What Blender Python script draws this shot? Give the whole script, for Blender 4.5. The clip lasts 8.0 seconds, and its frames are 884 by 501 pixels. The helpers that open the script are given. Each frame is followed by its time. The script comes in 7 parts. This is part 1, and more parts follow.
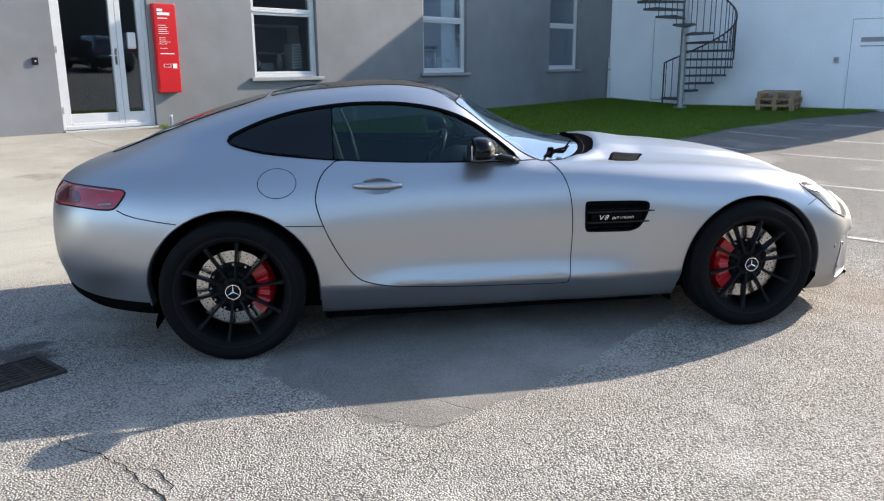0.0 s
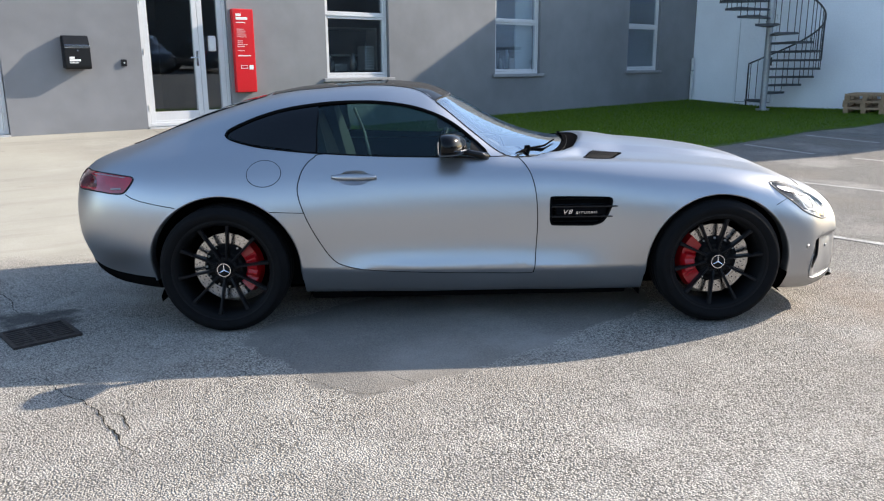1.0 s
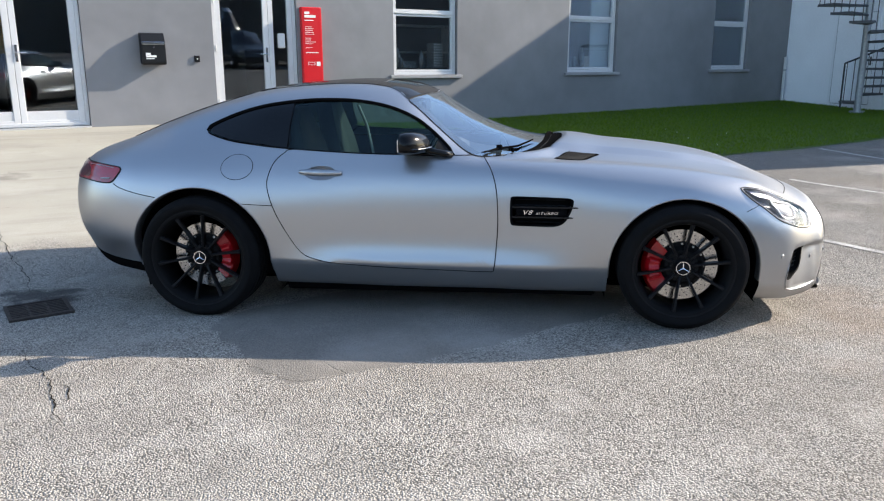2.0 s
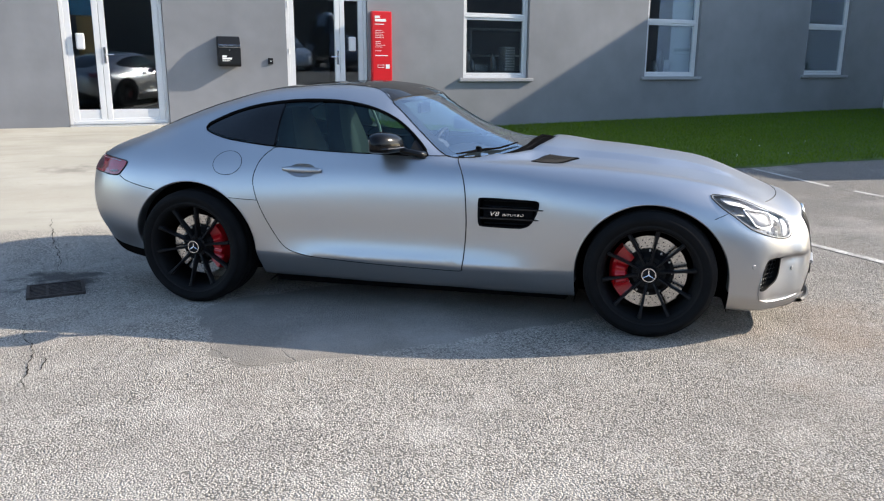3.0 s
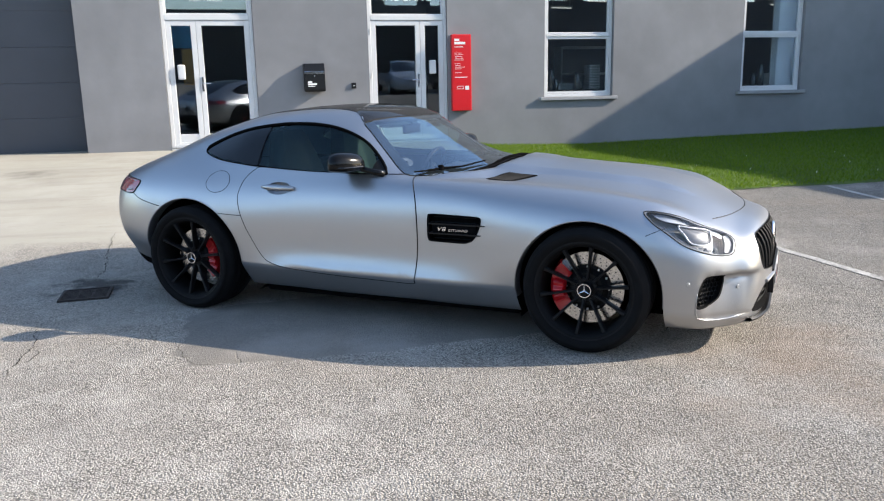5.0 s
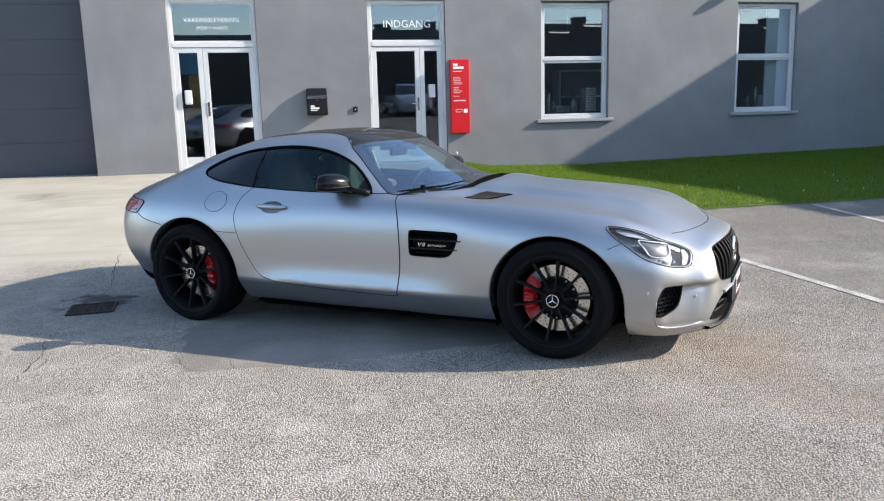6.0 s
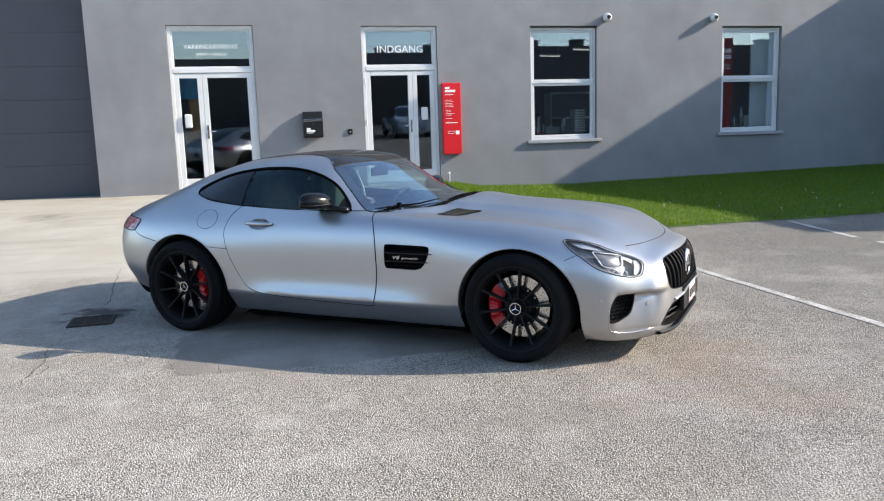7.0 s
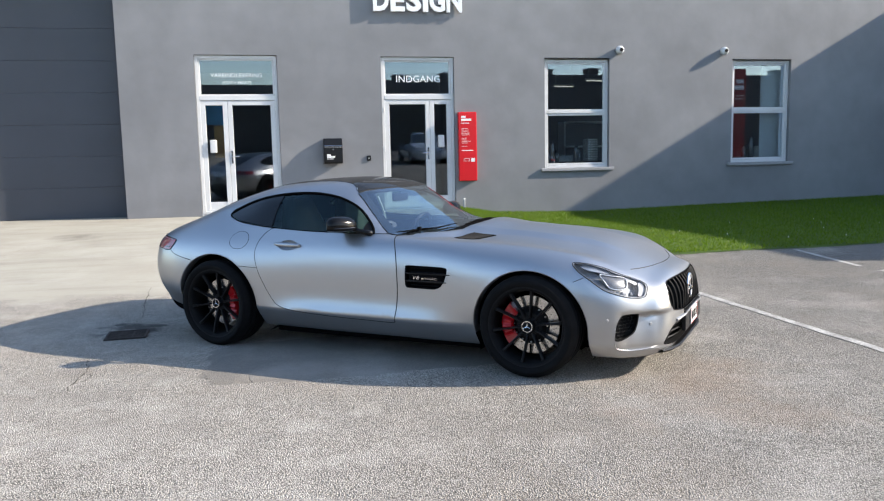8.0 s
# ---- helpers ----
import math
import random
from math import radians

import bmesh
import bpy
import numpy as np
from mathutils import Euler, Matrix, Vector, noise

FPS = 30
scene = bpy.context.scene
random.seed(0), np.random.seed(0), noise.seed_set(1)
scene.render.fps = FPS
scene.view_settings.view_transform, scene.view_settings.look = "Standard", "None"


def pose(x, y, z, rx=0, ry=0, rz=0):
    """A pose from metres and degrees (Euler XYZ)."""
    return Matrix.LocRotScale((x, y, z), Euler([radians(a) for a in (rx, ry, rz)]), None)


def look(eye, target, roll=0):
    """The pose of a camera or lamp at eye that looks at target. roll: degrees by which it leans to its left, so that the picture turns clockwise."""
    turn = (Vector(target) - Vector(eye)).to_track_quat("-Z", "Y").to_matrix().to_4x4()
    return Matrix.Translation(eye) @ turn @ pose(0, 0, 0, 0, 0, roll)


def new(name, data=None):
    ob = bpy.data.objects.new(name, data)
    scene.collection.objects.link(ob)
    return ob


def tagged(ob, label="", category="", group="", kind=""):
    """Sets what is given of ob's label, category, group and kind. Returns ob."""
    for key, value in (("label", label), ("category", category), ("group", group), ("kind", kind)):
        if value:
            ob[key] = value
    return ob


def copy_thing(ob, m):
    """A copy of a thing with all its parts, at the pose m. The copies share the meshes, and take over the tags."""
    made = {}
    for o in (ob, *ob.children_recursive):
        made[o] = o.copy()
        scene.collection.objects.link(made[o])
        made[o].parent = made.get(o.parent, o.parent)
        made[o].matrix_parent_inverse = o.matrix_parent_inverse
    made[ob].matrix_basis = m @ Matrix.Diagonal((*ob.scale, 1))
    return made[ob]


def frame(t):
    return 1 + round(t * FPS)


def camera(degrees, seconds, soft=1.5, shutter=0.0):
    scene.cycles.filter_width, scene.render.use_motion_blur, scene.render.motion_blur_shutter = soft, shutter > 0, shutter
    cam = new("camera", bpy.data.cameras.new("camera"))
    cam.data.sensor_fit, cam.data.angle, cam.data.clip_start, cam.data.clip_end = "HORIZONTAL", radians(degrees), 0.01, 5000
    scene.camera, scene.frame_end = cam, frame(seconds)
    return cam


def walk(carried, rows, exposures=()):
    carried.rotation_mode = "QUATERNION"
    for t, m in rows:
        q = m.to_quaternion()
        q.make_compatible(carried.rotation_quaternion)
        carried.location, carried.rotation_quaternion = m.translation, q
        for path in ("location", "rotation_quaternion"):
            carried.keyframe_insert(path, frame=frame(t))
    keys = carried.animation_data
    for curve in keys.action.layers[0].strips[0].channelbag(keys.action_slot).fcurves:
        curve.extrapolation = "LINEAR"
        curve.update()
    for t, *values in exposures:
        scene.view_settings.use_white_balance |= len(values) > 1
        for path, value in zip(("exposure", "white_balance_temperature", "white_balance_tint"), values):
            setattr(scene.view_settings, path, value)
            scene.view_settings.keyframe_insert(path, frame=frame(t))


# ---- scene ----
cam = camera(60.1, 8.0, soft=1.2)
PATH = [
    (0, (0.084, 0.073, 1.349), (1.504, 1.401, 0.879), -0.4),
    (0.5, (0.188, -0.301, 1.358), (1.517, 1.119, 0.891), -0.3),
    (1, (0.35, -0.589, 1.35), (1.586, 0.913, 0.884), -0.4),
    (1.5, (0.612, -0.847, 1.362), (1.747, 0.731, 0.891), -0.3),
    (3, (1.497, -1.482, 1.358), (2.289, 0.294, 0.893), 0.3),
    (3.5, (1.75, -1.69, 1.378), (2.433, 0.133, 0.92), -0.0),
    (4, (2.027, -1.779, 1.359), (2.614, 0.079, 0.909), -0.5),
    (4.5, (2.257, -1.867, 1.36), (2.768, 0.017, 0.924), -0.9),
    (6, (2.472, -2.33, 1.382), (2.92, -0.415, 1.023), -1.5),
    (6.5, (2.542, -2.523, 1.381), (2.993, -0.604, 1.047), -1.7),
    (7, (2.578, -2.722, 1.39), (3.021, -0.796, 1.084), -1.8),
    (7.5, (2.511, -2.862, 1.394), (2.94, -0.928, 1.117), -1.6),
    (8, (2.473, -3.055, 1.414), (2.886, -1.113, 1.175), -1.2),
]
walk(cam, [(t, look(eye, target, roll)) for t, eye, target, roll in PATH], exposures=[(0, 1.22), (8, 1.20)])

# ---- world, sun ----
SUN_WAY = Vector((-1.0, 0.21, -0.53)).normalized()
world = bpy.data.worlds.new("sky")
scene.world = world
world.use_nodes = True
_nt = world.node_tree
_sky = _nt.nodes.new("ShaderNodeTexSky")
_sky.sky_type, _sky.sun_disc = "NISHITA", False
_sky.sun_elevation = math.asin(-SUN_WAY.z)
_sky.sun_rotation = math.atan2(-SUN_WAY.x, -SUN_WAY.y)
_sky.air_density, _sky.dust_density, _sky.ozone_density = 1.0, 0.75, 1.3
_nt.links.new(_sky.outputs[0], _nt.nodes["Background"].inputs[0])
_nt.nodes["Background"].inputs[1].default_value = 0.15
sun = new("sun", bpy.data.lights.new("sun", "SUN"))
sun.data.energy, sun.data.angle, sun.data.color = 4.2, radians(0.55), (1.0, 0.90, 0.77)
sun.matrix_world = look((20, -3, 12), Vector((20, -3, 12)) + SUN_WAY)

# ---- materials ----
def mat(name, color=(0.5, 0.5, 0.5), rough=0.6, metal=0.0, coat=0.0, spec=0.5, grain=0.0, grain_scale=30.0, bump=0.0, bump_scale=60.0, stain=0.0, stain_scale=1.5):
    """A principled surface; grain and stain vary its colour at two scales, bump gives fine relief."""
    m = bpy.data.materials.new(name)
    m.use_nodes = True
    nt = m.node_tree
    b = nt.nodes["Principled BSDF"]
    b.inputs["Base Color"].default_value = (*color, 1)
    b.inputs["Roughness"].default_value = rough
    b.inputs["Metallic"].default_value = metal
    b.inputs["Coat Weight"].default_value = coat
    b.inputs["Coat Roughness"].default_value = 0.04
    b.inputs["Specular IOR Level"].default_value = spec
    if grain or stain or bump:
        co = nt.nodes.new("ShaderNodeTexCoord").outputs["Object"]
    if grain or stain:
        last = None
        for amount, scale, detail in ((grain, grain_scale, 4), (stain, stain_scale, 6)):
            if not amount:
                continue
            n = nt.nodes.new("ShaderNodeTexNoise")
            n.inputs["Scale"].default_value, n.inputs["Detail"].default_value = scale, detail
            nt.links.new(co, n.inputs["Vector"])
            r = nt.nodes.new("ShaderNodeMapRange")
            r.inputs[1].default_value, r.inputs[2].default_value = 0.3, 0.7
            r.inputs[3].default_value, r.inputs[4].default_value = 1 - amount, 1 + amount
            nt.links.new(n.outputs["Fac"], r.inputs[0])
            if last is None:
                last = r.outputs[0]
            else:
                k = nt.nodes.new("ShaderNodeMath")
                k.operation = "MULTIPLY"
                nt.links.new(last, k.inputs[0])
                nt.links.new(r.outputs[0], k.inputs[1])
                last = k.outputs[0]
        v = nt.nodes.new("ShaderNodeVectorMath")
        v.operation = "SCALE"
        v.inputs[0].default_value = color
        nt.links.new(last, v.inputs["Scale"])
        nt.links.new(v.outputs[0], b.inputs["Base Color"])
    if bump:
        n = nt.nodes.new("ShaderNodeTexNoise")
        n.inputs["Scale"].default_value, n.inputs["Detail"].default_value = bump_scale, 5
        nt.links.new(co, n.inputs["Vector"])
        k = nt.nodes.new("ShaderNodeBump")
        k.inputs["Strength"].default_value, k.inputs["Distance"].default_value = bump, 0.01
        nt.links.new(n.outputs["Fac"], k.inputs["Height"])
        nt.links.new(k.outputs[0], b.inputs["Normal"])
    return m


def glass(name, tint=(0.9, 0.95, 0.95), gloss=0.05, coating=(0.8, 0.8, 0.8)):
    """A pane: clear or tinted, each of its faces with a mirror gloss that grows towards grazing sight."""
    m = bpy.data.materials.new(name)
    m.use_nodes = True
    nt = m.node_tree
    nt.nodes.remove(nt.nodes["Principled BSDF"])
    t, g = nt.nodes.new("ShaderNodeBsdfTransparent"), nt.nodes.new("ShaderNodeBsdfGlossy")
    t.inputs[0].default_value = (*tint, 1)
    g.inputs["Color"].default_value = (*coating, 1)
    g.inputs["Roughness"].default_value = 0.0
    w, p, x = nt.nodes.new("ShaderNodeLayerWeight"), nt.nodes.new("ShaderNodeMath"), nt.nodes.new("ShaderNodeMixShader")
    w.inputs[0].default_value = 0.5
    p.operation = "POWER"
    p.inputs[1].default_value = 4.0
    r = nt.nodes.new("ShaderNodeMapRange")
    r.inputs[3].default_value, r.inputs[4].default_value = gloss, 0.9
    nt.links.new(w.outputs["Facing"], p.inputs[0])
    nt.links.new(p.outputs[0], r.inputs[0])
    nt.links.new(r.outputs[0], x.inputs[0])
    nt.links.new(t.outputs[0], x.inputs[1])
    nt.links.new(g.outputs[0], x.inputs[2])
    nt.links.new(x.outputs[0], nt.nodes["Material Output"].inputs[0])
    return m


def emit(name, color, strength):
    m = mat(name, color)
    b = m.node_tree.nodes["Principled BSDF"]
    b.inputs["Emission Color"].default_value, b.inputs["Emission Strength"].default_value = (*color, 1), strength
    return m


def paint_material():
    """Satin silver car paint with fine metal flakes."""
    m = mat("satin_silver_paint", (0.47, 0.475, 0.487), 0.36, 0.92)
    nt = m.node_tree
    b = nt.nodes["Principled BSDF"]
    co = nt.nodes.new("ShaderNodeTexCoord").outputs["Object"]
    n = nt.nodes.new("ShaderNodeTexNoise")
    n.inputs["Scale"].default_value, n.inputs["Detail"].default_value = 900.0, 2
    nt.links.new(co, n.inputs["Vector"])
    r = nt.nodes.new("ShaderNodeMapRange")
    r.inputs[1].default_value, r.inputs[2].default_value, r.inputs[3].default_value, r.inputs[4].default_value = 0.3, 0.7, 0.29, 0.41
    nt.links.new(n.outputs["Fac"], r.inputs[0])
    nt.links.new(r.outputs[0], b.inputs["Roughness"])
    b.inputs["Specular Tint"].default_value = (0.62, 0.62, 0.63, 1.0)
    return m


def ground_material():
    """Worn yard: pebbly asphalt, paler and smoother towards the building, with patches, stains and cracks."""
    m = bpy.data.materials.new("yard_asphalt")
    m.use_nodes = True
    nt = m.node_tree
    b = nt.nodes["Principled BSDF"]
    N, L = nt.nodes.new, nt.links.new
    co = N("ShaderNodeTexCoord").outputs["Object"]

    def noise_at(scale, detail=3, rough=0.55):
        n = N("ShaderNodeTexNoise")
        n.inputs["Scale"].default_value, n.inputs["Detail"].default_value, n.inputs["Roughness"].default_value = scale, detail, rough
        L(co, n.inputs["Vector"])
        return n.outputs["Fac"]

    def rng(v, a, b_, c, d):
        r = N("ShaderNodeMapRange")
        r.inputs[1].default_value, r.inputs[2].default_value, r.inputs[3].default_value, r.inputs[4].default_value = a, b_, c, d
        L(v, r.inputs[0])
        return r.outputs[0]

    def calc(op, p, q):
        k = N("ShaderNodeMath")
        k.operation = op
        for i, v in enumerate((p, q)):
            if isinstance(v, (int, float)):
                k.inputs[i].default_value = v
            else:
                L(v, k.inputs[i])
        return k.outputs[0]

    def mix(f, p, q):
        x = N("ShaderNodeMix")
        x.data_type = "RGBA"
        if isinstance(f, (int, float)):
            x.inputs[0].default_value = f
        else:
            L(f, x.inputs[0])
        for i, v in ((6, p), (7, q)):
            if isinstance(v, tuple):
                x.inputs[i].default_value = (*v, 1)
            else:
                L(v, x.inputs[i])
        return x.outputs[2]

    sep = N("ShaderNodeSeparateXYZ")
    L(co, sep.inputs[0])
    X, Y = sep.outputs[0], sep.outputs[1]
    vor = N("ShaderNodeTexVoronoi")
    vor.inputs["Scale"].default_value = 125.0
    L(co, vor.inputs["Vector"])
    bw = N("ShaderNodeRGBToBW")
    L(vor.outputs["Color"], bw.inputs[0])
    fleck = rng(bw.outputs[0], 0.15, 0.85, 0.0, 1.0)
    pebble = mix(fleck, (0.27, 0.248, 0.217), (0.56, 0.518, 0.450))
    gap = rng(vor.outputs["Distance"], 0.45, 0.72, 0.0, 0.85)
    pebble = mix(gap, pebble, (0.046, 0.041, 0.035))
    tar = mix(noise_at(140, 2), (0.215, 0.198, 0.175), (0.38, 0.352, 0.31))
    worn = rng(noise_at(1.3, 6), 0.35, 0.65, 0.0, 0.35)
    rough_asphalt = mix(worn, pebble, tar)
    # small dark pits where stones have come out
    rough_asphalt = mix(rng(noise_at(75, 3, 0.6), 0.58, 0.68, 0.0, 0.65), rough_asphalt, (0.045, 0.041, 0.036))
    # blotches a hand to a pace wide
    rough_asphalt = mix(rng(noise_at(2.4, 6, 0.62), 0.50, 0.68, 0.0, 0.32), rough_asphalt, (0.17, 0.157, 0.138))
    rough_asphalt = mix(rng(noise_at(3.3, 5, 0.6), 0.52, 0.68, 0.0, 0.26), rough_asphalt, (0.60, 0.565, 0.505))
    pale = mix(noise_at(0.9, 8, 0.65), (0.30, 0.284, 0.235), (0.46, 0.436, 0.366))
    pale = mix(rng(noise_at(220, 2), 0.3, 0.7, 0.0, 0.35), pale, (0.24, 0.23, 0.21))
    # drawn-out streaks, tyre dirt and small dark spots on the pale part
    run = N("ShaderNodeMapping")
    run.inputs["Scale"].default_value = (0.35, 2.6, 1.0)
    L(co, run.inputs["Vector"])
    streak = N("ShaderNodeTexNoise")
    streak.inputs["Scale"].default_value, streak.inputs["Detail"].default_value, streak.inputs["Roughness"].default_value = 1.6, 7, 0.65
    L(run.outputs[0], streak.inputs["Vector"])
    pale = mix(rng(streak.outputs["Fac"], 0.50, 0.72, 0.0, 0.55), pale, (0.235, 0.215, 0.18))
    pale = mix(rng(noise_at(6.5, 5, 0.7), 0.64, 0.72, 0.0, 0.6), pale, (0.20, 0.185, 0.16))
    edge = calc("ADD", Y, rng(noise_at(2.0, 5), 0.3, 0.7, -0.35, 0.35))
    far = rng(edge, 5.15, 5.6, 0.0, 1.0)
    left = rng(calc("ADD", X, rng(noise_at(0.5, 3), 0.3, 0.7, -1.0, 1.0)), 4.0, 7.0, 1.0, 0.25)
    ground_col = mix(calc("MULTIPLY", far, left), rough_asphalt, pale)
    # asphalt grows darker in x, from beside the car across the parking bays
    bay = rng(calc("ADD", X, rng(noise_at(0.4, 4), 0.3, 0.7, -1.2, 1.2)), 2.2, 8.0, 0.0, 0.88)
    bay_tone = mix(fleck, (0.085, 0.081, 0.075), (0.26, 0.248, 0.228))
    ground_col = mix(bay, ground_col, mix(gap, bay_tone, (0.028, 0.026, 0.023)))
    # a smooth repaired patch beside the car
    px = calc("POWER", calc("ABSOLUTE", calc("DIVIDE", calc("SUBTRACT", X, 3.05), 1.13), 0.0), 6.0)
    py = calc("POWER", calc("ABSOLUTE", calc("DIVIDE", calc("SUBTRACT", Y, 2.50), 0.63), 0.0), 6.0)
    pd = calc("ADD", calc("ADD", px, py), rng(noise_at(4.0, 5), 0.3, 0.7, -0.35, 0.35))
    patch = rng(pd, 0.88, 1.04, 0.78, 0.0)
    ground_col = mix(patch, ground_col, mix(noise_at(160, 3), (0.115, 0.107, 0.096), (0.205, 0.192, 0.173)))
    # dark damp stain round the drain
    d2 = N("ShaderNodeVectorMath")
    d2.operation = "DISTANCE"
    L(co, d2.inputs[0])
    d2.inputs[1].default_value = (1.17, 4.08, -0.05)
    sd = calc("ADD", d2.outputs["Value"], rng(noise_at(5.0, 6), 0.3, 0.7, -0.22, 0.22))
    ground_col = mix(rng(sd, 0.12, 0.30, 0.85, 0.0), ground_col, (0.045, 0.043, 0.04))
    # rusty tint before the car's nose
    d4 = N("ShaderNodeVectorMath")
    d4.operation = "DISTANCE"
    L(co, d4.inputs[0])
    d4.inputs[1].default_value = (4.95, 0.95, 0.0)
    s4 = calc("ADD", d4.outputs["Value"], rng(noise_at(1.8, 6), 0.3, 0.7, -0.4, 0.4))
    ground_col = mix(rng(s4, 0.15, 0.75, 0.38, 0.0), ground_col, (0.25, 0.17, 0.11))
    for sx, sy, sr in ((3.06, 8.53, 0.16), (1.14, 8.05, 0.22), (-0.6, 9.6, 0.3)):
        d3 = N("ShaderNodeVectorMath")
        d3.operation = "DISTANCE"
        L(co, d3.inputs[0])
        d3.inputs[1].default_value = (sx, sy, 0.22)
        s3 = calc("ADD", d3.outputs["Value"], rng(noise_at(4.0, 6), 0.3, 0.7, -0.16, 0.16))
        ground_col = mix(rng(s3, sr * 0.3, sr * 1.3, 0.55, 0.0), ground_col, (0.12, 0.108, 0.09))
    # oil spots and broad stains
    ground_col = mix(rng(noise_at(0.55, 5), 0.58, 0.75, 0.0, 0.35), ground_col, (0.14, 0.13, 0.12))
    ground_col = mix(rng(noise_at(0.42, 6, 0.6), 0.50, 0.72, 0.0, 0.32), ground_col, (0.26, 0.205, 0.15))
    ground_col = mix(rng(noise_at(0.75, 5, 0.6), 0.52, 0.68, 0.0, 0.26), ground_col, (0.54, 0.51, 0.465))
    # cracks
    cr = N("ShaderNodeTexVoronoi")
    cr.feature = "DISTANCE_TO_EDGE"
    cr.inputs["Scale"].default_value = 0.42
    wob = N("ShaderNodeVectorMath")
    wob.operation = "ADD"
    nz = N("ShaderNodeTexNoise")
    nz.inputs["Scale"].default_value, nz.inputs["Detail"].default_value = 3.0, 6
    L(co, nz.inputs["Vector"])
    nzs = N("ShaderNodeVectorMath")
    nzs.operation = "SCALE"
    nzs.inputs["Scale"].default_value = 0.55
    L(nz.outputs["Color"], nzs.inputs[0])
    L(co, wob.inputs[0])
    L(nzs.outputs[0], wob.inputs[1])
    L(wob.outputs[0], cr.inputs["Vector"])
    crack = rng(cr.outputs["Distance"], 0.0, 0.004, 1.0, 0.0)
    crack = calc("MULTIPLY", crack, rng(noise_at(0.8, 3), 0.58, 0.66, 0.0, 0.3))
    ground_col = mix(crack, ground_col, (0.035, 0.033, 0.03))
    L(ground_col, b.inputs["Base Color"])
    b.inputs["Roughness"].default_value = 0.85
    b.inputs["Specular IOR Level"].default_value = 0.3
    h = calc("MULTIPLY", rng(vor.outputs["Distance"], 0.0, 0.8, 1.0, 0.0), calc("SUBTRACT", 1.0, calc("MAXIMUM", calc("MULTIPLY", calc("MULTIPLY", far, left), 0.85), calc("MULTIPLY", patch, 0.8))))
    h = calc("ADD", h, calc("MULTIPLY", noise_at(45, 4), 0.5))
    h = calc("SUBTRACT", h, calc("MULTIPLY", crack, 2.0))
    k = N("ShaderNodeBump")
    k.inputs["Strength"].default_value, k.inputs["Distance"].default_value = 0.9, 0.005
    L(h, k.inputs["Height"])
    L(k.outputs[0], b.inputs["Normal"])
    return m


M_PAINT = paint_material()
M_GROUND = ground_material()
M_STUCCO = mat("grey_stucco", (0.205, 0.206, 0.215), 0.62, bump=0.30, bump_scale=4.5, grain=0.06, grain_scale=2.2, stain=0.14, stain_scale=0.6)
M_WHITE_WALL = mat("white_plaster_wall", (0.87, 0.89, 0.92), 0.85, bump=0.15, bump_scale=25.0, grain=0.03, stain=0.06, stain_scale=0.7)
M_WHITE = mat("white_lacquer", (0.63, 0.63, 0.63), 0.35, grain=0.03, stain=0.05, stain_scale=2.0)
M_GREYDOOR = mat("slate_grey_door_skin", (0.060, 0.064, 0.077), 0.5, grain=0.06, grain_scale=160, stain=0.08, bump=0.12, bump_scale=220)
M_RED = mat("red_sign_enamel", (0.62, 0.012, 0.018), 0.25, coat=0.4, stain=0.05)
M_BLACK = mat("black_satin", (0.008, 0.008, 0.009), 0.38, spec=0.28, grain=0.15)
M_GLOSS = mat("gloss_black", (0.006, 0.006, 0.007), 0.12, coat=1.0, grain=0.2, grain_scale=8)
M_MIRRORCASE = mat("gloss_carbon_casing", (0.005, 0.005, 0.0055), 0.14, spec=0.22, grain=0.3, grain_scale=120)
M_RUBBER = mat("black_rubber", (0.006, 0.006, 0.0065), 0.85, spec=0.15, grain=0.2, grain_scale=20, bump=0.1, bump_scale=150)
M_TRIM = mat("black_trim", (0.006, 0.006, 0.0065), 0.6, spec=0.2)
M_DARK = mat("dark_lining", (0.006, 0.006, 0.0065), 0.95, spec=0.0, grain=0.2)
M_RIM = mat("satin_black_alloy", (0.010, 0.010, 0.011), 0.42, 0.0, spec=0.14, grain=0.15)
M_BARREL = mat("dull_black_wheel_barrel", (0.006, 0.006, 0.0065), 0.6, 0.0, spec=0.12, grain=0.15)
M_CHROME = mat("chrome", (0.80, 0.80, 0.82), 0.12, 1.0)
M_STEEL = mat("brushed_disc_steel", (0.66, 0.65, 0.63), 0.42, 0.6, grain=0.1, grain_scale=60)
M_CALIPER = mat("red_caliper_paint", (0.37, 0.004, 0.008), 0.3, coat=0.4)
M_DISC = mat("polished_disc_steel", (0.52, 0.505, 0.49), 0.18, 1.0, grain=0.08, grain_scale=60)
M_GALV = mat("galvanised_steel", (0.36, 0.38, 0.40), 0.5, 0.7, grain=0.12, grain_scale=25, stain=0.1)
M_IRON = mat("rusty_cast_iron", (0.045, 0.035, 0.03), 0.75, 0.3, grain=0.3, bump=0.3)
M_WOOD = mat("weathered_pine", (0.33, 0.22, 0.13), 0.8, grain=0.2, grain_scale=18, stain=0.15)
M_LINE = mat("worn_white_road_paint", (0.34, 0.33, 0.31), 0.85, grain=0.48, grain_scale=70, stain=0.28, stain_scale=5)
M_SOIL = mat("lawn_soil", (0.05, 0.09, 0.008), 0.95, grain=0.3, stain=0.3)
M_PANE = glass("window_glass", (0.86, 0.90, 0.90), 0.165, (0.70, 0.78, 0.90))
M_DOORPANE = glass("door_glass", (0.86, 0.90, 0.90), 0.10, (0.72, 0.78, 0.86))
M_CARGLASS = glass("tinted_car_glass", (0.36, 0.50, 0.48), 0.048, (0.62, 0.82, 0.84))
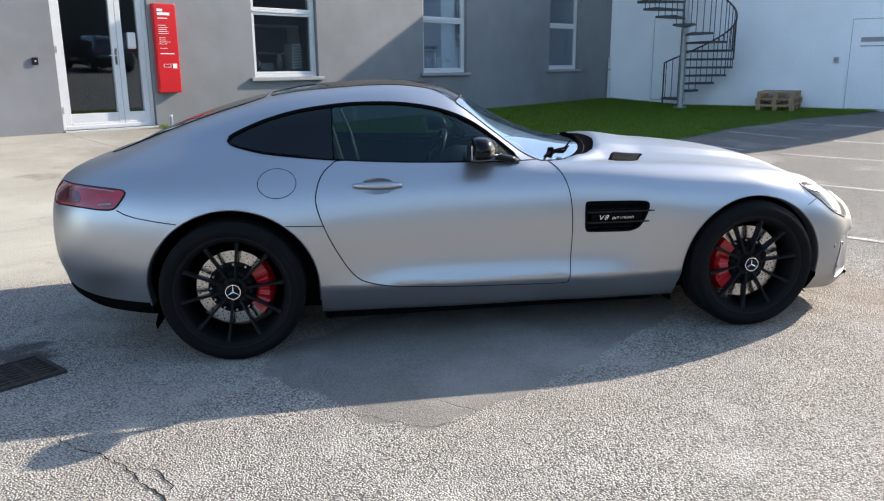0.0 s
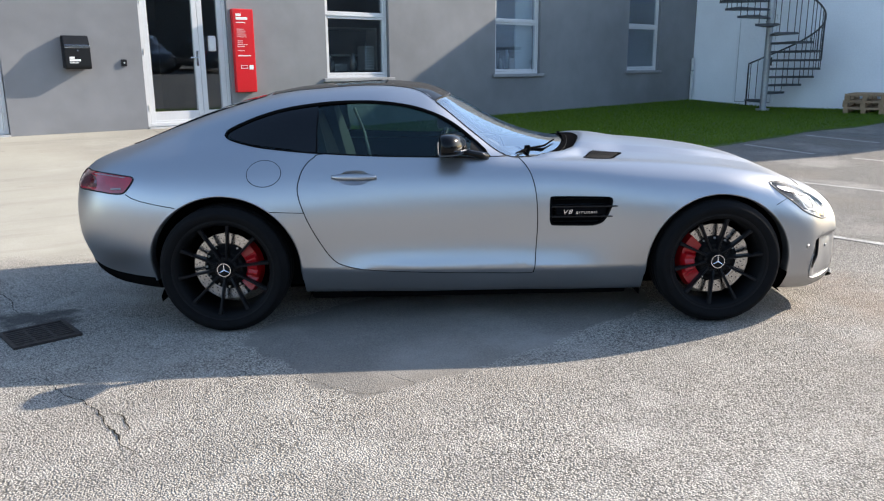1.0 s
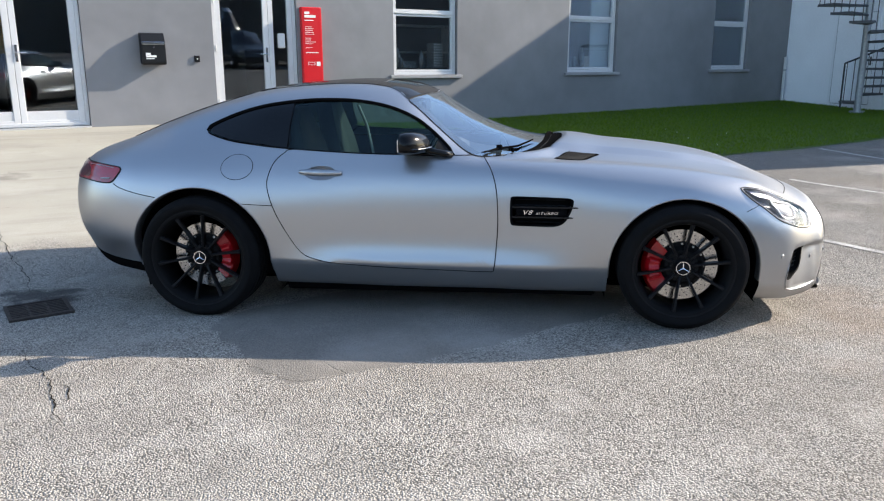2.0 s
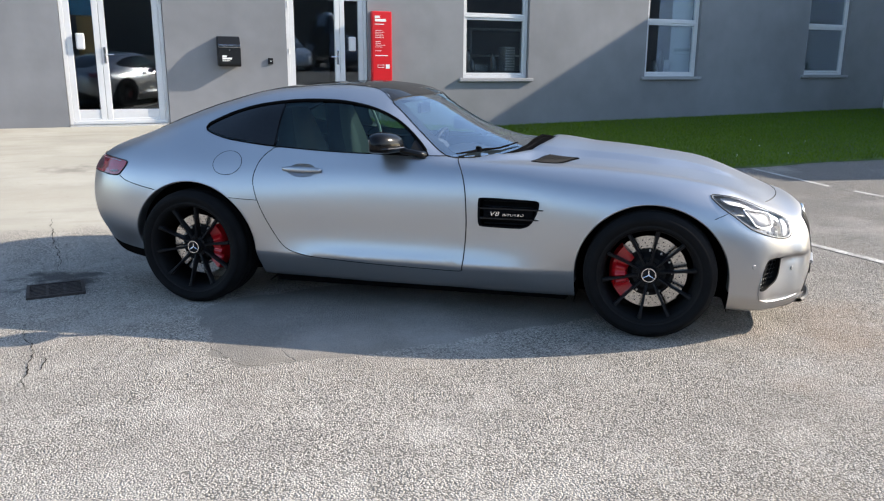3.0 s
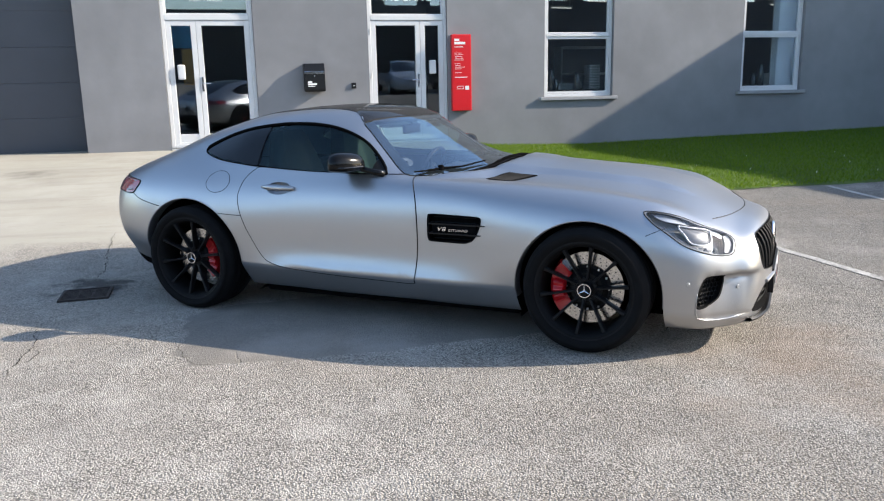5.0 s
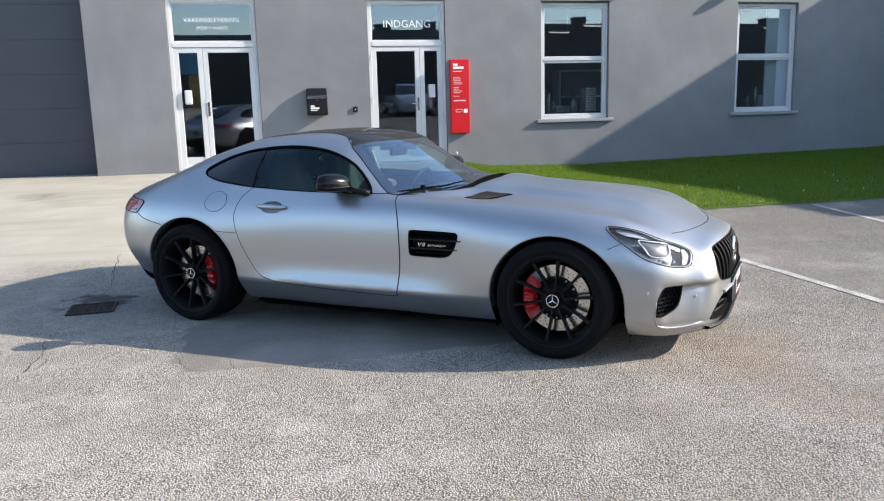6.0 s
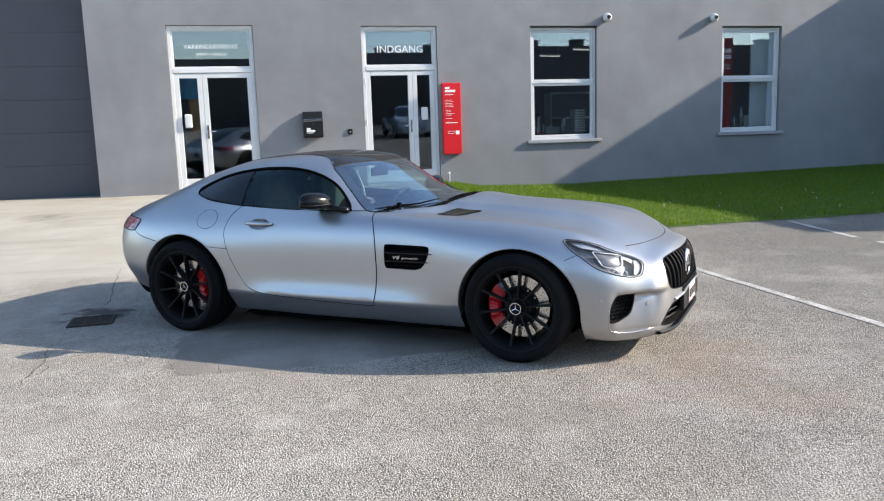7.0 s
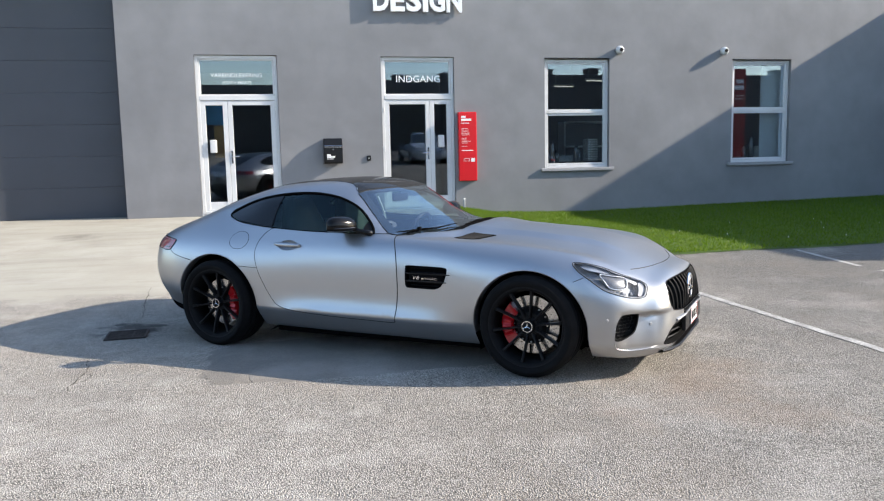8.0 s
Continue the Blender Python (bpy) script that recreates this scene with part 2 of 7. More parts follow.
M_SHIELD = glass("windscreen_glass", (0.80, 0.88, 0.89), 0.23, (0.84, 0.92, 1.0))
M_REARGLASS = glass("privacy_glass", (0.035, 0.04, 0.045), 0.05)
M_LAMP = glass("lamp_cover", (0.88, 0.9, 0.92), 0.04)
M_REDLAMP = mat("red_tail_lamp", (0.31, 0.012, 0.024), 0.1, coat=1.0, grain=0.45, grain_scale=9)
M_ROOM = mat("office_wall_paint", (0.22, 0.22, 0.22), 0.9, stain=0.1)
M_LEATHER = mat("black_leather", (0.022, 0.022, 0.023), 0.5, bump=0.15, bump_scale=300, grain=0.1)
M_PAPER = mat("white_paper", (0.8, 0.8, 0.78), 0.7, stain=0.04)
M_LETTER = mat("white_letter_film", (0.82, 0.83, 0.84), 0.5, stain=0.03)
M_TARMAC_FAR = mat("far_facade_plaster", (0.075, 0.072, 0.07), 0.9, stain=0.2, stain_scale=0.3)


# ---- mesh helpers ----
def mesh_of(name, bm, material, smooth=False):
    me = bpy.data.meshes.new(name)
    bm.to_mesh(me)
    bm.free()
    for m in (material if isinstance(material, (list, tuple)) else [material]):
        me.materials.append(m)
    if smooth:
        me.shade_smooth()
    return me


def part(name, bm, material, parent=None, label="", smooth=False, m=None):
    """Links a bmesh as one mesh object under a thing or a part."""
    ob = new(name, mesh_of(name, bm, material, smooth))
    if parent is not None:
        ob.parent = parent
    if m is not None:
        ob.matrix_basis = m
    if label:
        ob["label"] = label
    return ob


def thing(name, label, category, m=None, group="", kind=""):
    ob = new(name)
    ob.empty_display_size = 0.1
    if m is not None:
        ob.matrix_basis = m
    return tagged(ob, label, category, group, kind)


def add_box(bm, lo, hi, bevel=0.0, mi=0):
    """A box between two corners, added to bm, with bevelled edges if asked."""
    c = [(a + b) / 2 for a, b in zip(lo, hi)]
    s = [max(abs(b - a), 1e-5) for a, b in zip(lo, hi)]
    r = bmesh.ops.create_cube(bm, size=1.0, matrix=Matrix.Translation(c) @ Matrix.Diagonal((*s, 1)))
    vs = r["verts"]
    if bevel:
        es = list({e for v in vs for e in v.link_edges})
        out = bmesh.ops.bevel(bm, geom=es, offset=bevel, segments=2, affect="EDGES", profile=0.5)
        vs = list({v for f in out["faces"] for v in f.verts})
    for f in {f for v in vs for f in v.link_faces}:
        f.material_index = mi
    return vs


def box(lo, hi, bevel=0.0):
    bm = bmesh.new()
    add_box(bm, lo, hi, bevel)
    return bm


def add_tube(bm, pts, r, sides=8, closed=False, caps=True):
    """A round bar along a row of points; r may be one radius or one for each point."""
    pts = [Vector(p) for p in pts]
    n = len(pts)
    rs = r if isinstance(r, (list, tuple)) else [r] * n
    rings, up = [], None
    for i, p in enumerate(pts):
        a = pts[(i - 1) % n] if (closed or i > 0) else p
        b = pts[(i + 1) % n] if (closed or i < n - 1) else p
        d = (b - a).normalized()
        if up is None:
            up = Vector((0, 0, 1)) if abs(d.z) < 0.9 else Vector((1, 0, 0))
        s = d.cross(up)
        if s.length < 1e-6:
            s = d.orthogonal()
        s.normalize()
        up = s.cross(d).normalized()
        rings.append([bm.verts.new(p + rs[i] * (math.cos(k) * s + math.sin(k) * up)) for k in (2 * math.pi * j / sides for j in range(sides))])
    for i in range(n if closed else n - 1):
        p, q = rings[i], rings[(i + 1) % n]
        for j in range(sides):
            bm.faces.new((p[j], p[(j + 1) % sides], q[(j + 1) % sides], q[j]))
    if caps and not closed:
        bm.faces.new(rings[0][::-1])
        bm.faces.new(rings[-1])
    return bm


def tube(pts, r, sides=8, closed=False):
    return add_tube(bmesh.new(), pts, r, sides, closed)


def add_lathe(bm, profile, axis="y", n=48, m=None, closed=False):
    """Turns rows of (radius, along) about an axis."""
    rings = []
    for r, a in profile:
        ring = []
        for k in range(n):
            t = 2 * math.pi * k / n
            c, s = r * math.cos(t), r * math.sin(t)
            p = Vector((c, a, s)) if axis == "y" else Vector((c, s, a)) if axis == "z" else Vector((a, c, s))
            ring.append(bm.verts.new(m @ p if m else p))
        rings.append(ring)
    rows = list(zip(rings, rings[1:])) + ([(rings[-1], rings[0])] if closed else [])
    for p, q in rows:
        for k in range(n):
            bm.faces.new((p[k], p[(k + 1) % n], q[(k + 1) % n], q[k]))
    bmesh.ops.recalc_face_normals(bm, faces=bm.faces[:])
    return bm


def lathe(profile, axis="y", n=48, closed=False):
    return add_lathe(bmesh.new(), profile, axis, n, None, closed)


def text_bm(words, size, depth=0.002, align="CENTER", spacing=1.0, bold=0.0):
    """Built-in letters as a bmesh, standing upright in the xz plane, facing -y."""
    cu = bpy.data.curves.new("letters", "FONT")
    cu.body, cu.size, cu.extrude, cu.align_x, cu.space_character = words, size, depth / 2, align, spacing
    cu.resolution_u, cu.offset = 3, bold
    ob = new("letters", cu)
    bpy.context.view_layer.update()
    me = bpy.data.meshes.new_from_object(ob.evaluated_get(bpy.context.evaluated_depsgraph_get()))
    bpy.data.objects.remove(ob)
    bm = bmesh.new()
    bm.from_mesh(me)
    bpy.data.meshes.remove(me)
    bmesh.ops.transform(bm, matrix=pose(0, 0, 0, 90, 0, 0), verts=bm.verts[:])
    return bm

# ---- the car's stand and the lie of the yard ----
CAR_TURN = -39.07
CAR_X, CAR_Y, CAR_Z = 2.545, 3.906, -0.033
CAR_POSE = pose(CAR_X, CAR_Y, CAR_Z, 0, -0.72, CAR_TURN)
WALL = 11.6
GABLE = 19.3


def step(a, b, x):
    t = min(1.0, max(0.0, (x - a) / (b - a)))
    return t * t * (3 - 2 * t)


def yard(x, y):
    """Height of the yard: flat round the car, a dip at the drain, rising to the building."""
    c, s = math.cos(radians(CAR_TURN)), math.sin(radians(CAR_TURN))
    u, v = (x - CAR_X) * c + (y - CAR_Y) * s, -(x - CAR_X) * s + (y - CAR_Y) * c
    dip = -0.05 * math.exp(-((u + 0.9) ** 2) / 2.0 - v * v / 8.0)
    e = y - 4.6
    rise = 0.0643 * (0.5 * (e + math.sqrt(e * e + 0.25)))
    rise = min(rise, 0.455) if y < 30 else 0.455
    far = step(12.0, 19.3, x) * max(0.0, 0.30 - rise) * step(0.0, 3.5, y)
    sink = np.interp(x, [5.85, 6.7, 8.5, 11.0, 13.5, 16.0, 19.0], [0.0, 0.14, 0.19, 0.145, 0.115, 0.075, 0.03])
    return dip + rise + far - float(sink) * step(6.6, 11.4, y)


def build_ground():
    xs = [-900, -300, -100, -40, -20, -12] + [-10 + 0.5 * i for i in range(66)] + [24, 28, 40, 100, 300, 900]
    ys = [-900, -300, -100, -40, -25, -18, -12] + [-10 + 0.5 * i for i in range(50)] + [16, 20, 40, 100, 300, 900]
    bm = bmesh.new()
    grid = [[bm.verts.new((x, y, yard(x, y))) for x in xs] for y in ys]
    for a, b in zip(grid, grid[1:]):
        for i in range(len(xs) - 1):
            bm.faces.new((a[i], a[i + 1], b[i + 1], b[i]))
    ob = part("ground", bm, M_GROUND, smooth=True)
    tagged(ob, "pebbly grey asphalt yard, worn and cracked, paler near the building", "ground", kind="structure")


build_ground()


def build_line(name, x, y0, y1, w=0.08):
    """A painted bay line, a thin sheet laid on the yard."""
    bm = bmesh.new()
    n = max(2, int((y1 - y0) / 0.25))
    rows = []
    rnd = random.Random(int(x * 10))
    for i in range(n + 1):
        y = y0 + (y1 - y0) * i / n
        j = rnd.uniform(-0.008, 0.008)
        rows.append([bm.verts.new((x + k * w / 2 + j, y, yard(x + k * w / 2, y) + 0.0042)) for k in (-1, 1)])
    for a, b in zip(rows, rows[1:]):
        bm.faces.new((a[0], a[1], b[1], b[0]))
    ob = part(name, bm, M_LINE)
    tagged(ob, "worn white painted parking bay line on asphalt", "road marking", "parking bay lines", "structure")


for _x, _y0, _y1 in ((6.60, -3.5, 6.0), (9.30, -3.5, 4.5), (9.28, 4.8, 6.0), (12.16, -2.0, 4.25), (12.16, 4.8, 5.95), (14.12, 0.0, 4.1), (14.12, 4.65, 5.9), (16.08, 2.0, 4.85), (16.08, 5.0, 5.3)):
    build_line("bay_line", _x, _y0, _y1)


# ---- lawn ----
def lawn_edge(x):
    """Where the lawn begins: it bends out into the yard towards the white wall."""
    return 6.06 - 0.45 * step(14.0, 16.5, x) - 0.9 * step(16.2, 19.0, x)


def build_lawn():
    x0, x1, y1 = 5.93, GABLE - 0.02, WALL - 0.02
    rnd = np.random.default_rng(4)
    bm = bmesh.new()
    nx, ny = 52, 24
    rows = []
    for j in range(ny + 1):
        row = []
        for i in range(nx + 1):
            x = x0 + (x1 - x0) * i / nx
            y = lawn_edge(x) + (y1 - lawn_edge(x)) * j / ny
            if j == 0:
                y += 0.03 * math.sin(3.1 * x) + 0.012 * math.sin(11 * x + 1)
            edge = min(i, j, nx - i if nx - i > 0 else 9) == 0
            row.append(bm.verts.new((x, y, yard(x, y) + (0.004 if edge else 0.025))))
        rows.append(row)
    for a, b in zip(rows, rows[1:]):
        for i in range(nx):
            bm.faces.new((a[i], a[i + 1], b[i + 1], b[i]))
    lawn = part("lawn", bm, M_SOIL, smooth=True)
    tagged(lawn, "strip of mown green lawn along the grey wall", "lawn", kind="structure")
    n = 150000
    x = x0 + (x1 - x0) * rnd.random(n) ** 1.25
    y0 = np.array([lawn_edge(q) for q in x])
    y = y0 + 0.03 + (y1 - y0 - 0.04) * rnd.random(n)
    y -= 0.05 * (rnd.random(n) < 0.3) * (y < y0 + 0.1)
    h = 0.025 + 0.03 * rnd.random(n)
    a = rnd.random(n) * 2 * np.pi
    lean = 0.02 + 0.025 * rnd.random(n)
    la = rnd.random(n) * 2 * np.pi
    w = 0.004 + 0.003 * rnd.random(n)
    z = np.array([yard(p, q) for p, q in zip(x, y)]) + 0.018
    base1 = np.stack([x - w * np.cos(a), y - w * np.sin(a), z], 1)
    base2 = np.stack([x + w * np.cos(a), y + w * np.sin(a), z], 1)
    tip = np.stack([x + lean * np.cos(la), y + lean * np.sin(la), z + h], 1)
    verts = np.stack([base1, base2, tip], 1).reshape(-1, 3)
    me = bpy.data.meshes.new("grass_blades")
    me.from_pydata(verts.tolist(), [], np.arange(3 * n).reshape(-1, 3).tolist())
    me.materials.append(M_BLADES)
    ob = new("grass_blades", me)
    tagged(ob, "short green mown grass blades of the lawn", "grass", kind="stuff")


def blades_material():
    m = mat("grass_blade", (0.06, 0.13, 0.012), 0.6)
    nt = m.node_tree
    b = nt.nodes["Principled BSDF"]
    g = nt.nodes.new("ShaderNodeNewGeometry")
    r = nt.nodes.new("ShaderNodeValToRGB")
    r.color_ramp.elements[0].color, r.color_ramp.elements[1].color = (0.078, 0.154, 0.004, 1), (0.20, 0.28, 0.008, 1)
    e = r.color_ramp.elements.new(0.93)
    e.color = (0.145, 0.235, 0.006, 1)
    nt.links.new(g.outputs["Random Per Island"], r.inputs[0])
    nt.links.new(r.outputs[0], b.inputs["Base Color"])
    t, x = nt.nodes.new("ShaderNodeBsdfTranslucent"), nt.nodes.new("ShaderNodeMixShader")
    nt.links.new(r.outputs[0], t.inputs[0])
    x.inputs[0].default_value = 0.48
    nt.links.new(b.outputs[0], x.inputs[1])
    nt.links.new(t.outputs[0], x.inputs[2])
    nt.links.new(x.outputs[0], nt.nodes["Material Output"].inputs[0])
    return m


M_BLADES = blades_material()
build_lawn()


def build_daisies():
    """Scattered small white flower heads in the grass."""
    rnd = random.Random(9)
    bm = bmesh.new()
    for _ in range(9):
        x, y = rnd.uniform(8.5, 13.5), rnd.uniform(6.4, 9.0)
        z = yard(x, y) + rnd.uniform(0.05, 0.06)
        r = rnd.uniform(0.005, 0.009)
        c = bm.verts.new((x, y, z + 0.004))
        ring = [bm.verts.new((x + r * math.cos(a), y + r * math.sin(a), z)) for a in (k * math.pi / 4 for k in range(8))]
        for k in range(8):
            bm.faces.new((c, ring[k], ring[(k + 1) % 8]))
        f = bm.verts.new((x, y, z - 0.06))
        bm.faces.new((f, ring[0], ring[4]))
    tagged(part("daisies", bm, mat("daisy_petal", (0.75, 0.75, 0.70), 0.7)), "tiny white daisies scattered in the lawn", "flowers", kind="stuff")


build_daisies()


# ---- grey hall: wall with its openings ----
DOOR_A, DOOR_B = (1.10, 2.56, 0.47, 3.36), (4.48, 5.90, 0.47, 3.35)
WIN_A, WIN_B, WIN_C = (7.74, 9.12, 1.17, 3.33), (11.88, 13.26, 1.20, 3.33), (16.40, 17.70, 1.24, 3.33)
GATE = (-4.6, -0.20, 0.44, 5.0)


def pierced_wall(x0, x1, z0, z1, openings, t):
    """A wall along x from y = 0 back to y = t, with openings cut right through."""
    xs = sorted({x0, x1, *[o[0] for o in openings], *[o[1] for o in openings]})
    zs = sorted({z0, z1, *[o[2] for o in openings], *[o[3] for o in openings]})
    hole = lambda x, z: any(o[0] < x < o[1] and o[2] < z < o[3] for o in openings) or not (x0 < x < x1 and z0 < z < z1)
    bm = bmesh.new()
    quad = lambda *ps: bm.faces.new([bm.verts.new(p) for p in ps])
    for i in range(len(xs) - 1):
        for k in range(len(zs) - 1):
            a, b, c, d = xs[i], xs[i + 1], zs[k], zs[k + 1]
            mx, mz = (a + b) / 2, (c + d) / 2
            if hole(mx, mz):
                continue
            quad((a, 0, c), (b, 0, c), (b, 0, d), (a, 0, d))
            quad((b, t, c), (a, t, c), (a, t, d), (b, t, d))
            e = 1e-4
            if hole(a - e, mz):
                quad((a, t, c), (a, 0, c), (a, 0, d), (a, t, d))
            if hole(b + e, mz):
                quad((b, 0, c), (b, t, c), (b, t, d), (b, 0, d))
            if hole(mx, c - e):
                quad((a, t, c), (b, t, c), (b, 0, c), (a, 0, c))
            if hole(mx, d + e):
                quad((a, 0, d), (b, 0, d), (b, t, d), (a, t, d))
    bmesh.ops.remove_doubles(bm, verts=bm.verts[:], dist=1e-4)
    return bm


WALL_T = 0.32
_w = part("wall_south", pierced_wall(-9.0, GABLE, -0.2, 5.7, [DOOR_A, DOOR_B, WIN_A, WIN_B, WIN_C, GATE], WALL_T), M_STUCCO, m=pose(0, WALL, 0))
tagged(_w, "grey rough stucco hall wall with doors and windows", "wall", kind="structure")

# rooms behind the wall: plain floor, back wall, ceiling and end walls
_rooms = part("wall_room_back", box((-9, WALL + 6.0, 0.3), (GABLE, WALL + 6.2, 5.5)), M_ROOM)
tagged(_rooms, "plain back wall of the rooms inside", "wall", kind="structure")
_f = part("floor", box((0.0, WALL + WALL_T, 0.3), (GABLE, WALL + 6.0, 0.47)), mat("office_floor", (0.12, 0.115, 0.11), 0.4, stain=0.15))
tagged(_f, "dark grey floor of the rooms inside", "floor", kind="structure")
_c = part("ceiling", box((0.0, WALL + WALL_T, 3.7), (GABLE, WALL + 6.0, 3.9)), M_ROOM)
tagged(_c, "plain ceiling of the rooms inside", "ceiling", kind="structure")
for _x in (0.0, 3.4, 6.9, 15.0, GABLE - 0.13):
    _p = part("wall_room_side", box((_x, WALL + WALL_T, 0.47), (_x + 0.12, WALL + 6.0, 3.7)), M_ROOM)
    tagged(_p, "plain partition wall between the rooms inside", "wall", kind="structure")
_r = part("roof", box((-9, WALL + 0.02, 5.5), (GABLE, WALL + 6.2, 5.65)), M_TARMAC_FAR)
tagged(_r, "flat roof of the grey hall", "roof", kind="structure")


def frame_bm(x0, x1, z0, z1, w, y0, y1, bevel=0.006):
    """A rectangular frame of four bars of width w."""
    bm = bmesh.new()
    add_box(bm, (x0, y0, z0), (x0 + w, y1, z1), bevel)
    add_box(bm, (x1 - w, y0, z0), (x1, y1, z1), bevel)
    add_box(bm, (x0 + w, y0, z0), (x1 - w, y1, z0 + w), bevel)
    add_box(bm, (x0 + w, y0, z1 - w), (x1 - w, y1, z1), bevel)
    return bm


def pane_part(name, x0, x1, z0, z1, y, parent, material=None, turn=0.0, lean=0.45):
    cx, cz = (x0 + x1) / 2, (z0 + z1) / 2
    # the glazing leans a little out of plumb
    ob = part(name, box((x0 - cx, -0.008, z0 - cz), (x1 - cx, 0.008, z1 - cz)), material or M_PANE, parent, m=pose(cx, y + 0.010, cz, lean, 0, turn))
    ob.visible_shadow = False
    return ob


def build_window(name, o, label):
    x0, x1, z0, z1 = o
    w = thing(name, label, "window", pose(0, WALL, 0), kind="structure")
    part("window_frame", frame_bm(x0 + 0.005, x1 - 0.005, z0 + 0.005, z1 - 0.005, 0.05, 0.07, 0.15), M_WHITE, w)
    mid = z0 + 0.515 * (z1 - z0)
    part("transom_bar", box((x0 + 0.056, 0.065, mid - 0.018), (x1 - 0.056, 0.15, mid + 0.018), 0.006), M_WHITE, w)
    for a, b in ((z0 + 0.056, mid - 0.018), (mid + 0.018, z1 - 0.056)):
        sash = part("sash", frame_bm(x0 + 0.057, x1 - 0.057, a + 0.002, b - 0.002, 0.042, 0.08, 0.14), M_WHITE, w)
        pane_part("pane", x0 + 0.097, x1 - 0.097, a + 0.042, b - 0.042, 0.10, sash)
    part("sill", box((x0 - 0.09, -0.06, z0 - 0.06), (x1 + 0.09, 0.10, z0 + 0.004), 0.01), M_SILL, w, "grey stone sill")
    part("drip_edge", box((x0 - 0.01, 0.0, z1 + 0.002), (x1 + 0.01, 0.012, z1 + 0.02)), M_BLACK, w)


M_SILL = mat("grey_painted_sill", (0.30, 0.30, 0.305), 0.75, grain=0.08, stain=0.1, bump=0.2)
build_window("window_1", WIN_A, "white two-sash window with dark panes in the grey wall")
build_window("window_2", WIN_B, "white two-sash window, half in shade, in the grey wall")
build_window("window_3", WIN_C, "white two-sash window in the shaded end of the grey wall")


def build_door(name, o, wide_right, label, words):
    """A glazed double door with a fixed light and lettering above."""
    x0, x1, z0, z1 = o
    d = thing(name, label, "door", pose(0, WALL, 0), kind="structure")
    part("door_frame", frame_bm(x0 + 0.005, x1 - 0.005, z0 + 0.002, z1 - 0.005, 0.06, 0.05, 0.17), M_WHITE, d)
    head = z0 + 2.08
    part("transom_bar", box((x0 + 0.065, 0.045, head), (x1 - 0.065, 0.17, head + 0.085), 0.008), M_WHITE, d)
    top = part("fanlight_frame", frame_bm(x0 + 0.066, x1 - 0.066, head + 0.087, z1 - 0.066, 0.025, 0.07, 0.13), M_WHITE, d)
    pane_part("pane", x0 + 0.09, x1 - 0.09, head + 0.11, z1 - 0.09, 0.095, top, lean=0.8 if wide_right else 0.35)
    part("threshold", box((x0 + 0.005, -0.04, z0 - 0.03), (x1 - 0.005, 0.2, z0 + 0.0), 0.004), M_STEEL, d)
    split = x0 + (0.37 if wide_right else 0.66) * (x1 - x0)
    for a, b, lock in ((x0 + 0.066, split - 0.002, not wide_right), (split + 0.002, x1 - 0.066, wide_right)):
        leaf = part("door_leaf", frame_bm(a, b, z0 + 0.01, head - 0.004, 0.085, 0.06, 0.125), M_WHITE, d)
        part("kick_panel", box((a + 0.08, 0.068, z0 + 0.09), (b - 0.08, 0.117, z0 + 0.23), 0.004), M_WHITE, leaf)
        pane_part("pane", a + 0.08, b - 0.08, z0 + 0.225, head - 0.085, 0.084, leaf, M_DOORPANE, turn=3.7 if wide_right else 0.0, lean=1.55)
        hx = (a + 0.042) if wide_right else (b - 0.042)
        if lock:
            bm = bmesh.new()
            add_box(bm, (hx - 0.018, 0.048, z0 + 0.93), (hx + 0.018, 0.062, z0 + 1.17), 0.005)
            way = -1 if not wide_right else 1
            add_tube(bm, [(hx, 0.05, z0 + 1.06), (hx, -0.005, z0 + 1.06), (hx + way * 0.13, -0.008, z0 + 1.06)], 0.010)
            add_lathe(bm, [(0.001, 0.035), (0.016, 0.035), (0.016, 0.055)], "y", 16, pose(hx, 0, z0 + 1.15))
            part("door_handle", bm, M_CHROME, leaf, "brushed steel lever handle and lock")
        hin = x1 - 0.05 if wide_right else x0 + 0.05
        if lock:
            for k in (0.25, 1.1, 1.85):
                part("hinge", tube([(hin, 0.045, z0 + k), (hin, 0.045, z0 + k + 0.09)], 0.011), M_STEEL, d)
    # writing on the fanlight
    cx = (x0 + x1) / 2
    for line, size, dz, dx in words:
        t = part("lettering", text_bm(line, size, 0.002, "CENTER", 1.02, 0.0), M_LETTER, top, "white film letters")
        t.matrix_basis = pose(cx + dx, 0.09, head + 0.11 + dz)


build_door("door_1", DOOR_A, True, "white-framed glazed double door for deliveries, shut", [("VAREINDLEVERING", 0.105, 0.31, 0.0), ("(POST + FRAGT)", 0.07, 0.19, 0.0)])
build_door("door_2", DOOR_B, False, "white-framed glazed entrance double door, shut", [("INDGANG", 0.185, 0.22, 0.02)])


def build_dispenser(x, z):
    """A white wall dispenser seen behind the glass of a door."""
    d = thing("hand_dispenser", "white plastic dispenser fixed to the door glass", "dispenser", pose(x, WALL + 0.082, z))
    part("housing", box((-0.06, -0.07, -0.12), (0.06, 0.0, 0.12), 0.02), M_WHITE, d)
    part("nozzle", box((-0.02, -0.05, -0.135), (0.02, -0.01, -0.121), 0.004), M_BLACK, d)


build_dispenser(1.36, 1.72)
build_dispenser(5.63, 1.75)


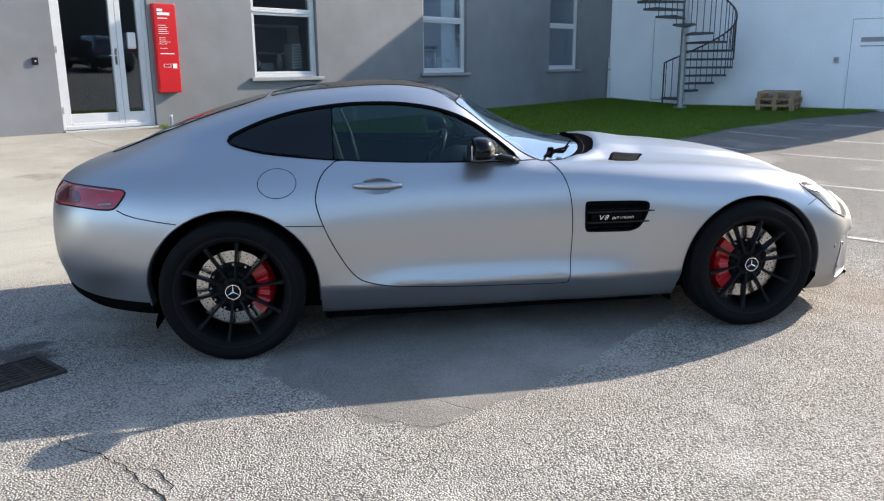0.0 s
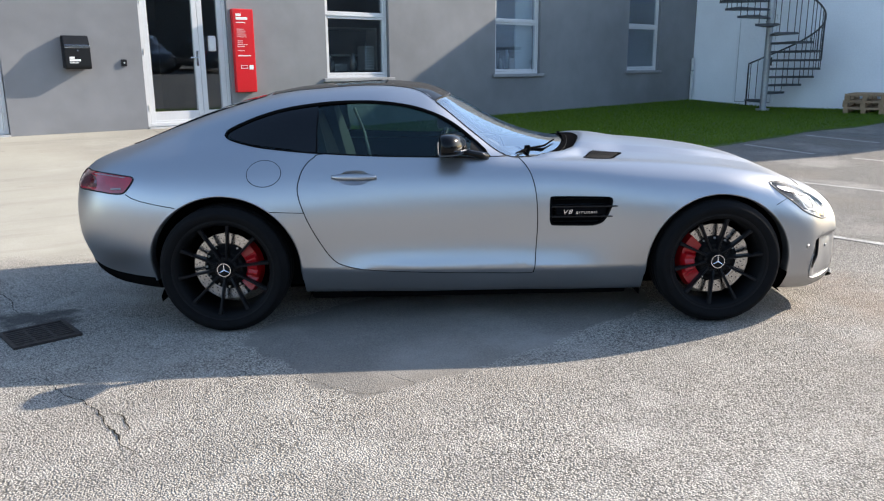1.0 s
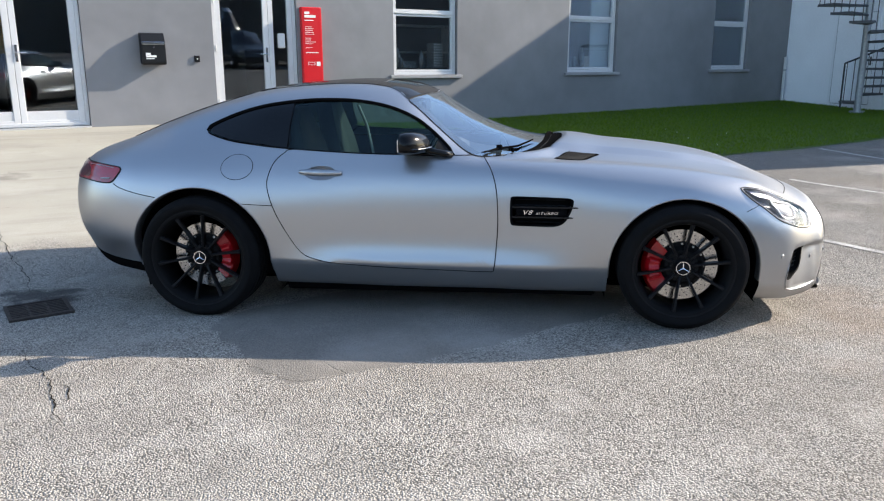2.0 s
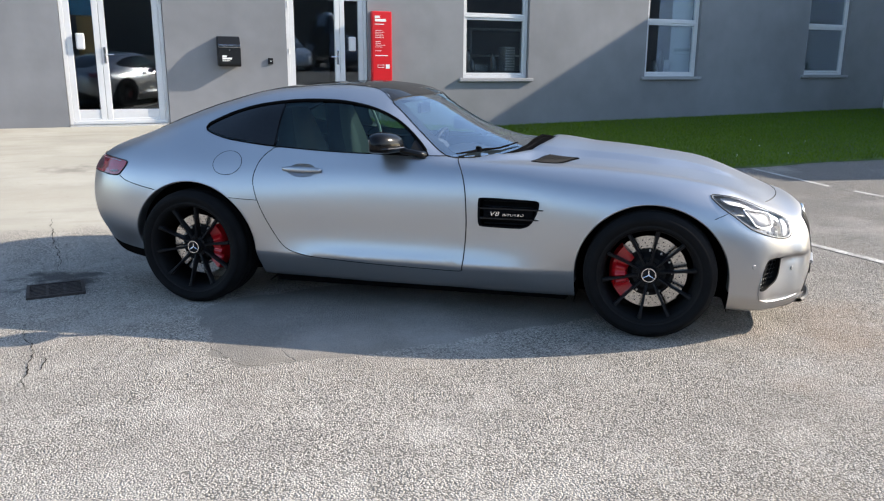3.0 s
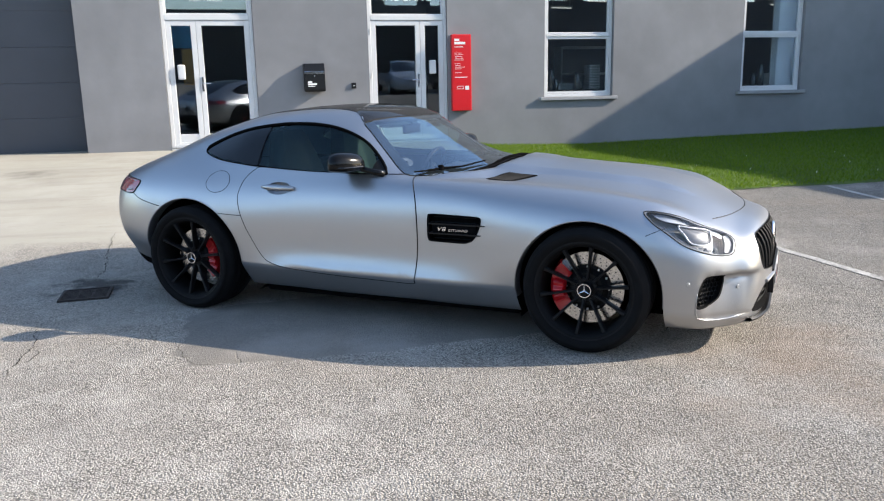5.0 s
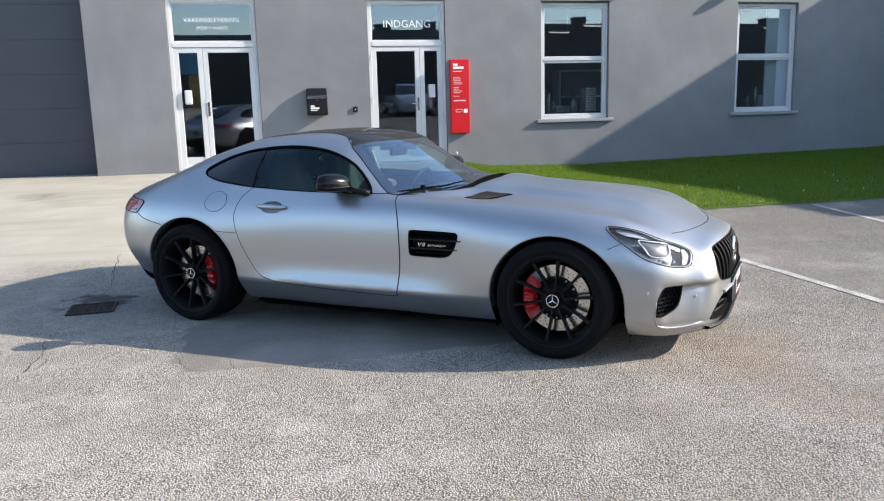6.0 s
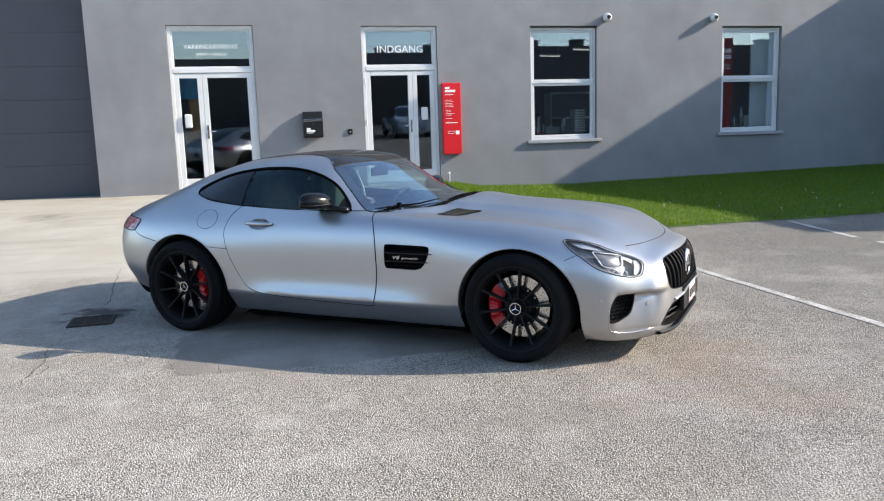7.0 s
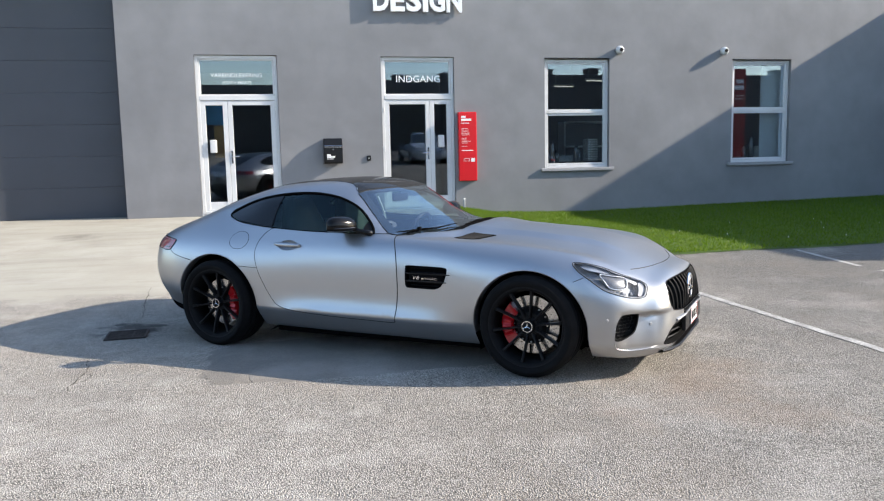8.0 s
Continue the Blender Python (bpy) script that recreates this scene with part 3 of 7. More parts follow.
# ---- things standing in the rooms, seen through the panes ----
def build_desk(x0, x1):
    d = thing("desk", "dark desk standing inside under the window", "desk", pose(0, WALL + 0.36, 0.47))
    part("desktop", box((x0, 0.0, 0.80), (x1, 0.65, 0.83), 0.005), M_LEATHER, d)
    for x in (x0 + 0.05, x1 - 0.05):
        part("leg", box((x - 0.025, 0.05, 0.0), (x + 0.025, 0.60, 0.799), 0.004), M_TRIM, d)


def build_carton(x, y, z, sx, sz, material, label):
    c = thing("carton", label, "box", pose(x, y, z, 0, 0, 4))
    part("body", box((-sx / 2, -0.10, 0.0), (sx / 2, 0.10, sz), 0.004), material, c)
    part("lid", box((-sx / 2 - 0.004, -0.104, sz - 0.05), (sx / 2 + 0.004, 0.104, sz + 0.004), 0.004), material, c)


M_JAR = mat("dark_jar_glass", (0.10, 0.105, 0.11), 0.06, 0.3, coat=1.0, grain=0.4, grain_scale=25)


def build_jar(x, y, z, h):
    j = thing("glass_jar", "small shiny jar standing inside the window", "jar", pose(x, y, z))
    part("jar", lathe([(0.001, 0.0), (0.05, 0.0), (0.06, 0.02), (0.06, h * 0.7), (0.03, h * 0.9), (0.03, h), (0.001, h)], "z", 20), M_JAR, j, smooth=True)
    part("lid", lathe([(0.001, h + 0.02), (0.032, h + 0.018), (0.034, h + 0.001)], "z", 20), M_TRIM, j)


def build_crate(x, y, z):
    """An upright pierced plastic crate: four corner posts with slats all round."""
    c = thing("plastic_crate", "white pierced plastic crate on the desk inside", "crate", pose(x, y, z, 0, 0, 6))
    part("body", box((-0.115, -0.115, 0.0), (0.115, 0.115, 0.46), 0.012), M_GALV, c)
    for i in range(9):
        for j in range(4):
            u, w = -0.085 + 0.057 * j, 0.03 + 0.05 * i
            part("slot_edge", box((u - 0.02, -0.121, w), (u + 0.02, -0.1152, w + 0.022), 0.0), M_PAPER, c)


build_desk(7.9, 9.9)
build_desk(12.0, 14.2)
build_crate(8.93, WALL + 0.52, 1.3)
build_carton(8.45, WALL + 0.78, 1.3, 0.30, 0.12, M_GALV, "low grey carton on the desk inside")
build_carton(12.95, WALL + 0.47, 1.3, 0.30, 0.24, M_PAPER, "pale carton on the desk inside")
def build_tube_lamp(x, y):
    """A slim pendant tube lamp under the ceiling of a room."""
    t = thing("tube_lamp", "slim lit pendant tube lamp in the room inside", "lamp", pose(x, y, 3.02, 0, 0, 12), "tube lamps inside")
    part("housing", box((-0.27, -0.05, 0.025), (0.27, 0.05, 0.06), 0.01), M_WHITE, t)
    part("tube", tube([(-0.26, 0, 0.012), (0.26, 0, 0.012)], 0.012, 8), M_TUBE, t, "glowing white tube")
    for k in (-0.22, 0.22):
        part("hanger", tube([(k, 0, 0.06), (k, 0, 0.679)], 0.004, 6), M_STEEL, t)


M_TUBE = emit("lit_tube", (1.0, 0.97, 0.9), 0.28)
for _x, _y in ((9.15, 14.2), (9.4, 12.9), (14.0, 13.4)):
    build_tube_lamp(_x, _y)
_s = thing("shelf_unit", "pale low shelf unit standing in the room inside", "shelf", pose(9.9, WALL + 2.6, 0.47))
part("side_panel", box((-0.75, 0, 0), (-0.71, 0.4, 1.75), 0.003), M_PAPER, _s)
part("side_panel", box((0.71, 0, 0), (0.75, 0.4, 1.75), 0.003), M_PAPER, _s)
for _z in (0.1, 0.62, 1.14, 1.71):
    part("shelf", box((-0.709, 0, _z), (0.709, 0.4, _z + 0.04), 0.003), M_PAPER, _s)
part("back_panel", box((-0.709, 0.385, 0.15), (0.709, 0.399, 1.70)), M_ROOM, _s)
build_jar(8.07, WALL + 0.48, 1.3, 0.38)
build_jar(8.22, WALL + 0.62, 1.3, 0.20)
build_jar(8.61, WALL + 0.50, 1.3, 0.30)
build_jar(8.74, WALL + 0.66, 1.3, 0.20)
build_jar(12.66, WALL + 0.45, 1.3, 0.42)
build_jar(12.55, WALL + 0.55, 1.3, 0.22)
_b = thing("display_board", "pale grey upright board standing inside the window", "board", pose(13.02, WALL + 0.27, 0.47))
part("panel", box((-0.28, 0.0, 0.02), (0.30, 0.03, 2.85), 0.004), mat("pale_board", (0.62, 0.64, 0.66), 0.6, stain=0.1), _b)
part("foot", box((-0.25, -0.05, 0.0), (0.25, 0.08, 0.02), 0.004), M_GALV, _b)
_b = thing("wall_poster", "blue and white poster on a stand behind the delivery door", "poster", pose(1.34, WALL + 0.9, 0.47))
part("sheet", box((-0.20, 0.0, 1.68), (0.26, 0.012, 2.05)), mat("blue_print", (0.03, 0.22, 0.45), 0.5, stain=0.25, stain_scale=6), _b)
part("board", box((-0.02, 0.0, 1.05), (0.26, 0.02, 1.66), 0.004), mat("ochre_board", (0.30, 0.17, 0.04), 0.6, stain=0.2), _b)
for _x in (-0.16, 0.22):
    part("stand_post", box((_x - 0.015, 0.021, 0.0), (_x + 0.015, 0.045, 2.05)), M_TRIM, _b)


# ---- roller gate ----
def build_gate():
    x0, x1, z0, z1 = GATE
    g = thing("garage_gate", "dark slate-grey sectional overhead gate, shut", "gate", pose(0, WALL + 0.45, 0), kind="structure")
    h = (z1 - z0 - 0.02) / 8
    for i in range(8):
        a = z0 + 0.015 + i * h
        bm = box((x0 + 0.01, 0, a + 0.001), (x1 - 0.01, 0.05, a + h - 0.001), 0.003)
        part("gate_panel", bm, M_GREYDOOR, g)
    part("bottom_seal", box((x0 + 0.01, 0.0, z0 - 0.02), (x1 - 0.01, 0.05, z0 + 0.014)), M_RUBBER, g)


build_gate()
for _a, _b in ((GATE[1], GATE[1] + 0.15), (GATE[0] - 0.15, GATE[0])):
    _j = part("trim_gate_jamb", box((_a, WALL + WALL_T, 0.2), (_b, WALL + 0.55, 5.15)), M_STUCCO)
    tagged(_j, "grey stucco jamb beside the overhead gate", "trim", kind="structure")


# ---- things on the grey wall ----
def bars(rows, material, y, parent, name="print_line"):
    """Unreadable print as plain bars: rows of (x0, x1, z, height)."""
    for x0, x1, z, h in rows:
        part(name, box((x0, y - 0.003, z - h / 2), (x1, y, z + h / 2)), material, parent)


def build_red_sign():
    s = thing("red_info_sign", "red enamelled wall sign with white print beside the entrance", "sign", pose(6.13, WALL, 0))
    part("panel", box((-0.18, -0.10, 0.97), (0.18, -0.002, 2.30), 0.012), M_RED, s)
    y = -0.1005
    rows = [(-0.13, -0.04, 2.205, 0.038), (-0.13, 0.07, 2.15, 0.042), (-0.13, 0.03, 2.085, 0.012)]
    rnd = random.Random(3)
    z = 1.98
    for k in range(10):
        if k in (5, 9):
            z -= 0.035
        rows.append((-0.13, -0.13 + rnd.uniform(0.10, 0.20), z, 0.006))
        z -= 0.030
    rows.append((-0.13, 0.10, 1.56, 0.014))
    bars(rows, M_PAPER, y, s)
    part("logo_box", frame_bm(-0.09, 0.03, 1.355, 1.405, 0.006, y - 0.003, y, 0.0), M_PAPER, s)
    part("logo_square", box((0.06, y - 0.003, 1.34), (0.13, y, 1.41)), M_PAPER, s)


build_red_sign()


def build_mailbox():
    b = thing("mailbox", "black steel mailbox with white print on the grey wall", "mailbox", pose(3.52, WALL, 0))
    bm = bmesh.new()
    pts = [(0, 1.38), (-0.155, 1.36), (-0.17, 1.40), (-0.165, 1.68), (-0.10, 1.83), (0, 1.83)]
    L = [bm.verts.new((-0.175, y, z)) for y, z in pts]
    R = [bm.verts.new((0.175, y, z)) for y, z in pts]
    bm.faces.new(L)
    bm.faces.new(R[::-1])
    for i in range(len(pts)):
        j = (i + 1) % len(pts)
        bm.faces.new((L[i], R[i], R[j], L[j]))
    bmesh.ops.recalc_face_normals(bm, faces=bm.faces[:])
    bmesh.ops.bevel(bm, geom=bm.edges[:], offset=0.008, segments=2, affect="EDGES")
    part("body", bm, M_BLACK, b)
    part("flap", box((-0.17, -0.176, 1.655), (0.17, -0.15, 1.70), 0.004), M_CHROME, b, "bright metal letter flap")
    part("lock", lathe([(0.001, -0.176), (0.014, -0.176), (0.014, -0.16)], "y", 16), M_CHROME, b, m=pose(0.0, 0, 1.62))
    bars([(-0.12, -0.05, 1.52, 0.03), (-0.12, 0.03, 1.485, 0.03), (-0.12, 0.0, 1.45, 0.012)], M_PAPER, -0.171, b)


build_mailbox()


def build_bell(x, z):
    b = thing("door_bell", "small dark intercom box on the grey wall", "doorbell", pose(x, WALL, z))
    part("housing", box((-0.042, -0.025, -0.05), (0.042, -0.001, 0.05), 0.008), M_BLACK, b)
    part("button", lathe([(0.001, -0.031), (0.012, -0.031), (0.012, -0.024)], "y", 14), M_STEEL, b)


build_bell(4.20, 1.45)


def build_camera_ball(x, z):
    c = thing("security_camera", "white ball-shaped security camera on a wall bracket", "security camera", pose(x, WALL, z), "wall cameras")
    part("bracket", tube([(0, -0.001, 0), (0, -0.03, 0)], [0.06, 0.05], 16), M_WHITE, c)
    prof = [(0.001, -0.145)] + [(0.085 * math.sin(a), -0.065 - 0.085 * math.cos(a)) for a in [0.35 + 0.28 * i for i in range(10)]]
    part("shell", lathe(prof, "y", 24), M_WHITE, c, smooth=True)
    part("lens", lathe([(0.001, -0.153), (0.038, -0.152), (0.040, -0.13)], "y", 18), M_TRIM, c)


build_camera_ball(9.31, 3.50)
build_camera_ball(11.64, 3.50)


def build_wall_letters():
    """Raised white letters over the entrance, on short studs."""
    s = thing("wall_lettering", "raised white capital letters on the grey stucco wall", "sign", pose(4.36, WALL, 4.17))
    x = 0.0
    for c, w in zip("DESIGN", (0.30, 0.27, 0.29, 0.10, 0.30, 0.30)):
        bm = text_bm(c, 0.55, 0.06, "LEFT", 1.0, 0.019)
        lo = [min(v.co[k] for v in bm.verts) for k in range(3)]
        hi = [max(v.co[k] for v in bm.verts) for k in range(3)]
        for v in bm.verts:
            v.co = (x + w * (v.co.x - lo[0]) / (hi[0] - lo[0]), v.co.y - hi[1] - 0.03, 0.42 * (v.co.z - lo[2]) / (hi[2] - lo[2]))
        part("letter", bm, M_LETTER, s)
        for z in (0.08, 0.34):
            part("stud", tube([(x + 0.04, -0.03, z), (x + 0.04, -0.001, z)], 0.008, 6), M_STEEL, s)
        x += w + 0.028


build_wall_letters()


def build_stub_post():
    p = thing("stub_post", "short galvanised ground post beside the entrance", "post", pose(5.99, WALL - 0.28, yard(5.99, WALL - 0.28)))
    part("tube", tube([(0, 0, -0.05), (0, 0, 0.22)], 0.024, 12), M_GALV, p)
    part("cap", lathe([(0.001, 0.235), (0.023, 0.23), (0.026, 0.218), (0.026, 0.205)], "z", 12), M_STEEL, p)


build_stub_post()


# ---- drain grate ----
def build_drain():
    c = (1.155, 3.80)
    z = yard(*c)
    d = thing("drain_grate", "rusty cast-iron drain grate set in the asphalt", "drain", pose(c[0], c[1], z + 0.004, 0, 0, 3))
    part("rim", frame_bm(-0.168, 0.168, -0.16, 0.16, 0.02, -0.012, 0.004, 0.002), M_IRON, d, m=pose(0, 0, 0, -90, 0, 0))
    part("pit", box((-0.15, -0.142, -0.004), (0.15, 0.142, 0.0)), M_TRIM, d)
    for i in range(8):
        y = -0.119 + 0.034 * i
        part("bar", box((-0.149, y - 0.008, 0.001), (0.149, y + 0.008, 0.008), 0.002), M_IRON, d)
    for x in (-0.05, 0.05):
        part("bar_cross", box((x - 0.008, -0.141, 0.0005), (x + 0.008, 0.141, 0.006), 0.002), M_IRON, d)


build_drain()


# ---- cracks in the asphalt ----
M_CRACK = mat("open_crack", (0.03, 0.028, 0.025), 0.95, spec=0.0, grain=0.3)


def build_crack(pts, width, seed):
    """A meandering crack: a thin dark strip of uneven width along a rough course."""
    rnd = random.Random(seed)
    way = []
    for (ax, ay), (bx, by) in zip(pts, pts[1:]):
        n = max(2, int(math.hypot(bx - ax, by - ay) / 0.025))
        way += [(ax + (bx - ax) * i / n, ay + (by - ay) * i / n) for i in range(n)]
    way.append(pts[-1])
    jx = jy = 0.0
    bm, rows = bmesh.new(), []
    for i, (x, y) in enumerate(way):
        jx, jy = 0.75 * jx + rnd.uniform(-0.011, 0.011), 0.75 * jy + rnd.uniform(-0.011, 0.011)
        a, b = way[max(0, i - 1)], way[min(len(way) - 1, i + 1)]
        d = Vector((b[1] - a[1], a[0] - b[0], 0)).normalized()
        w = width * rnd.uniform(0.25, 1.0) * min(1.0, 0.2 + 4 * min(i, len(way) - 1 - i) / len(way))
        p = Vector((x + jx, y + jy, 0))
        rows.append([bm.verts.new((q.x, q.y, yard(q.x, q.y) + 0.0035)) for q in (p - d * w / 2, p + d * w / 2)])
    for a, b in zip(rows, rows[1:]):
        bm.faces.new((a[0], a[1], b[1], b[0]))
    ob = part("pavement_crack", bm, M_CRACK)
    tagged(ob, "narrow dark meandering crack in the asphalt", "crack", "cracks in the yard", "structure")


for _i, (_w, _p) in enumerate((
        (0.008, [(1.01, 3.06), (1.03, 3.02), (1.05, 2.90), (1.067, 2.81), (1.092, 2.61), (1.10, 2.45), (1.10, 2.30), (1.085, 2.13), (1.06, 2.0)]),
        (0.009, [(1.06, 5.83), (1.09, 5.27), (1.14, 4.71), (1.15, 4.25)]),
        (0.004, [(1.93, 2.40), (1.922, 2.25), (1.94, 2.10), (2.03, 1.975), (2.16, 1.91), (2.35, 1.895)]),
        (0.007, [(1.14, 2.52), (1.162, 2.42), (1.147, 2.33), (1.10, 2.28)]),
        (0.012, [(4.47, 11.55), (4.46, 10.7), (4.48, 9.9)]))):
    build_crack(_p, _w, 11 + _i)


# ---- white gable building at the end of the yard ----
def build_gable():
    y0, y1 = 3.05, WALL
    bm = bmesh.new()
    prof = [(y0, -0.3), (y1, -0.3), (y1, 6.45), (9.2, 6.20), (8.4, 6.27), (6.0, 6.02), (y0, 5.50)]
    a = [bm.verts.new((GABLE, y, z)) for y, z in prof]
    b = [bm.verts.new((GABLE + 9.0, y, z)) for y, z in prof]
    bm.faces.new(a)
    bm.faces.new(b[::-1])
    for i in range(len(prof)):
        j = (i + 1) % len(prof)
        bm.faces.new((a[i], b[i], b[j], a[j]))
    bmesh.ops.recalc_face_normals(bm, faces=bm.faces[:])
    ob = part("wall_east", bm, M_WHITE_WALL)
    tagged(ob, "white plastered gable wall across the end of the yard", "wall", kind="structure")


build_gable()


def build_white_door(name, y0, y1, z0, z1, label):
    d = thing(name, label, "door", pose(GABLE, 0, 0), kind="structure")
    bm = bmesh.new()
    for a, b in (((-0.03, y0, z0), (0.0, y0 + 0.06, z1)), ((-0.03, y1 - 0.06, z0), (0.0, y1, z1)), ((-0.03, y0 + 0.06, z1 - 0.06), (0.0, y1 - 0.06, z1))):
        add_box(bm, a, b, 0.004)
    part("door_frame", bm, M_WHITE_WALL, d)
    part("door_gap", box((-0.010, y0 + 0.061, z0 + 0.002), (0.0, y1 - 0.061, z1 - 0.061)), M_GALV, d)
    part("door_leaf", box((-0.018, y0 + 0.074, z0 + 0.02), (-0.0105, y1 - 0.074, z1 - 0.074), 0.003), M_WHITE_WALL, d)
    bm = bmesh.new()
    hy = y0 + 0.12
    add_box(bm, (-0.026, hy - 0.02, z0 + 0.92), (-0.019, hy + 0.02, z0 + 1.12), 0.003)
    add_tube(bm, [(-0.02, hy, z0 + 1.03), (-0.07, hy, z0 + 1.03), (-0.07, hy + 0.11, z0 + 1.03)], 0.01)
    part("door_handle", bm, M_BLACK, d, "dark lever handle")
    return d


build_white_door("door_3", 9.25, 10.35, 0.42, 2.62, "plain white steel door in the white wall")
_d4 = build_white_door("door_4", 3.75, 5.52, 0.32, 2.36, "wide white door with grey print in the white wall")
for _a, _b in ((3.95, 5.25),):
    part("print_line", box((-0.022, _a, 1.80), (-0.019, _b, 1.90)), mat("grey_print", (0.3, 0.3, 0.31), 0.6), _d4)
    part("print_line", box((-0.022, _a, 1.70), (-0.019, _b, 1.725)), mat("grey_print_thin", (0.35, 0.35, 0.36), 0.6), _d4)
_k = thing("key_switch", "small grey switch box on the white wall", "switch", pose(GABLE, 5.72, 1.42))
part("housing", box((-0.05, -0.05, -0.06), (-0.001, 0.05, 0.06), 0.008), M_GALV, _k)
part("button", box((-0.056, -0.015, -0.015), (-0.051, 0.015, 0.015), 0.002), M_BLACK, _k)
_p = thing("downpipe", "white rain downpipe in the corner of the walls", "pipe", pose(GABLE - 0.12, WALL - 0.06, 0))
part("pipe", tube([(0, 0, 0.42), (0, 0, 1.55)], 0.035, 12), M_WHITE, _p)
part("clip", lathe([(0.036, 1.2), (0.044, 1.2), (0.044, 1.24), (0.036, 1.24)], "z", 12, closed=True), M_GALV, _p)


# ---- spiral stair ----
def build_stair():
    cx, cy, z0 = 17.95, 8.78, 0.34
    s = thing("spiral_stair", "galvanised steel spiral stair with dark railings before the white wall", "stair", pose(cx, cy, z0))
    part("post", tube([(0, 0, -0.05), (0, 0, 4.6)], 0.075, 20), M_GALV, s)
    part("base_plate", lathe([(0.001, 0.012), (0.16, 0.012), (0.16, -0.04)], "z", 20), M_GALV, s)
    R, rise, turn, n = 1.15, 0.19, -21.5, 22
    a0 = 38.0
    for i in range(n):
        a = radians(a0 + turn * i)
        h = radians(turn) * 0.56
        z = rise * (i + 1)
        bm = bmesh.new()
        ring = [(0.07 * math.cos(a), 0.07 * math.sin(a))] + [(R * math.cos(a + h * k), R * math.sin(a + h * k)) for k in (-1, -0.33, 0.33, 1)]
        lo = [bm.verts.new((x, y, z - 0.05)) for x, y in ring]
        hi = [bm.verts.new((x, y, z)) for x, y in ring]
        bm.faces.new(hi)
        bm.faces.new(lo[::-1])
        for j in range(5):
            k = (j + 1) % 5
            bm.faces.new((lo[j], lo[k], hi[k], hi[j]))
        bmesh.ops.recalc_face_normals(bm, faces=bm.faces[:])
        tread = part("tread", bm, M_TREAD, s)
        part("nosing", tube([(0.07 * math.cos(a - h), 0.07 * math.sin(a - h), z - 0.03), (R * math.cos(a - h), R * math.sin(a - h), z - 0.03)], 0.022, 6), M_TREAD, tread)
        if i < n - 1:
            for k in (-0.66, 0.0, 0.66):
                b = a + h * k
                zz = z + rise * k * 0.5
                part("baluster", tube([(R * math.cos(b), R * math.sin(b), z - 0.03), (R * math.cos(b), R * math.sin(b), zz + 0.95)], 0.010, 6), M_RAIL, s)
    rail = [(R * math.cos(radians(a0 + turn * t)), R * math.sin(radians(a0 + turn * t)), rise * (t + 1) + 0.95) for t in [0.25 * k - 0.5 for k in range(0, 4 * n - 4)]]
    first = rail[0]
    part("handrail", tube([(first[0], first[1], 0.02), (first[0], first[1], first[2] - 0.08)] + rail, 0.02, 8), M_RAIL, s, "dark painted handrail")


M_RAIL = mat("dark_rail_paint", (0.03, 0.032, 0.036), 0.45, grain=0.1)
M_TREAD = mat("weathered_grating_steel", (0.085, 0.09, 0.10), 0.65, 0.3, grain=0.25, grain_scale=30)
build_stair()


# ---- pallets ----
def build_pallet():
    p = thing("pallet", "weathered wooden pallet stacked before the white wall", "pallet", group="stacked pallets")
    for i in range(5):
        y = -0.6 + 0.05 + i * 0.275
        part("deck_board", box((-0.4, y - 0.05, 0.122), (0.4, y + 0.05, 0.144), 0.003), M_WOOD, p)
    for x in (-0.35, 0.0, 0.35):
        part("skid", box((x - 0.05, -0.6, 0.0), (x + 0.05, 0.6, 0.022), 0.003), M_WOOD, p)
        for y in (-0.55, 0.0, 0.55):
            part("block", box((x - 0.05, y - 0.06, 0.022), (x + 0.05, y + 0.06, 0.1), 0.003), M_WOOD, p)
    for y in (-0.55, 0.0, 0.55):
        part("stringer_board", box((-0.4, y - 0.06, 0.1), (0.4, y + 0.06, 0.122), 0.003), M_WOOD, p)
    return p


PX, PY = 18.60, 6.66
_pal = build_pallet()
_pal.matrix_basis = pose(PX, PY, yard(PX, PY) + 0.004, 0, 0, 102)
for _i, (_r, _dx) in enumerate(((99.5, 0.01), (103.0, -0.01))):
    copy_thing(_pal, pose(PX + _dx, PY, yard(PX, PY) + 0.004 + 0.1445 * (_i + 1), 0, 0, _r))


# ---- the far side of the yard, behind the walk: plain halls that close it ----
_b = part("wall_far_high", box((5, -27.0, -0.2), (17, -26.0, 6.3)), M_TARMAC_FAR)
tagged(_b, "plain dark tall hall across the yard", "wall", kind="structure")
_b = part("wall_far_tall", box((17, -27.0, -0.2), (70, -26.0, 6.55)), M_TARMAC_FAR)
tagged(_b, "plain dark hall across the yard", "wall", kind="structure")
_b = part("wall_far_low", box((-45, -26.6, -0.2), (5, -26.0, 5.4)), M_TARMAC_FAR)
tagged(_b, "plain low dark hall across the yard", "wall", kind="structure")
_b = part("wall_west_side", box((-30.4, -26.0, -0.2), (-30.0, 11.6, 4.6)), M_TARMAC_FAR)
tagged(_b, "plain low hall closing the yard", "wall", kind="structure")


def build_roof_vent(x, w, h, z):
    v = thing("roof_vent", "dark box-shaped vent on the roof of the far hall", "vent", pose(x, -26.5, z), "vents on the far hall")
    part("housing", box((-w / 2, -0.45, 0.0), (w / 2, 0.45, h), 0.03), M_TARMAC_FAR, v)
    part("cap", box((-w / 2 - 0.08, -0.49, h), (w / 2 + 0.08, 0.49, h + 0.08), 0.02), M_GALV, v)


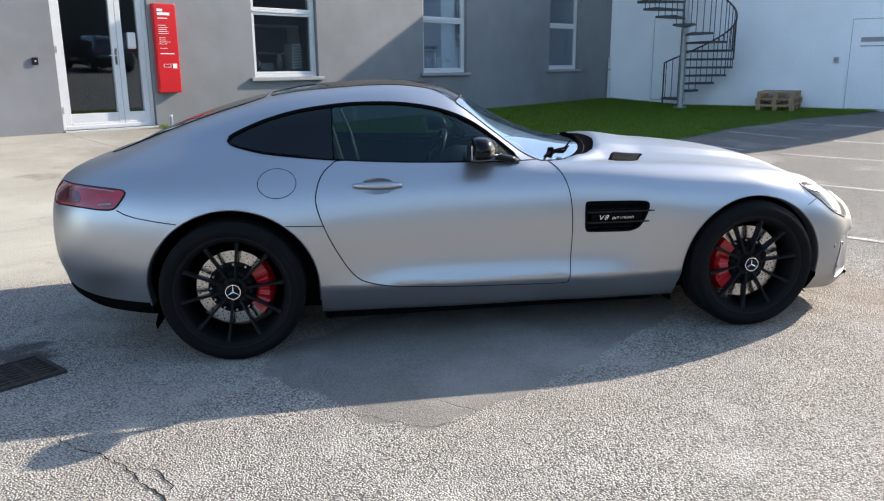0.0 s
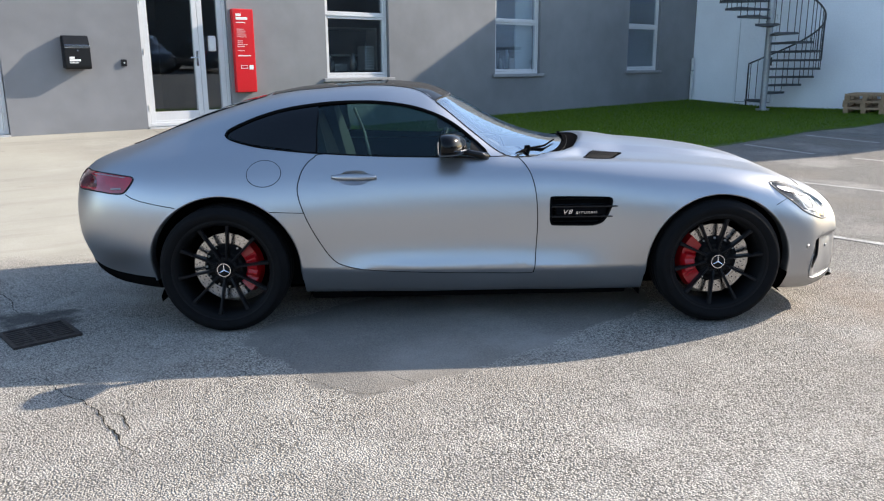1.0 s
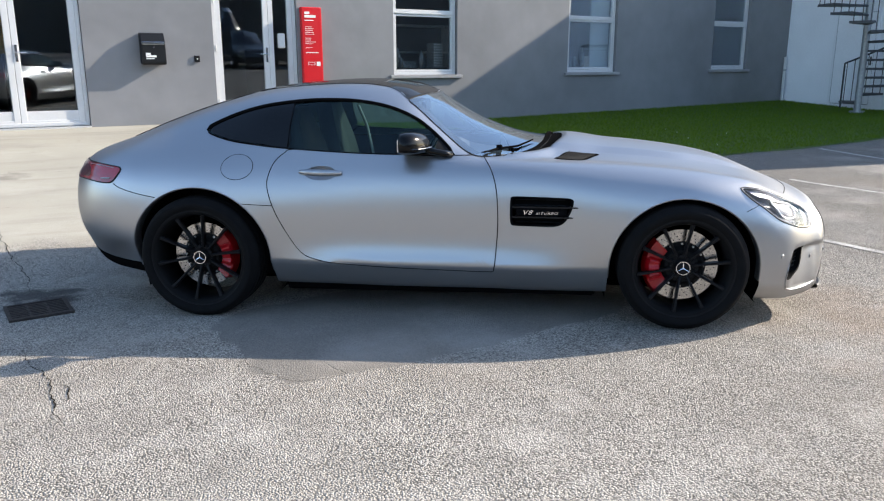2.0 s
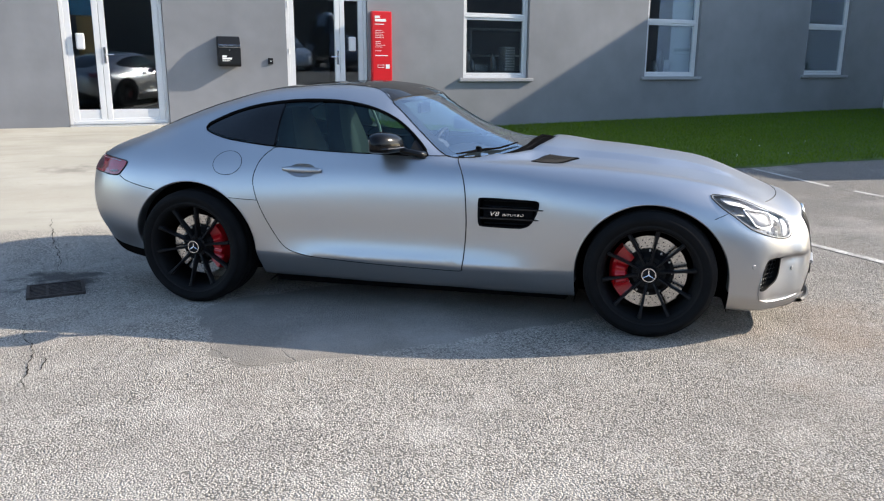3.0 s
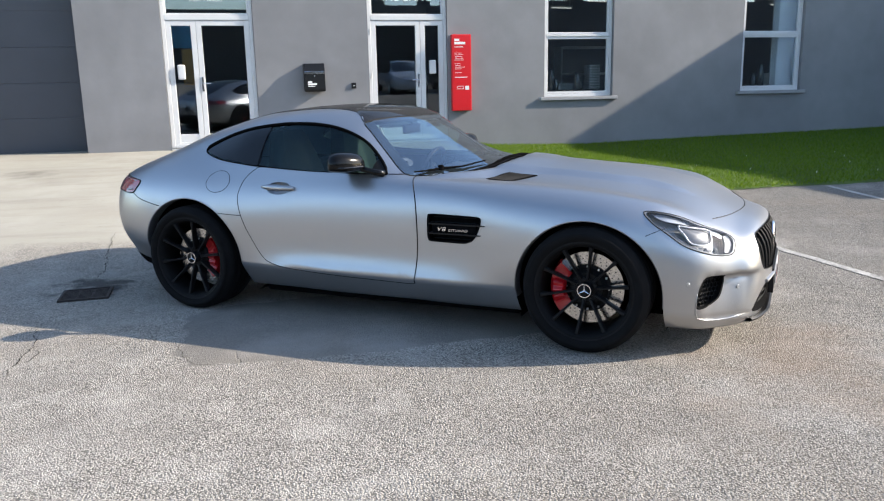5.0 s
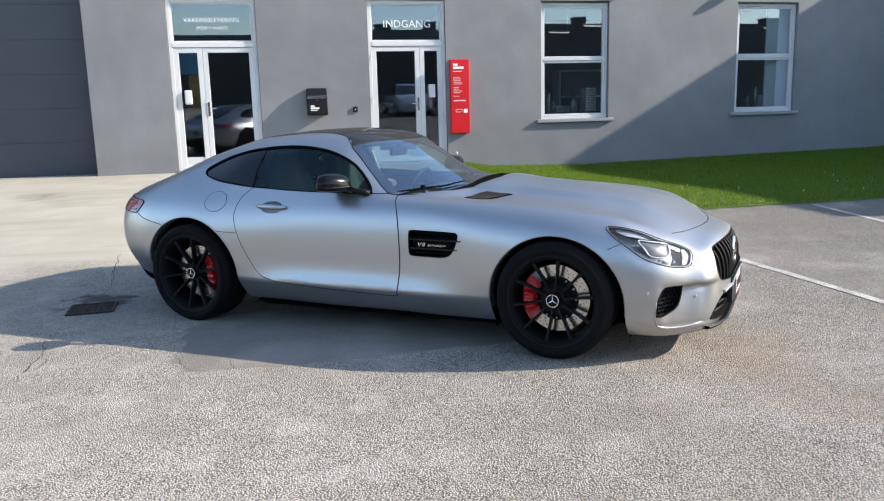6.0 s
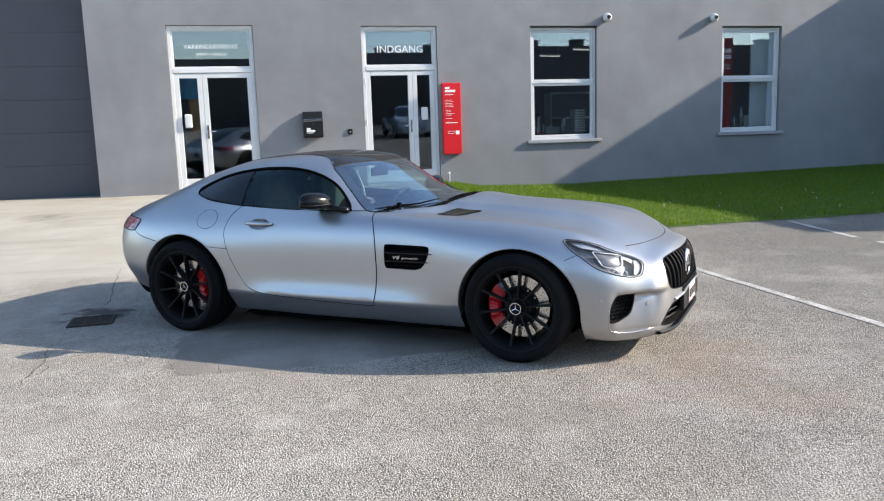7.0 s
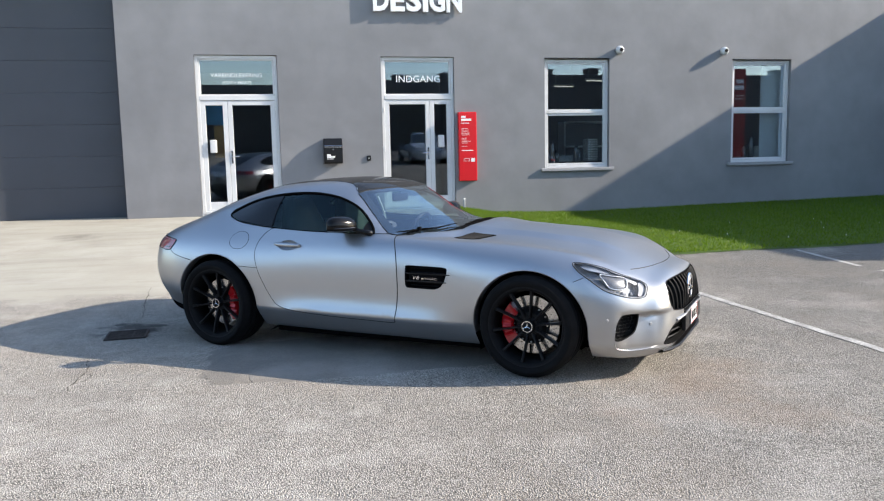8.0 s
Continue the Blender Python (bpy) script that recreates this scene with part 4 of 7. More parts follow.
for _x, _w, _h, _z in ((11.0, 1.0, 0.3, 6.3), (14.2, 0.7, 0.45, 6.3), (21.5, 0.9, 0.35, 6.55), (25.0, 0.8, 0.4, 6.55), (40.5, 1.6, 0.35, 6.55)):
    build_roof_vent(_x, _w, _h, _z)


def build_pylon(x, y):
    """A tall red sign across the yard, seen as a reflection in a window."""
    p = thing("sign_pylon", "tall red sign pylon with white print across the yard", "sign", pose(x, y, 0, 0, 0, 180))
    part("panel", box((-0.42, -0.12, 0.25), (0.42, 0.12, 5.2), 0.03), mat("dull_red_sign", (0.22, 0.008, 0.010), 0.4, stain=0.15, stain_scale=0.6), p)
    part("plinth", box((-0.47, -0.2, -0.05), (0.47, 0.2, 0.249), 0.02), M_GALV, p)
    bars([(-0.30, 0.12, 4.6, 0.2), (-0.30, 0.28, 4.3, 0.2), (-0.30, 0.1, 3.9, 0.06), (-0.30, 0.15, 3.75, 0.06)], M_PAPER, -0.1205, p)


build_pylon(25.1, -8.4)

# ---- the car ----
from mathutils.bvhtree import BVHTree


# Its own frame: x ahead from the rear axle, y to its left, z up from the ground.
def pchip(xs, ys, x):
    """Monotone cubic through (xs, ys), at the places x."""
    xs, ys, x = np.asarray(xs, float), np.asarray(ys, float), np.asarray(x, float)
    h = np.diff(xs)
    d = np.diff(ys) / h
    m = np.zeros_like(ys)
    m[0], m[-1] = d[0], d[-1]
    for i in range(1, len(xs) - 1):
        if d[i - 1] * d[i] > 0:
            w1, w2 = 2 * h[i] + h[i - 1], h[i] + 2 * h[i - 1]
            m[i] = (w1 + w2) / (w1 / d[i - 1] + w2 / d[i])
    i = np.clip(np.searchsorted(xs, x) - 1, 0, len(h) - 1)
    t = (x - xs[i]) / h[i]
    return (2 * t**3 - 3 * t**2 + 1) * ys[i] + (t**3 - 2 * t**2 + t) * h[i] * m[i] + (-2 * t**3 + 3 * t**2) * ys[i + 1] + (t**3 - t**2) * h[i] * m[i + 1]


STATION = [-0.935, -0.915, -0.872, -0.775, -0.605, -0.35, 0, 0.4, 0.8, 1.1, 1.35, 1.6, 1.85, 2.25, 2.63, 2.95, 3.16, 3.31, 3.405, 3.46, 3.495]
FLOOR_Z = [0.5, 0.42, 0.34, 0.28, 0.22, 0.16, 0.15, 0.15, 0.15, 0.15, 0.15, 0.15, 0.15, 0.15, 0.14, 0.13, 0.125, 0.13, 0.14, 0.17, 0.24]
EDGE_Y = [0.1, 0.33, 0.5, 0.62, 0.72, 0.77, 0.80, 0.80, 0.80, 0.80, 0.80, 0.80, 0.80, 0.80, 0.80, 0.80, 0.77, 0.66, 0.56, 0.42, 0.22]
EDGE_Z = [0.5, 0.41, 0.34, 0.28, 0.23, 0.2, 0.185, 0.175, 0.17, 0.165, 0.165, 0.165, 0.16, 0.16, 0.155, 0.145, 0.135, 0.135, 0.15, 0.175, 0.24]
ROCKER_Y = [0.12, 0.35, 0.56, 0.7, 0.8, 0.875, 0.925, 0.93, 0.948, 0.95, 0.95, 0.948, 0.945, 0.932, 0.93, 0.91, 0.845, 0.71, 0.62, 0.48, 0.28]
ROCKER_Z = [0.53, 0.46, 0.41, 0.37, 0.34, 0.32, 0.33, 0.335, 0.335, 0.33, 0.328, 0.325, 0.322, 0.318, 0.3, 0.25, 0.22, 0.21, 0.21, 0.23, 0.27]
WAIST_Y = [0.13, 0.4, 0.63, 0.77, 0.872, 0.94, 0.962, 0.94, 0.918, 0.914, 0.914, 0.915, 0.918, 0.95, 0.965, 0.935, 0.87, 0.73, 0.645, 0.51, 0.3]
WAIST_Z = [0.56, 0.53, 0.5, 0.48, 0.47, 0.46, 0.45, 0.45, 0.445, 0.445, 0.445, 0.445, 0.445, 0.44, 0.44, 0.4, 0.36, 0.34, 0.33, 0.33, 0.33]
FLANK_Y = [0.13, 0.4, 0.645, 0.79, 0.885, 0.945, 0.968, 0.948, 0.925, 0.92, 0.92, 0.92, 0.923, 0.952, 0.968, 0.935, 0.865, 0.725, 0.64, 0.505, 0.3]
FLANK_Z = [0.6, 0.6, 0.6, 0.61, 0.62, 0.62, 0.62, 0.62, 0.62, 0.62, 0.62, 0.62, 0.62, 0.61, 0.6, 0.55, 0.49, 0.44, 0.42, 0.41, 0.4]
SHOULDER_Y = [0.12, 0.38, 0.62, 0.765, 0.86, 0.91, 0.925, 0.91, 0.898, 0.897, 0.898, 0.9, 0.905, 0.915, 0.915, 0.885, 0.815, 0.68, 0.605, 0.475, 0.28]
SHOULDER_Z = [0.64, 0.68, 0.71, 0.74, 0.77, 0.79, 0.8, 0.79, 0.78, 0.78, 0.775, 0.77, 0.765, 0.76, 0.75, 0.7, 0.61, 0.54, 0.51, 0.48, 0.46]
BELT_Y = [0.1, 0.33, 0.56, 0.7, 0.78, 0.81, 0.815, 0.825, 0.828, 0.826, 0.822, 0.82, 0.82, 0.8, 0.79, 0.76, 0.7, 0.59, 0.525, 0.41, 0.245]
BELT_Z = [0.66, 0.73, 0.79, 0.83, 0.87, 0.91, 0.935, 0.925, 0.905, 0.9, 0.895, 0.878, 0.865, 0.845, 0.818, 0.775, 0.68, 0.6, 0.565, 0.53, 0.5]
SIDE_Y = [0.08, 0.27, 0.46, 0.58, 0.64, 0.68, 0.695, 0.74, 0.745, 0.735, 0.715, 0.66, 0.66, 0.65, 0.64, 0.62, 0.57, 0.48, 0.43, 0.33, 0.19]
SIDE_Z = [0.675, 0.76, 0.835, 0.885, 0.93, 0.985, 1.03, 1.06, 1.06, 1.05, 0.99, 0.89, 0.873, 0.858, 0.829, 0.775, 0.695, 0.625, 0.597, 0.56, 0.52]
PILLAR_Y = [0.06, 0.2, 0.35, 0.45, 0.51, 0.565, 0.61, 0.63, 0.63, 0.6, 0.56, 0.5, 0.5, 0.49, 0.48, 0.46, 0.43, 0.37, 0.32, 0.24, 0.135]
PILLAR_Z = [0.685, 0.785, 0.86, 0.91, 0.96, 1.03, 1.11, 1.175, 1.195, 1.175, 1.06, 0.918, 0.888, 0.872, 0.843, 0.788, 0.71, 0.645, 0.617, 0.58, 0.53]
CROWN_Y = [0.03, 0.1, 0.18, 0.24, 0.3, 0.36, 0.42, 0.45, 0.45, 0.42, 0.38, 0.3, 0.27, 0.26, 0.25, 0.25, 0.23, 0.2, 0.18, 0.13, 0.07]
CROWN_Z = [0.69, 0.8, 0.87, 0.922, 0.975, 1.075, 1.18, 1.258, 1.278, 1.252, 1.12, 0.985, 0.925, 0.908, 0.872, 0.812, 0.73, 0.665, 0.632, 0.592, 0.535]
MID_Z = [0.69, 0.8, 0.875, 0.925, 0.98, 1.09, 1.212, 1.285, 1.305, 1.275, 1.15, 1.03, 0.953, 0.937, 0.894, 0.825, 0.735, 0.67, 0.635, 0.597, 0.537]
ZERO = [0.0] * len(STATION)
RAILS = [(ZERO, FLOOR_Z), (EDGE_Y, EDGE_Z), (ROCKER_Y, ROCKER_Z), (WAIST_Y, WAIST_Z), (FLANK_Y, FLANK_Z), (SHOULDER_Y, SHOULDER_Z),
         (BELT_Y, BELT_Z), (SIDE_Y, SIDE_Z), (PILLAR_Y, PILLAR_Z), (CROWN_Y, CROWN_Z), (ZERO, MID_Z)]
ARCH = ((0.0, 0.347, 0.392, 0.400, 0.412), (2.625, 0.322, 0.376, 0.376, 0.397))


def arch_place(k, t, more=0.0):
    """A place on a wheel arch's edge: half an ellipse with straight legs under it; also the way out from it."""
    a, b, r, back, front = ARCH[k]
    c, s = math.cos(t), math.sin(t)
    w = (front if c > 0 else back) + more
    if s < 0:
        return a + math.copysign(w, c), b + (r + more) * s, math.copysign(1.0, c), 0.0
    return a + w * c, b + (r + more) * s, c, s


def body_grid():
    """The car's outer skin as a grid: rows along its length, columns from the floor's middle up one flank to the roof's middle."""
    t = np.linspace(0, 1, 300)
    e = 0.5 - 0.5 * np.cos(np.pi * t)
    x = STATION[0] + (STATION[-1] - STATION[0]) * (0.55 * e + 0.45 * t)
    ry = np.array([pchip(STATION, r[0], x) for r in RAILS])
    rz = np.array([pchip(STATION, r[1], x) for r in RAILS])
    # ease each rail along the car
    for _ in range(9):
        ry[:, 2:-2] = 0.25 * ry[:, 1:-3] + 0.5 * ry[:, 2:-2] + 0.25 * ry[:, 3:-1]
        rz[:, 2:-2] = 0.25 * rz[:, 1:-3] + 0.5 * rz[:, 2:-2] + 0.25 * rz[:, 3:-1]
    per = 7
    s = np.arange(len(RAILS), dtype=float)
    q = np.linspace(0, len(RAILS) - 1, (len(RAILS) - 1) * per + 1)
    low, high = q[q < 2.0], q[q >= 2.0]
    section = lambda r, i: np.concatenate([pchip(s[:3], r[:3, i], low), pchip(s[2:], r[2:, i], high)])
    gy = np.array([section(ry, i) for i in range(len(x))])
    gz = np.array([section(rz, i) for i in range(len(x))])
    hold = np.abs(q - 2.0) < 0.1
    for _ in range(10):
        for g in (gy, gz):
            new_g = g.copy()
            new_g[:, 1:-1] = 0.25 * g[:, :-2] + 0.5 * g[:, 1:-1] + 0.25 * g[:, 2:]
            new_g[:, hold] = g[:, hold]
            new_g[:, :per + 2] = g[:, :per + 2]
            g[:] = new_g
        gz[:, -1] = gz[:, -2]
    # bumper: a pocket under a brow, over a proud lip, round the lower intake, and a shallow one beside the grille
    ease = lambda a, b, v: np.clip((v - a) / (b - a), 0, 1) ** 2 * (3 - 2 * np.clip((v - a) / (b - a), 0, 1))
    xx = x[:, None]
    pocket = (0.016 + 0.046 * ease(0.19, 0.40, gz)) * ease(3.185, 3.235, xx) * (1 - ease(3.38, 3.475, xx)) * (1 - ease(0.402, 0.426, gz)) * ease(0.182, 0.198, gz) * ease(0.3, 0.5, gy)
    beside = 0.010 * np.exp(-((xx - 3.352) / 0.060) ** 2) * (1 - ease(3.36, 3.44, xx)) * (1 - ease(0.45, 0.60, gz)) * ease(0.36, 0.42, gz) * ease(0.3, 0.5, gy)
    gy -= pocket + beside
    # bonnet: its rear edge stands up over the cowl
    ahead = xx - np.interp(gy, [0.0, 0.15, 0.37, 0.58, 0.694, 0.76], [2.02, 2.01, 1.95, 1.822, 1.687, 1.55])
    middle = (1 - ease(0.03, 0.30, ahead)) * (1 - ease(0.40, 0.58, gy))
    flanks = (1 - ease(0.025, 0.14, ahead)) * (1 - ease(0.66, 0.76, gy))
    gz += 0.023 * ease(-0.008, 0.018, ahead) * np.maximum(middle, flanks) * (gz > 0.78)
    # bonnet: sunk on both sides of a middle dome, with soft creases between
    half = 0.37 - 0.09 * (xx - 2.0) / 1.1
    gz -= 0.019 * ease(half, half + 0.014, gy) * (1 - ease(0.55, 0.76, gy)) * ease(1.80, 2.05, xx) * (1 - ease(2.85, 3.15, xx)) * (gz > 0.6)
    return x, gy, gz


GX, GY, GZ = body_grid()


def skin_mesh():
    """Both flanks of the skin as one closed sheet: vertices and quads."""
    nx, nq = GY.shape
    verts, idx = [], {}
    for i in range(nx):
        for j in range(nq):
            for side in (-1, 1):
                if side == 1 and j in (0, nq - 1):
                    idx[i, j, 1] = idx[i, j, -1]
                    continue
                idx[i, j, side] = len(verts)
                verts.append((GX[i], side * GY[i, j] if j not in (0, nq - 1) else 0.0, GZ[i, j]))
    quads = []
    for i in range(nx - 1):
        for j in range(nq - 1):
            a, b, c, d = (i, j), (i + 1, j), (i + 1, j + 1), (i, j + 1)
            quads.append(tuple(idx[p[0], p[1], -1] for p in (a, b, c, d)))
            quads.append(tuple(idx[p[0], p[1], 1] for p in (a, d, c, b)))
    for i, flip in ((0, 1), (nx - 1, 0)):
        loop = [idx[i, j, -1] for j in range(nq)] + [idx[i, j, 1] for j in range(nq - 2, 0, -1)]
        quads.append(tuple(loop[::-1] if flip else loop))
    return verts, quads


SKIN_V, SKIN_F = skin_mesh()
SKIN = BVHTree.FromPolygons([Vector(v) for v in SKIN_V], SKIN_F)


def on_side(x, z, side=-1, off=0.0):
    hit = SKIN.ray_cast(Vector((x, side * 2.0, z)), Vector((0, -side, 0)))[0]
    if hit is None:
        hit = SKIN.find_nearest(Vector((x, side * 0.9, z)))[0]
    return Vector((hit.x, hit.y + side * off, hit.z))


def on_top(x, y, off=0.0):
    hit = SKIN.ray_cast(Vector((x, y, 3.0)), Vector((0, 0, -1)))[0]
    if hit is None:
        hit = SKIN.find_nearest(Vector((x, y, 0.9)))[0]
    return Vector((hit.x, hit.y, hit.z + off))


def on_nose(y, z, off=0.0):
    hit = SKIN.ray_cast(Vector((5.0, y, z)), Vector((-1, 0, 0)))[0]
    if hit is None:
        hit = SKIN.find_nearest(Vector((3.6, y, z)))[0]
    return Vector((hit.x + off, hit.y, hit.z))


class Slant:
    """Lays places of a plane across a slanting direction onto the skin along that direction."""

    def __init__(self, way, base):
        self.w = Vector(way).normalized()
        self.r = Vector((0, 0, 1)).cross(self.w).normalized()
        self.u = self.w.cross(self.r)
        self.base = Vector(base)

    def __call__(self, a, b, off=0.0):
        o = self.base - 3.0 * self.w + float(a) * self.r + float(b) * self.u
        hit = SKIN.ray_cast(o, self.w)[0]
        if hit is None:
            hit = SKIN.find_nearest(o + 3.0 * self.w)[0]
        return hit - float(off) * self.w

    def flat(self, p):
        d = Vector(p) - self.base
        return (d.dot(self.r), d.dot(self.u))

    def loop(self, pts, n=80):
        return smooth_loop([self.flat(p) for p in pts], n)


def smooth_loop(pts, n=96, sharp=False):
    """A closed row of places through pts, evenly spaced."""
    p = np.array(pts, float)
    m = len(p)
    out = []
    for i in range(m):
        a, b, c, d = p[i - 1], p[i], p[(i + 1) % m], p[(i + 2) % m]
        for t in np.linspace(0, 1, 16, endpoint=False):
            if sharp:
                out.append(b + (c - b) * t)
            else:
                out.append(0.5 * ((2 * b) + (c - a) * t + (2 * a - 5 * b + 4 * c - d) * t * t + (3 * b - a - 3 * c + d) * t**3))
    out = np.array(out + [out[0]])
    s = np.concatenate([[0], np.cumsum(np.linalg.norm(np.diff(out, axis=0), axis=1))])
    q = np.linspace(0, s[-1], n, endpoint=False)
    return np.stack([np.interp(q, s, out[:, k]) for k in (0, 1)], 1)


def inside(loop, x, y):
    n, c = len(loop), False
    j = n - 1
    for i in range(n):
        (xi, yi), (xj, yj) = loop[i], loop[j]
        if (yi > y) != (yj > y) and x < (xj - xi) * (y - yi) / (yj - yi) + xi:
            c = not c
        j = i
    return c


def sheet(loop, put, off, rings=10, thick=0.008, shrink=1.0, bowl=0.0):
    """A panel that follows the skin inside a closed loop, with a turned-in rim; bowl sinks its middle."""
    c = loop.mean(0)
    bm = bmesh.new()
    n = len(loop)
    rows = []
    rim = [bm.verts.new(put(*(c + (p - c) * shrink), off - thick)) for p in loop]
    top = [bm.verts.new(put(*(c + (p - c) * shrink), off)) for p in loop]
    rim_faces = []
    for i in range(n):
        j = (i + 1) % n
        rim_faces.append(bm.faces.new((rim[i], rim[j], top[j], top[i])))
    for k in range(rings):
        f = 1 - k / rings
        sink = bowl * (1 - f * f)
        rows.append([bm.verts.new(put(*(c + (p - c) * f * shrink), off - sink)) for p in loop])
    mid = bm.verts.new(put(*c, off - bowl))
    faces = []
    for a, b in zip(rows, rows[1:]):
        for i in range(n):
            j = (i + 1) % n
            faces.append(bm.faces.new((a[i], a[j], b[j], b[i])))
    for i in range(n):
        faces.append(bm.faces.new((rows[-1][i], rows[-1][(i + 1) % n], mid)))
    bm.normal_update()
    out = mid.co - put(*c, off - bowl - 0.1)
    if sum((f.normal.dot(out) for f in faces)) < 0:
        bmesh.ops.reverse_faces(bm, faces=faces + rim_faces)
    return bm


def mirror_x(bm):
    """The same mesh on the other side of the car."""
    bmesh.ops.transform(bm, matrix=Matrix.Diagonal((1, -1, 1, 1)), verts=bm.verts[:])
    bmesh.ops.reverse_faces(bm, faces=bm.faces[:])
    return bm


def both_sides(make, name, material, parent, label="", smooth=True, names=None):
    """Builds a part on the car's right, and its mirror image on the left."""
    made = []
    for k in (0, 1):
        bm = make()
        if k:
            mirror_x(bm)
        made.append(part(name, bm, material, parent, label, smooth))
    return made


# outlines on the flanks (x, z), on the top (x, y) and on the nose (y, z)
SIDE_GLASS = smooth_loop([(0.0, 1.034), (0.14, 0.985), (0.34, 0.957), (0.55, 0.937), (0.85, 0.918), (1.15, 0.908), (1.40, 0.902), (1.425, 0.906), (1.33, 0.995), (1.20, 1.09), (1.05, 1.152), (0.87, 1.186), (0.68, 1.194), (0.50, 1.185), (0.31, 1.158), (0.13, 1.105)], 140)
DOOR_LINE = smooth_loop([(0.55, 0.935), (0.49, 0.915), (0.447, 0.875), (0.422, 0.82), (0.413, 0.745), (0.449, 0.625), (0.508, 0.50), (0.577, 0.395), (0.65, 0.352), (0.80, 0.327), (1.1, 0.308), (1.40, 0.298), (1.62, 0.293), (1.648, 0.31), (1.66, 0.42), (1.668, 0.56), (1.662, 0.70), (1.645, 0.79), (1.615, 0.855), (1.57, 0.896), (1.52, 0.899), (1.42, 0.902), (1.15, 0.908), (0.85, 0.918)], 220)
SHIELD_HALF = [(1.235, 0.0), (1.22, 0.25), (1.195, 0.41), (1.150, 0.530), (1.138, 0.552), (1.150, 0.562), (1.24, 0.602), (1.38, 0.675), (1.515, 0.752), (1.545, 0.757), (1.68, 0.69), (1.80, 0.57), (1.90, 0.36), (1.94, 0.15)]
SHIELD = smooth_loop(SHIELD_HALF + [(1.95, 0.0)] + [(x, -y) for x, y in reversed(SHIELD_HALF[1:])], 140)
REAR_GLASS = smooth_loop([(-0.62, -0.36), (-0.64, 0.0), (-0.62, 0.36), (-0.40, 0.42), (0.0, 0.40), (0.15, 0.35), (0.165, 0.30), (0.165, 0.0), (0.165, -0.30), (0.15, -0.35), (0.0, -0.40), (-0.40, -0.42)], 90)
ROOF_HALF = [(0.19, 0.0), (0.19, 0.25), (0.20, 0.345), (0.22, 0.365), (0.46, 0.40), (0.72, 0.405), (0.98, 0.432), (1.07, 0.485), (1.122, 0.540), (1.136, 0.546), (1.148, 0.527), (1.190, 0.41), (1.214, 0.25), (1.229, 0.0)]
ROOF_LINE = smooth_loop(ROOF_HALF + [(x, -y) for x, y in reversed(ROOF_HALF[1:-1])], 130)
FLANK_VENT = smooth_loop([(1.732, 0.665), (1.735, 0.686), (1.752, 0.700), (1.90, 0.698), (2.03, 0.694), (2.05, 0.690), (2.062, 0.680), (2.056, 0.640), (2.035, 0.592), (2.01, 0.560), (1.975, 0.545), (1.94, 0.541), (1.85, 0.542), (1.755, 0.545), (1.737, 0.556), (1.732, 0.580)], 90)
CUP = smooth_loop([(0.618, 0.812), (0.65, 0.842), (0.71, 0.850), (0.765, 0.842), (0.797, 0.810), (0.765, 0.785), (0.705, 0.776), (0.65, 0.785)], 40)
FUEL_FLAP = smooth_loop([(0.235 + 0.089 * math.cos(a), 0.845 + 0.065 * math.sin(a)) for a in [k * math.pi / 6 for k in range(12)]], 60)
HEAD_PUT = Slant((-0.62, 0.75, -0.24), (3.12, -0.78, 0.63))
HEADLAMP = HEAD_PUT.loop([(2.907, -0.851, 0.742), (2.987, -0.815, 0.736), (3.08, -0.763, 0.707), (3.174, -0.712, 0.662), (3.262, -0.635, 0.62), (3.312, -0.612, 0.588), (3.326, -0.645, 0.55), (3.317, -0.687, 0.517), (3.255, -0.758, 0.521), (3.184, -0.825, 0.547), (3.107, -0.866, 0.582), (3.023, -0.882, 0.644), (2.952, -0.881, 0.694)])
INTAKE_PUT = Slant((-0.66, 0.75, -0.05), (3.24, -0.79, 0.34))
INTAKE = INTAKE_PUT.loop([(3.17, -0.847, 0.267), (3.176, -0.852, 0.33), (3.19, -0.845, 0.38), (3.217, -0.822, 0.417), (3.26, -0.78, 0.422), (3.307, -0.73, 0.415), (3.311, -0.73, 0.373), (3.287, -0.749, 0.304), (3.243, -0.789, 0.270), (3.20, -0.825, 0.258)])
TAIL_PUT = Slant((0.62, 0.76, -0.2), (-0.68, -0.75, 0.80))
TAILLAMP = TAIL_PUT.loop([(-0.815, -0.591, 0.857), (-0.73, -0.70, 0.857), (-0.63, -0.782, 0.853), (-0.53, -0.835, 0.845), (-0.465, -0.856, 0.837), (-0.454, -0.868, 0.82), (-0.475, -0.88, 0.785), (-0.512, -0.889, 0.757), (-0.58, -0.87, 0.755), (-0.649, -0.839, 0.762), (-0.73, -0.78, 0.766), (-0.807, -0.70, 0.769), (-0.838, -0.64, 0.80)])
GRILLE_HALF = [(0.0, 0.602), (-0.22, 0.602), (-0.40, 0.594), (-0.475, 0.578), (-0.515, 0.53), (-0.525, 0.475), (-0.50, 0.425), (-0.45, 0.402), (-0.26, 0.385), (0.0, 0.38)]
GRILLE = smooth_loop(GRILLE_HALF + [(-y, z) for y, z in reversed(GRILLE_HALF[1:-1])], 120)
MOUTH_HALF = [(0.0, 0.345), (-0.26, 0.342), (-0.44, 0.325), (-0.52, 0.29), (-0.57, 0.23), (-0.575, 0.20), (-0.45, 0.188), (-0.22, 0.188), (0.0, 0.188)]
MOUTH = smooth_loop(MOUTH_HALF + [(-y, z) for y, z in reversed(MOUTH_HALF[1:-1])], 120)


CAR = thing("sports_car", "satin silver two-door sports coupe with black wheels and red brake calipers", "car", CAR_POSE)


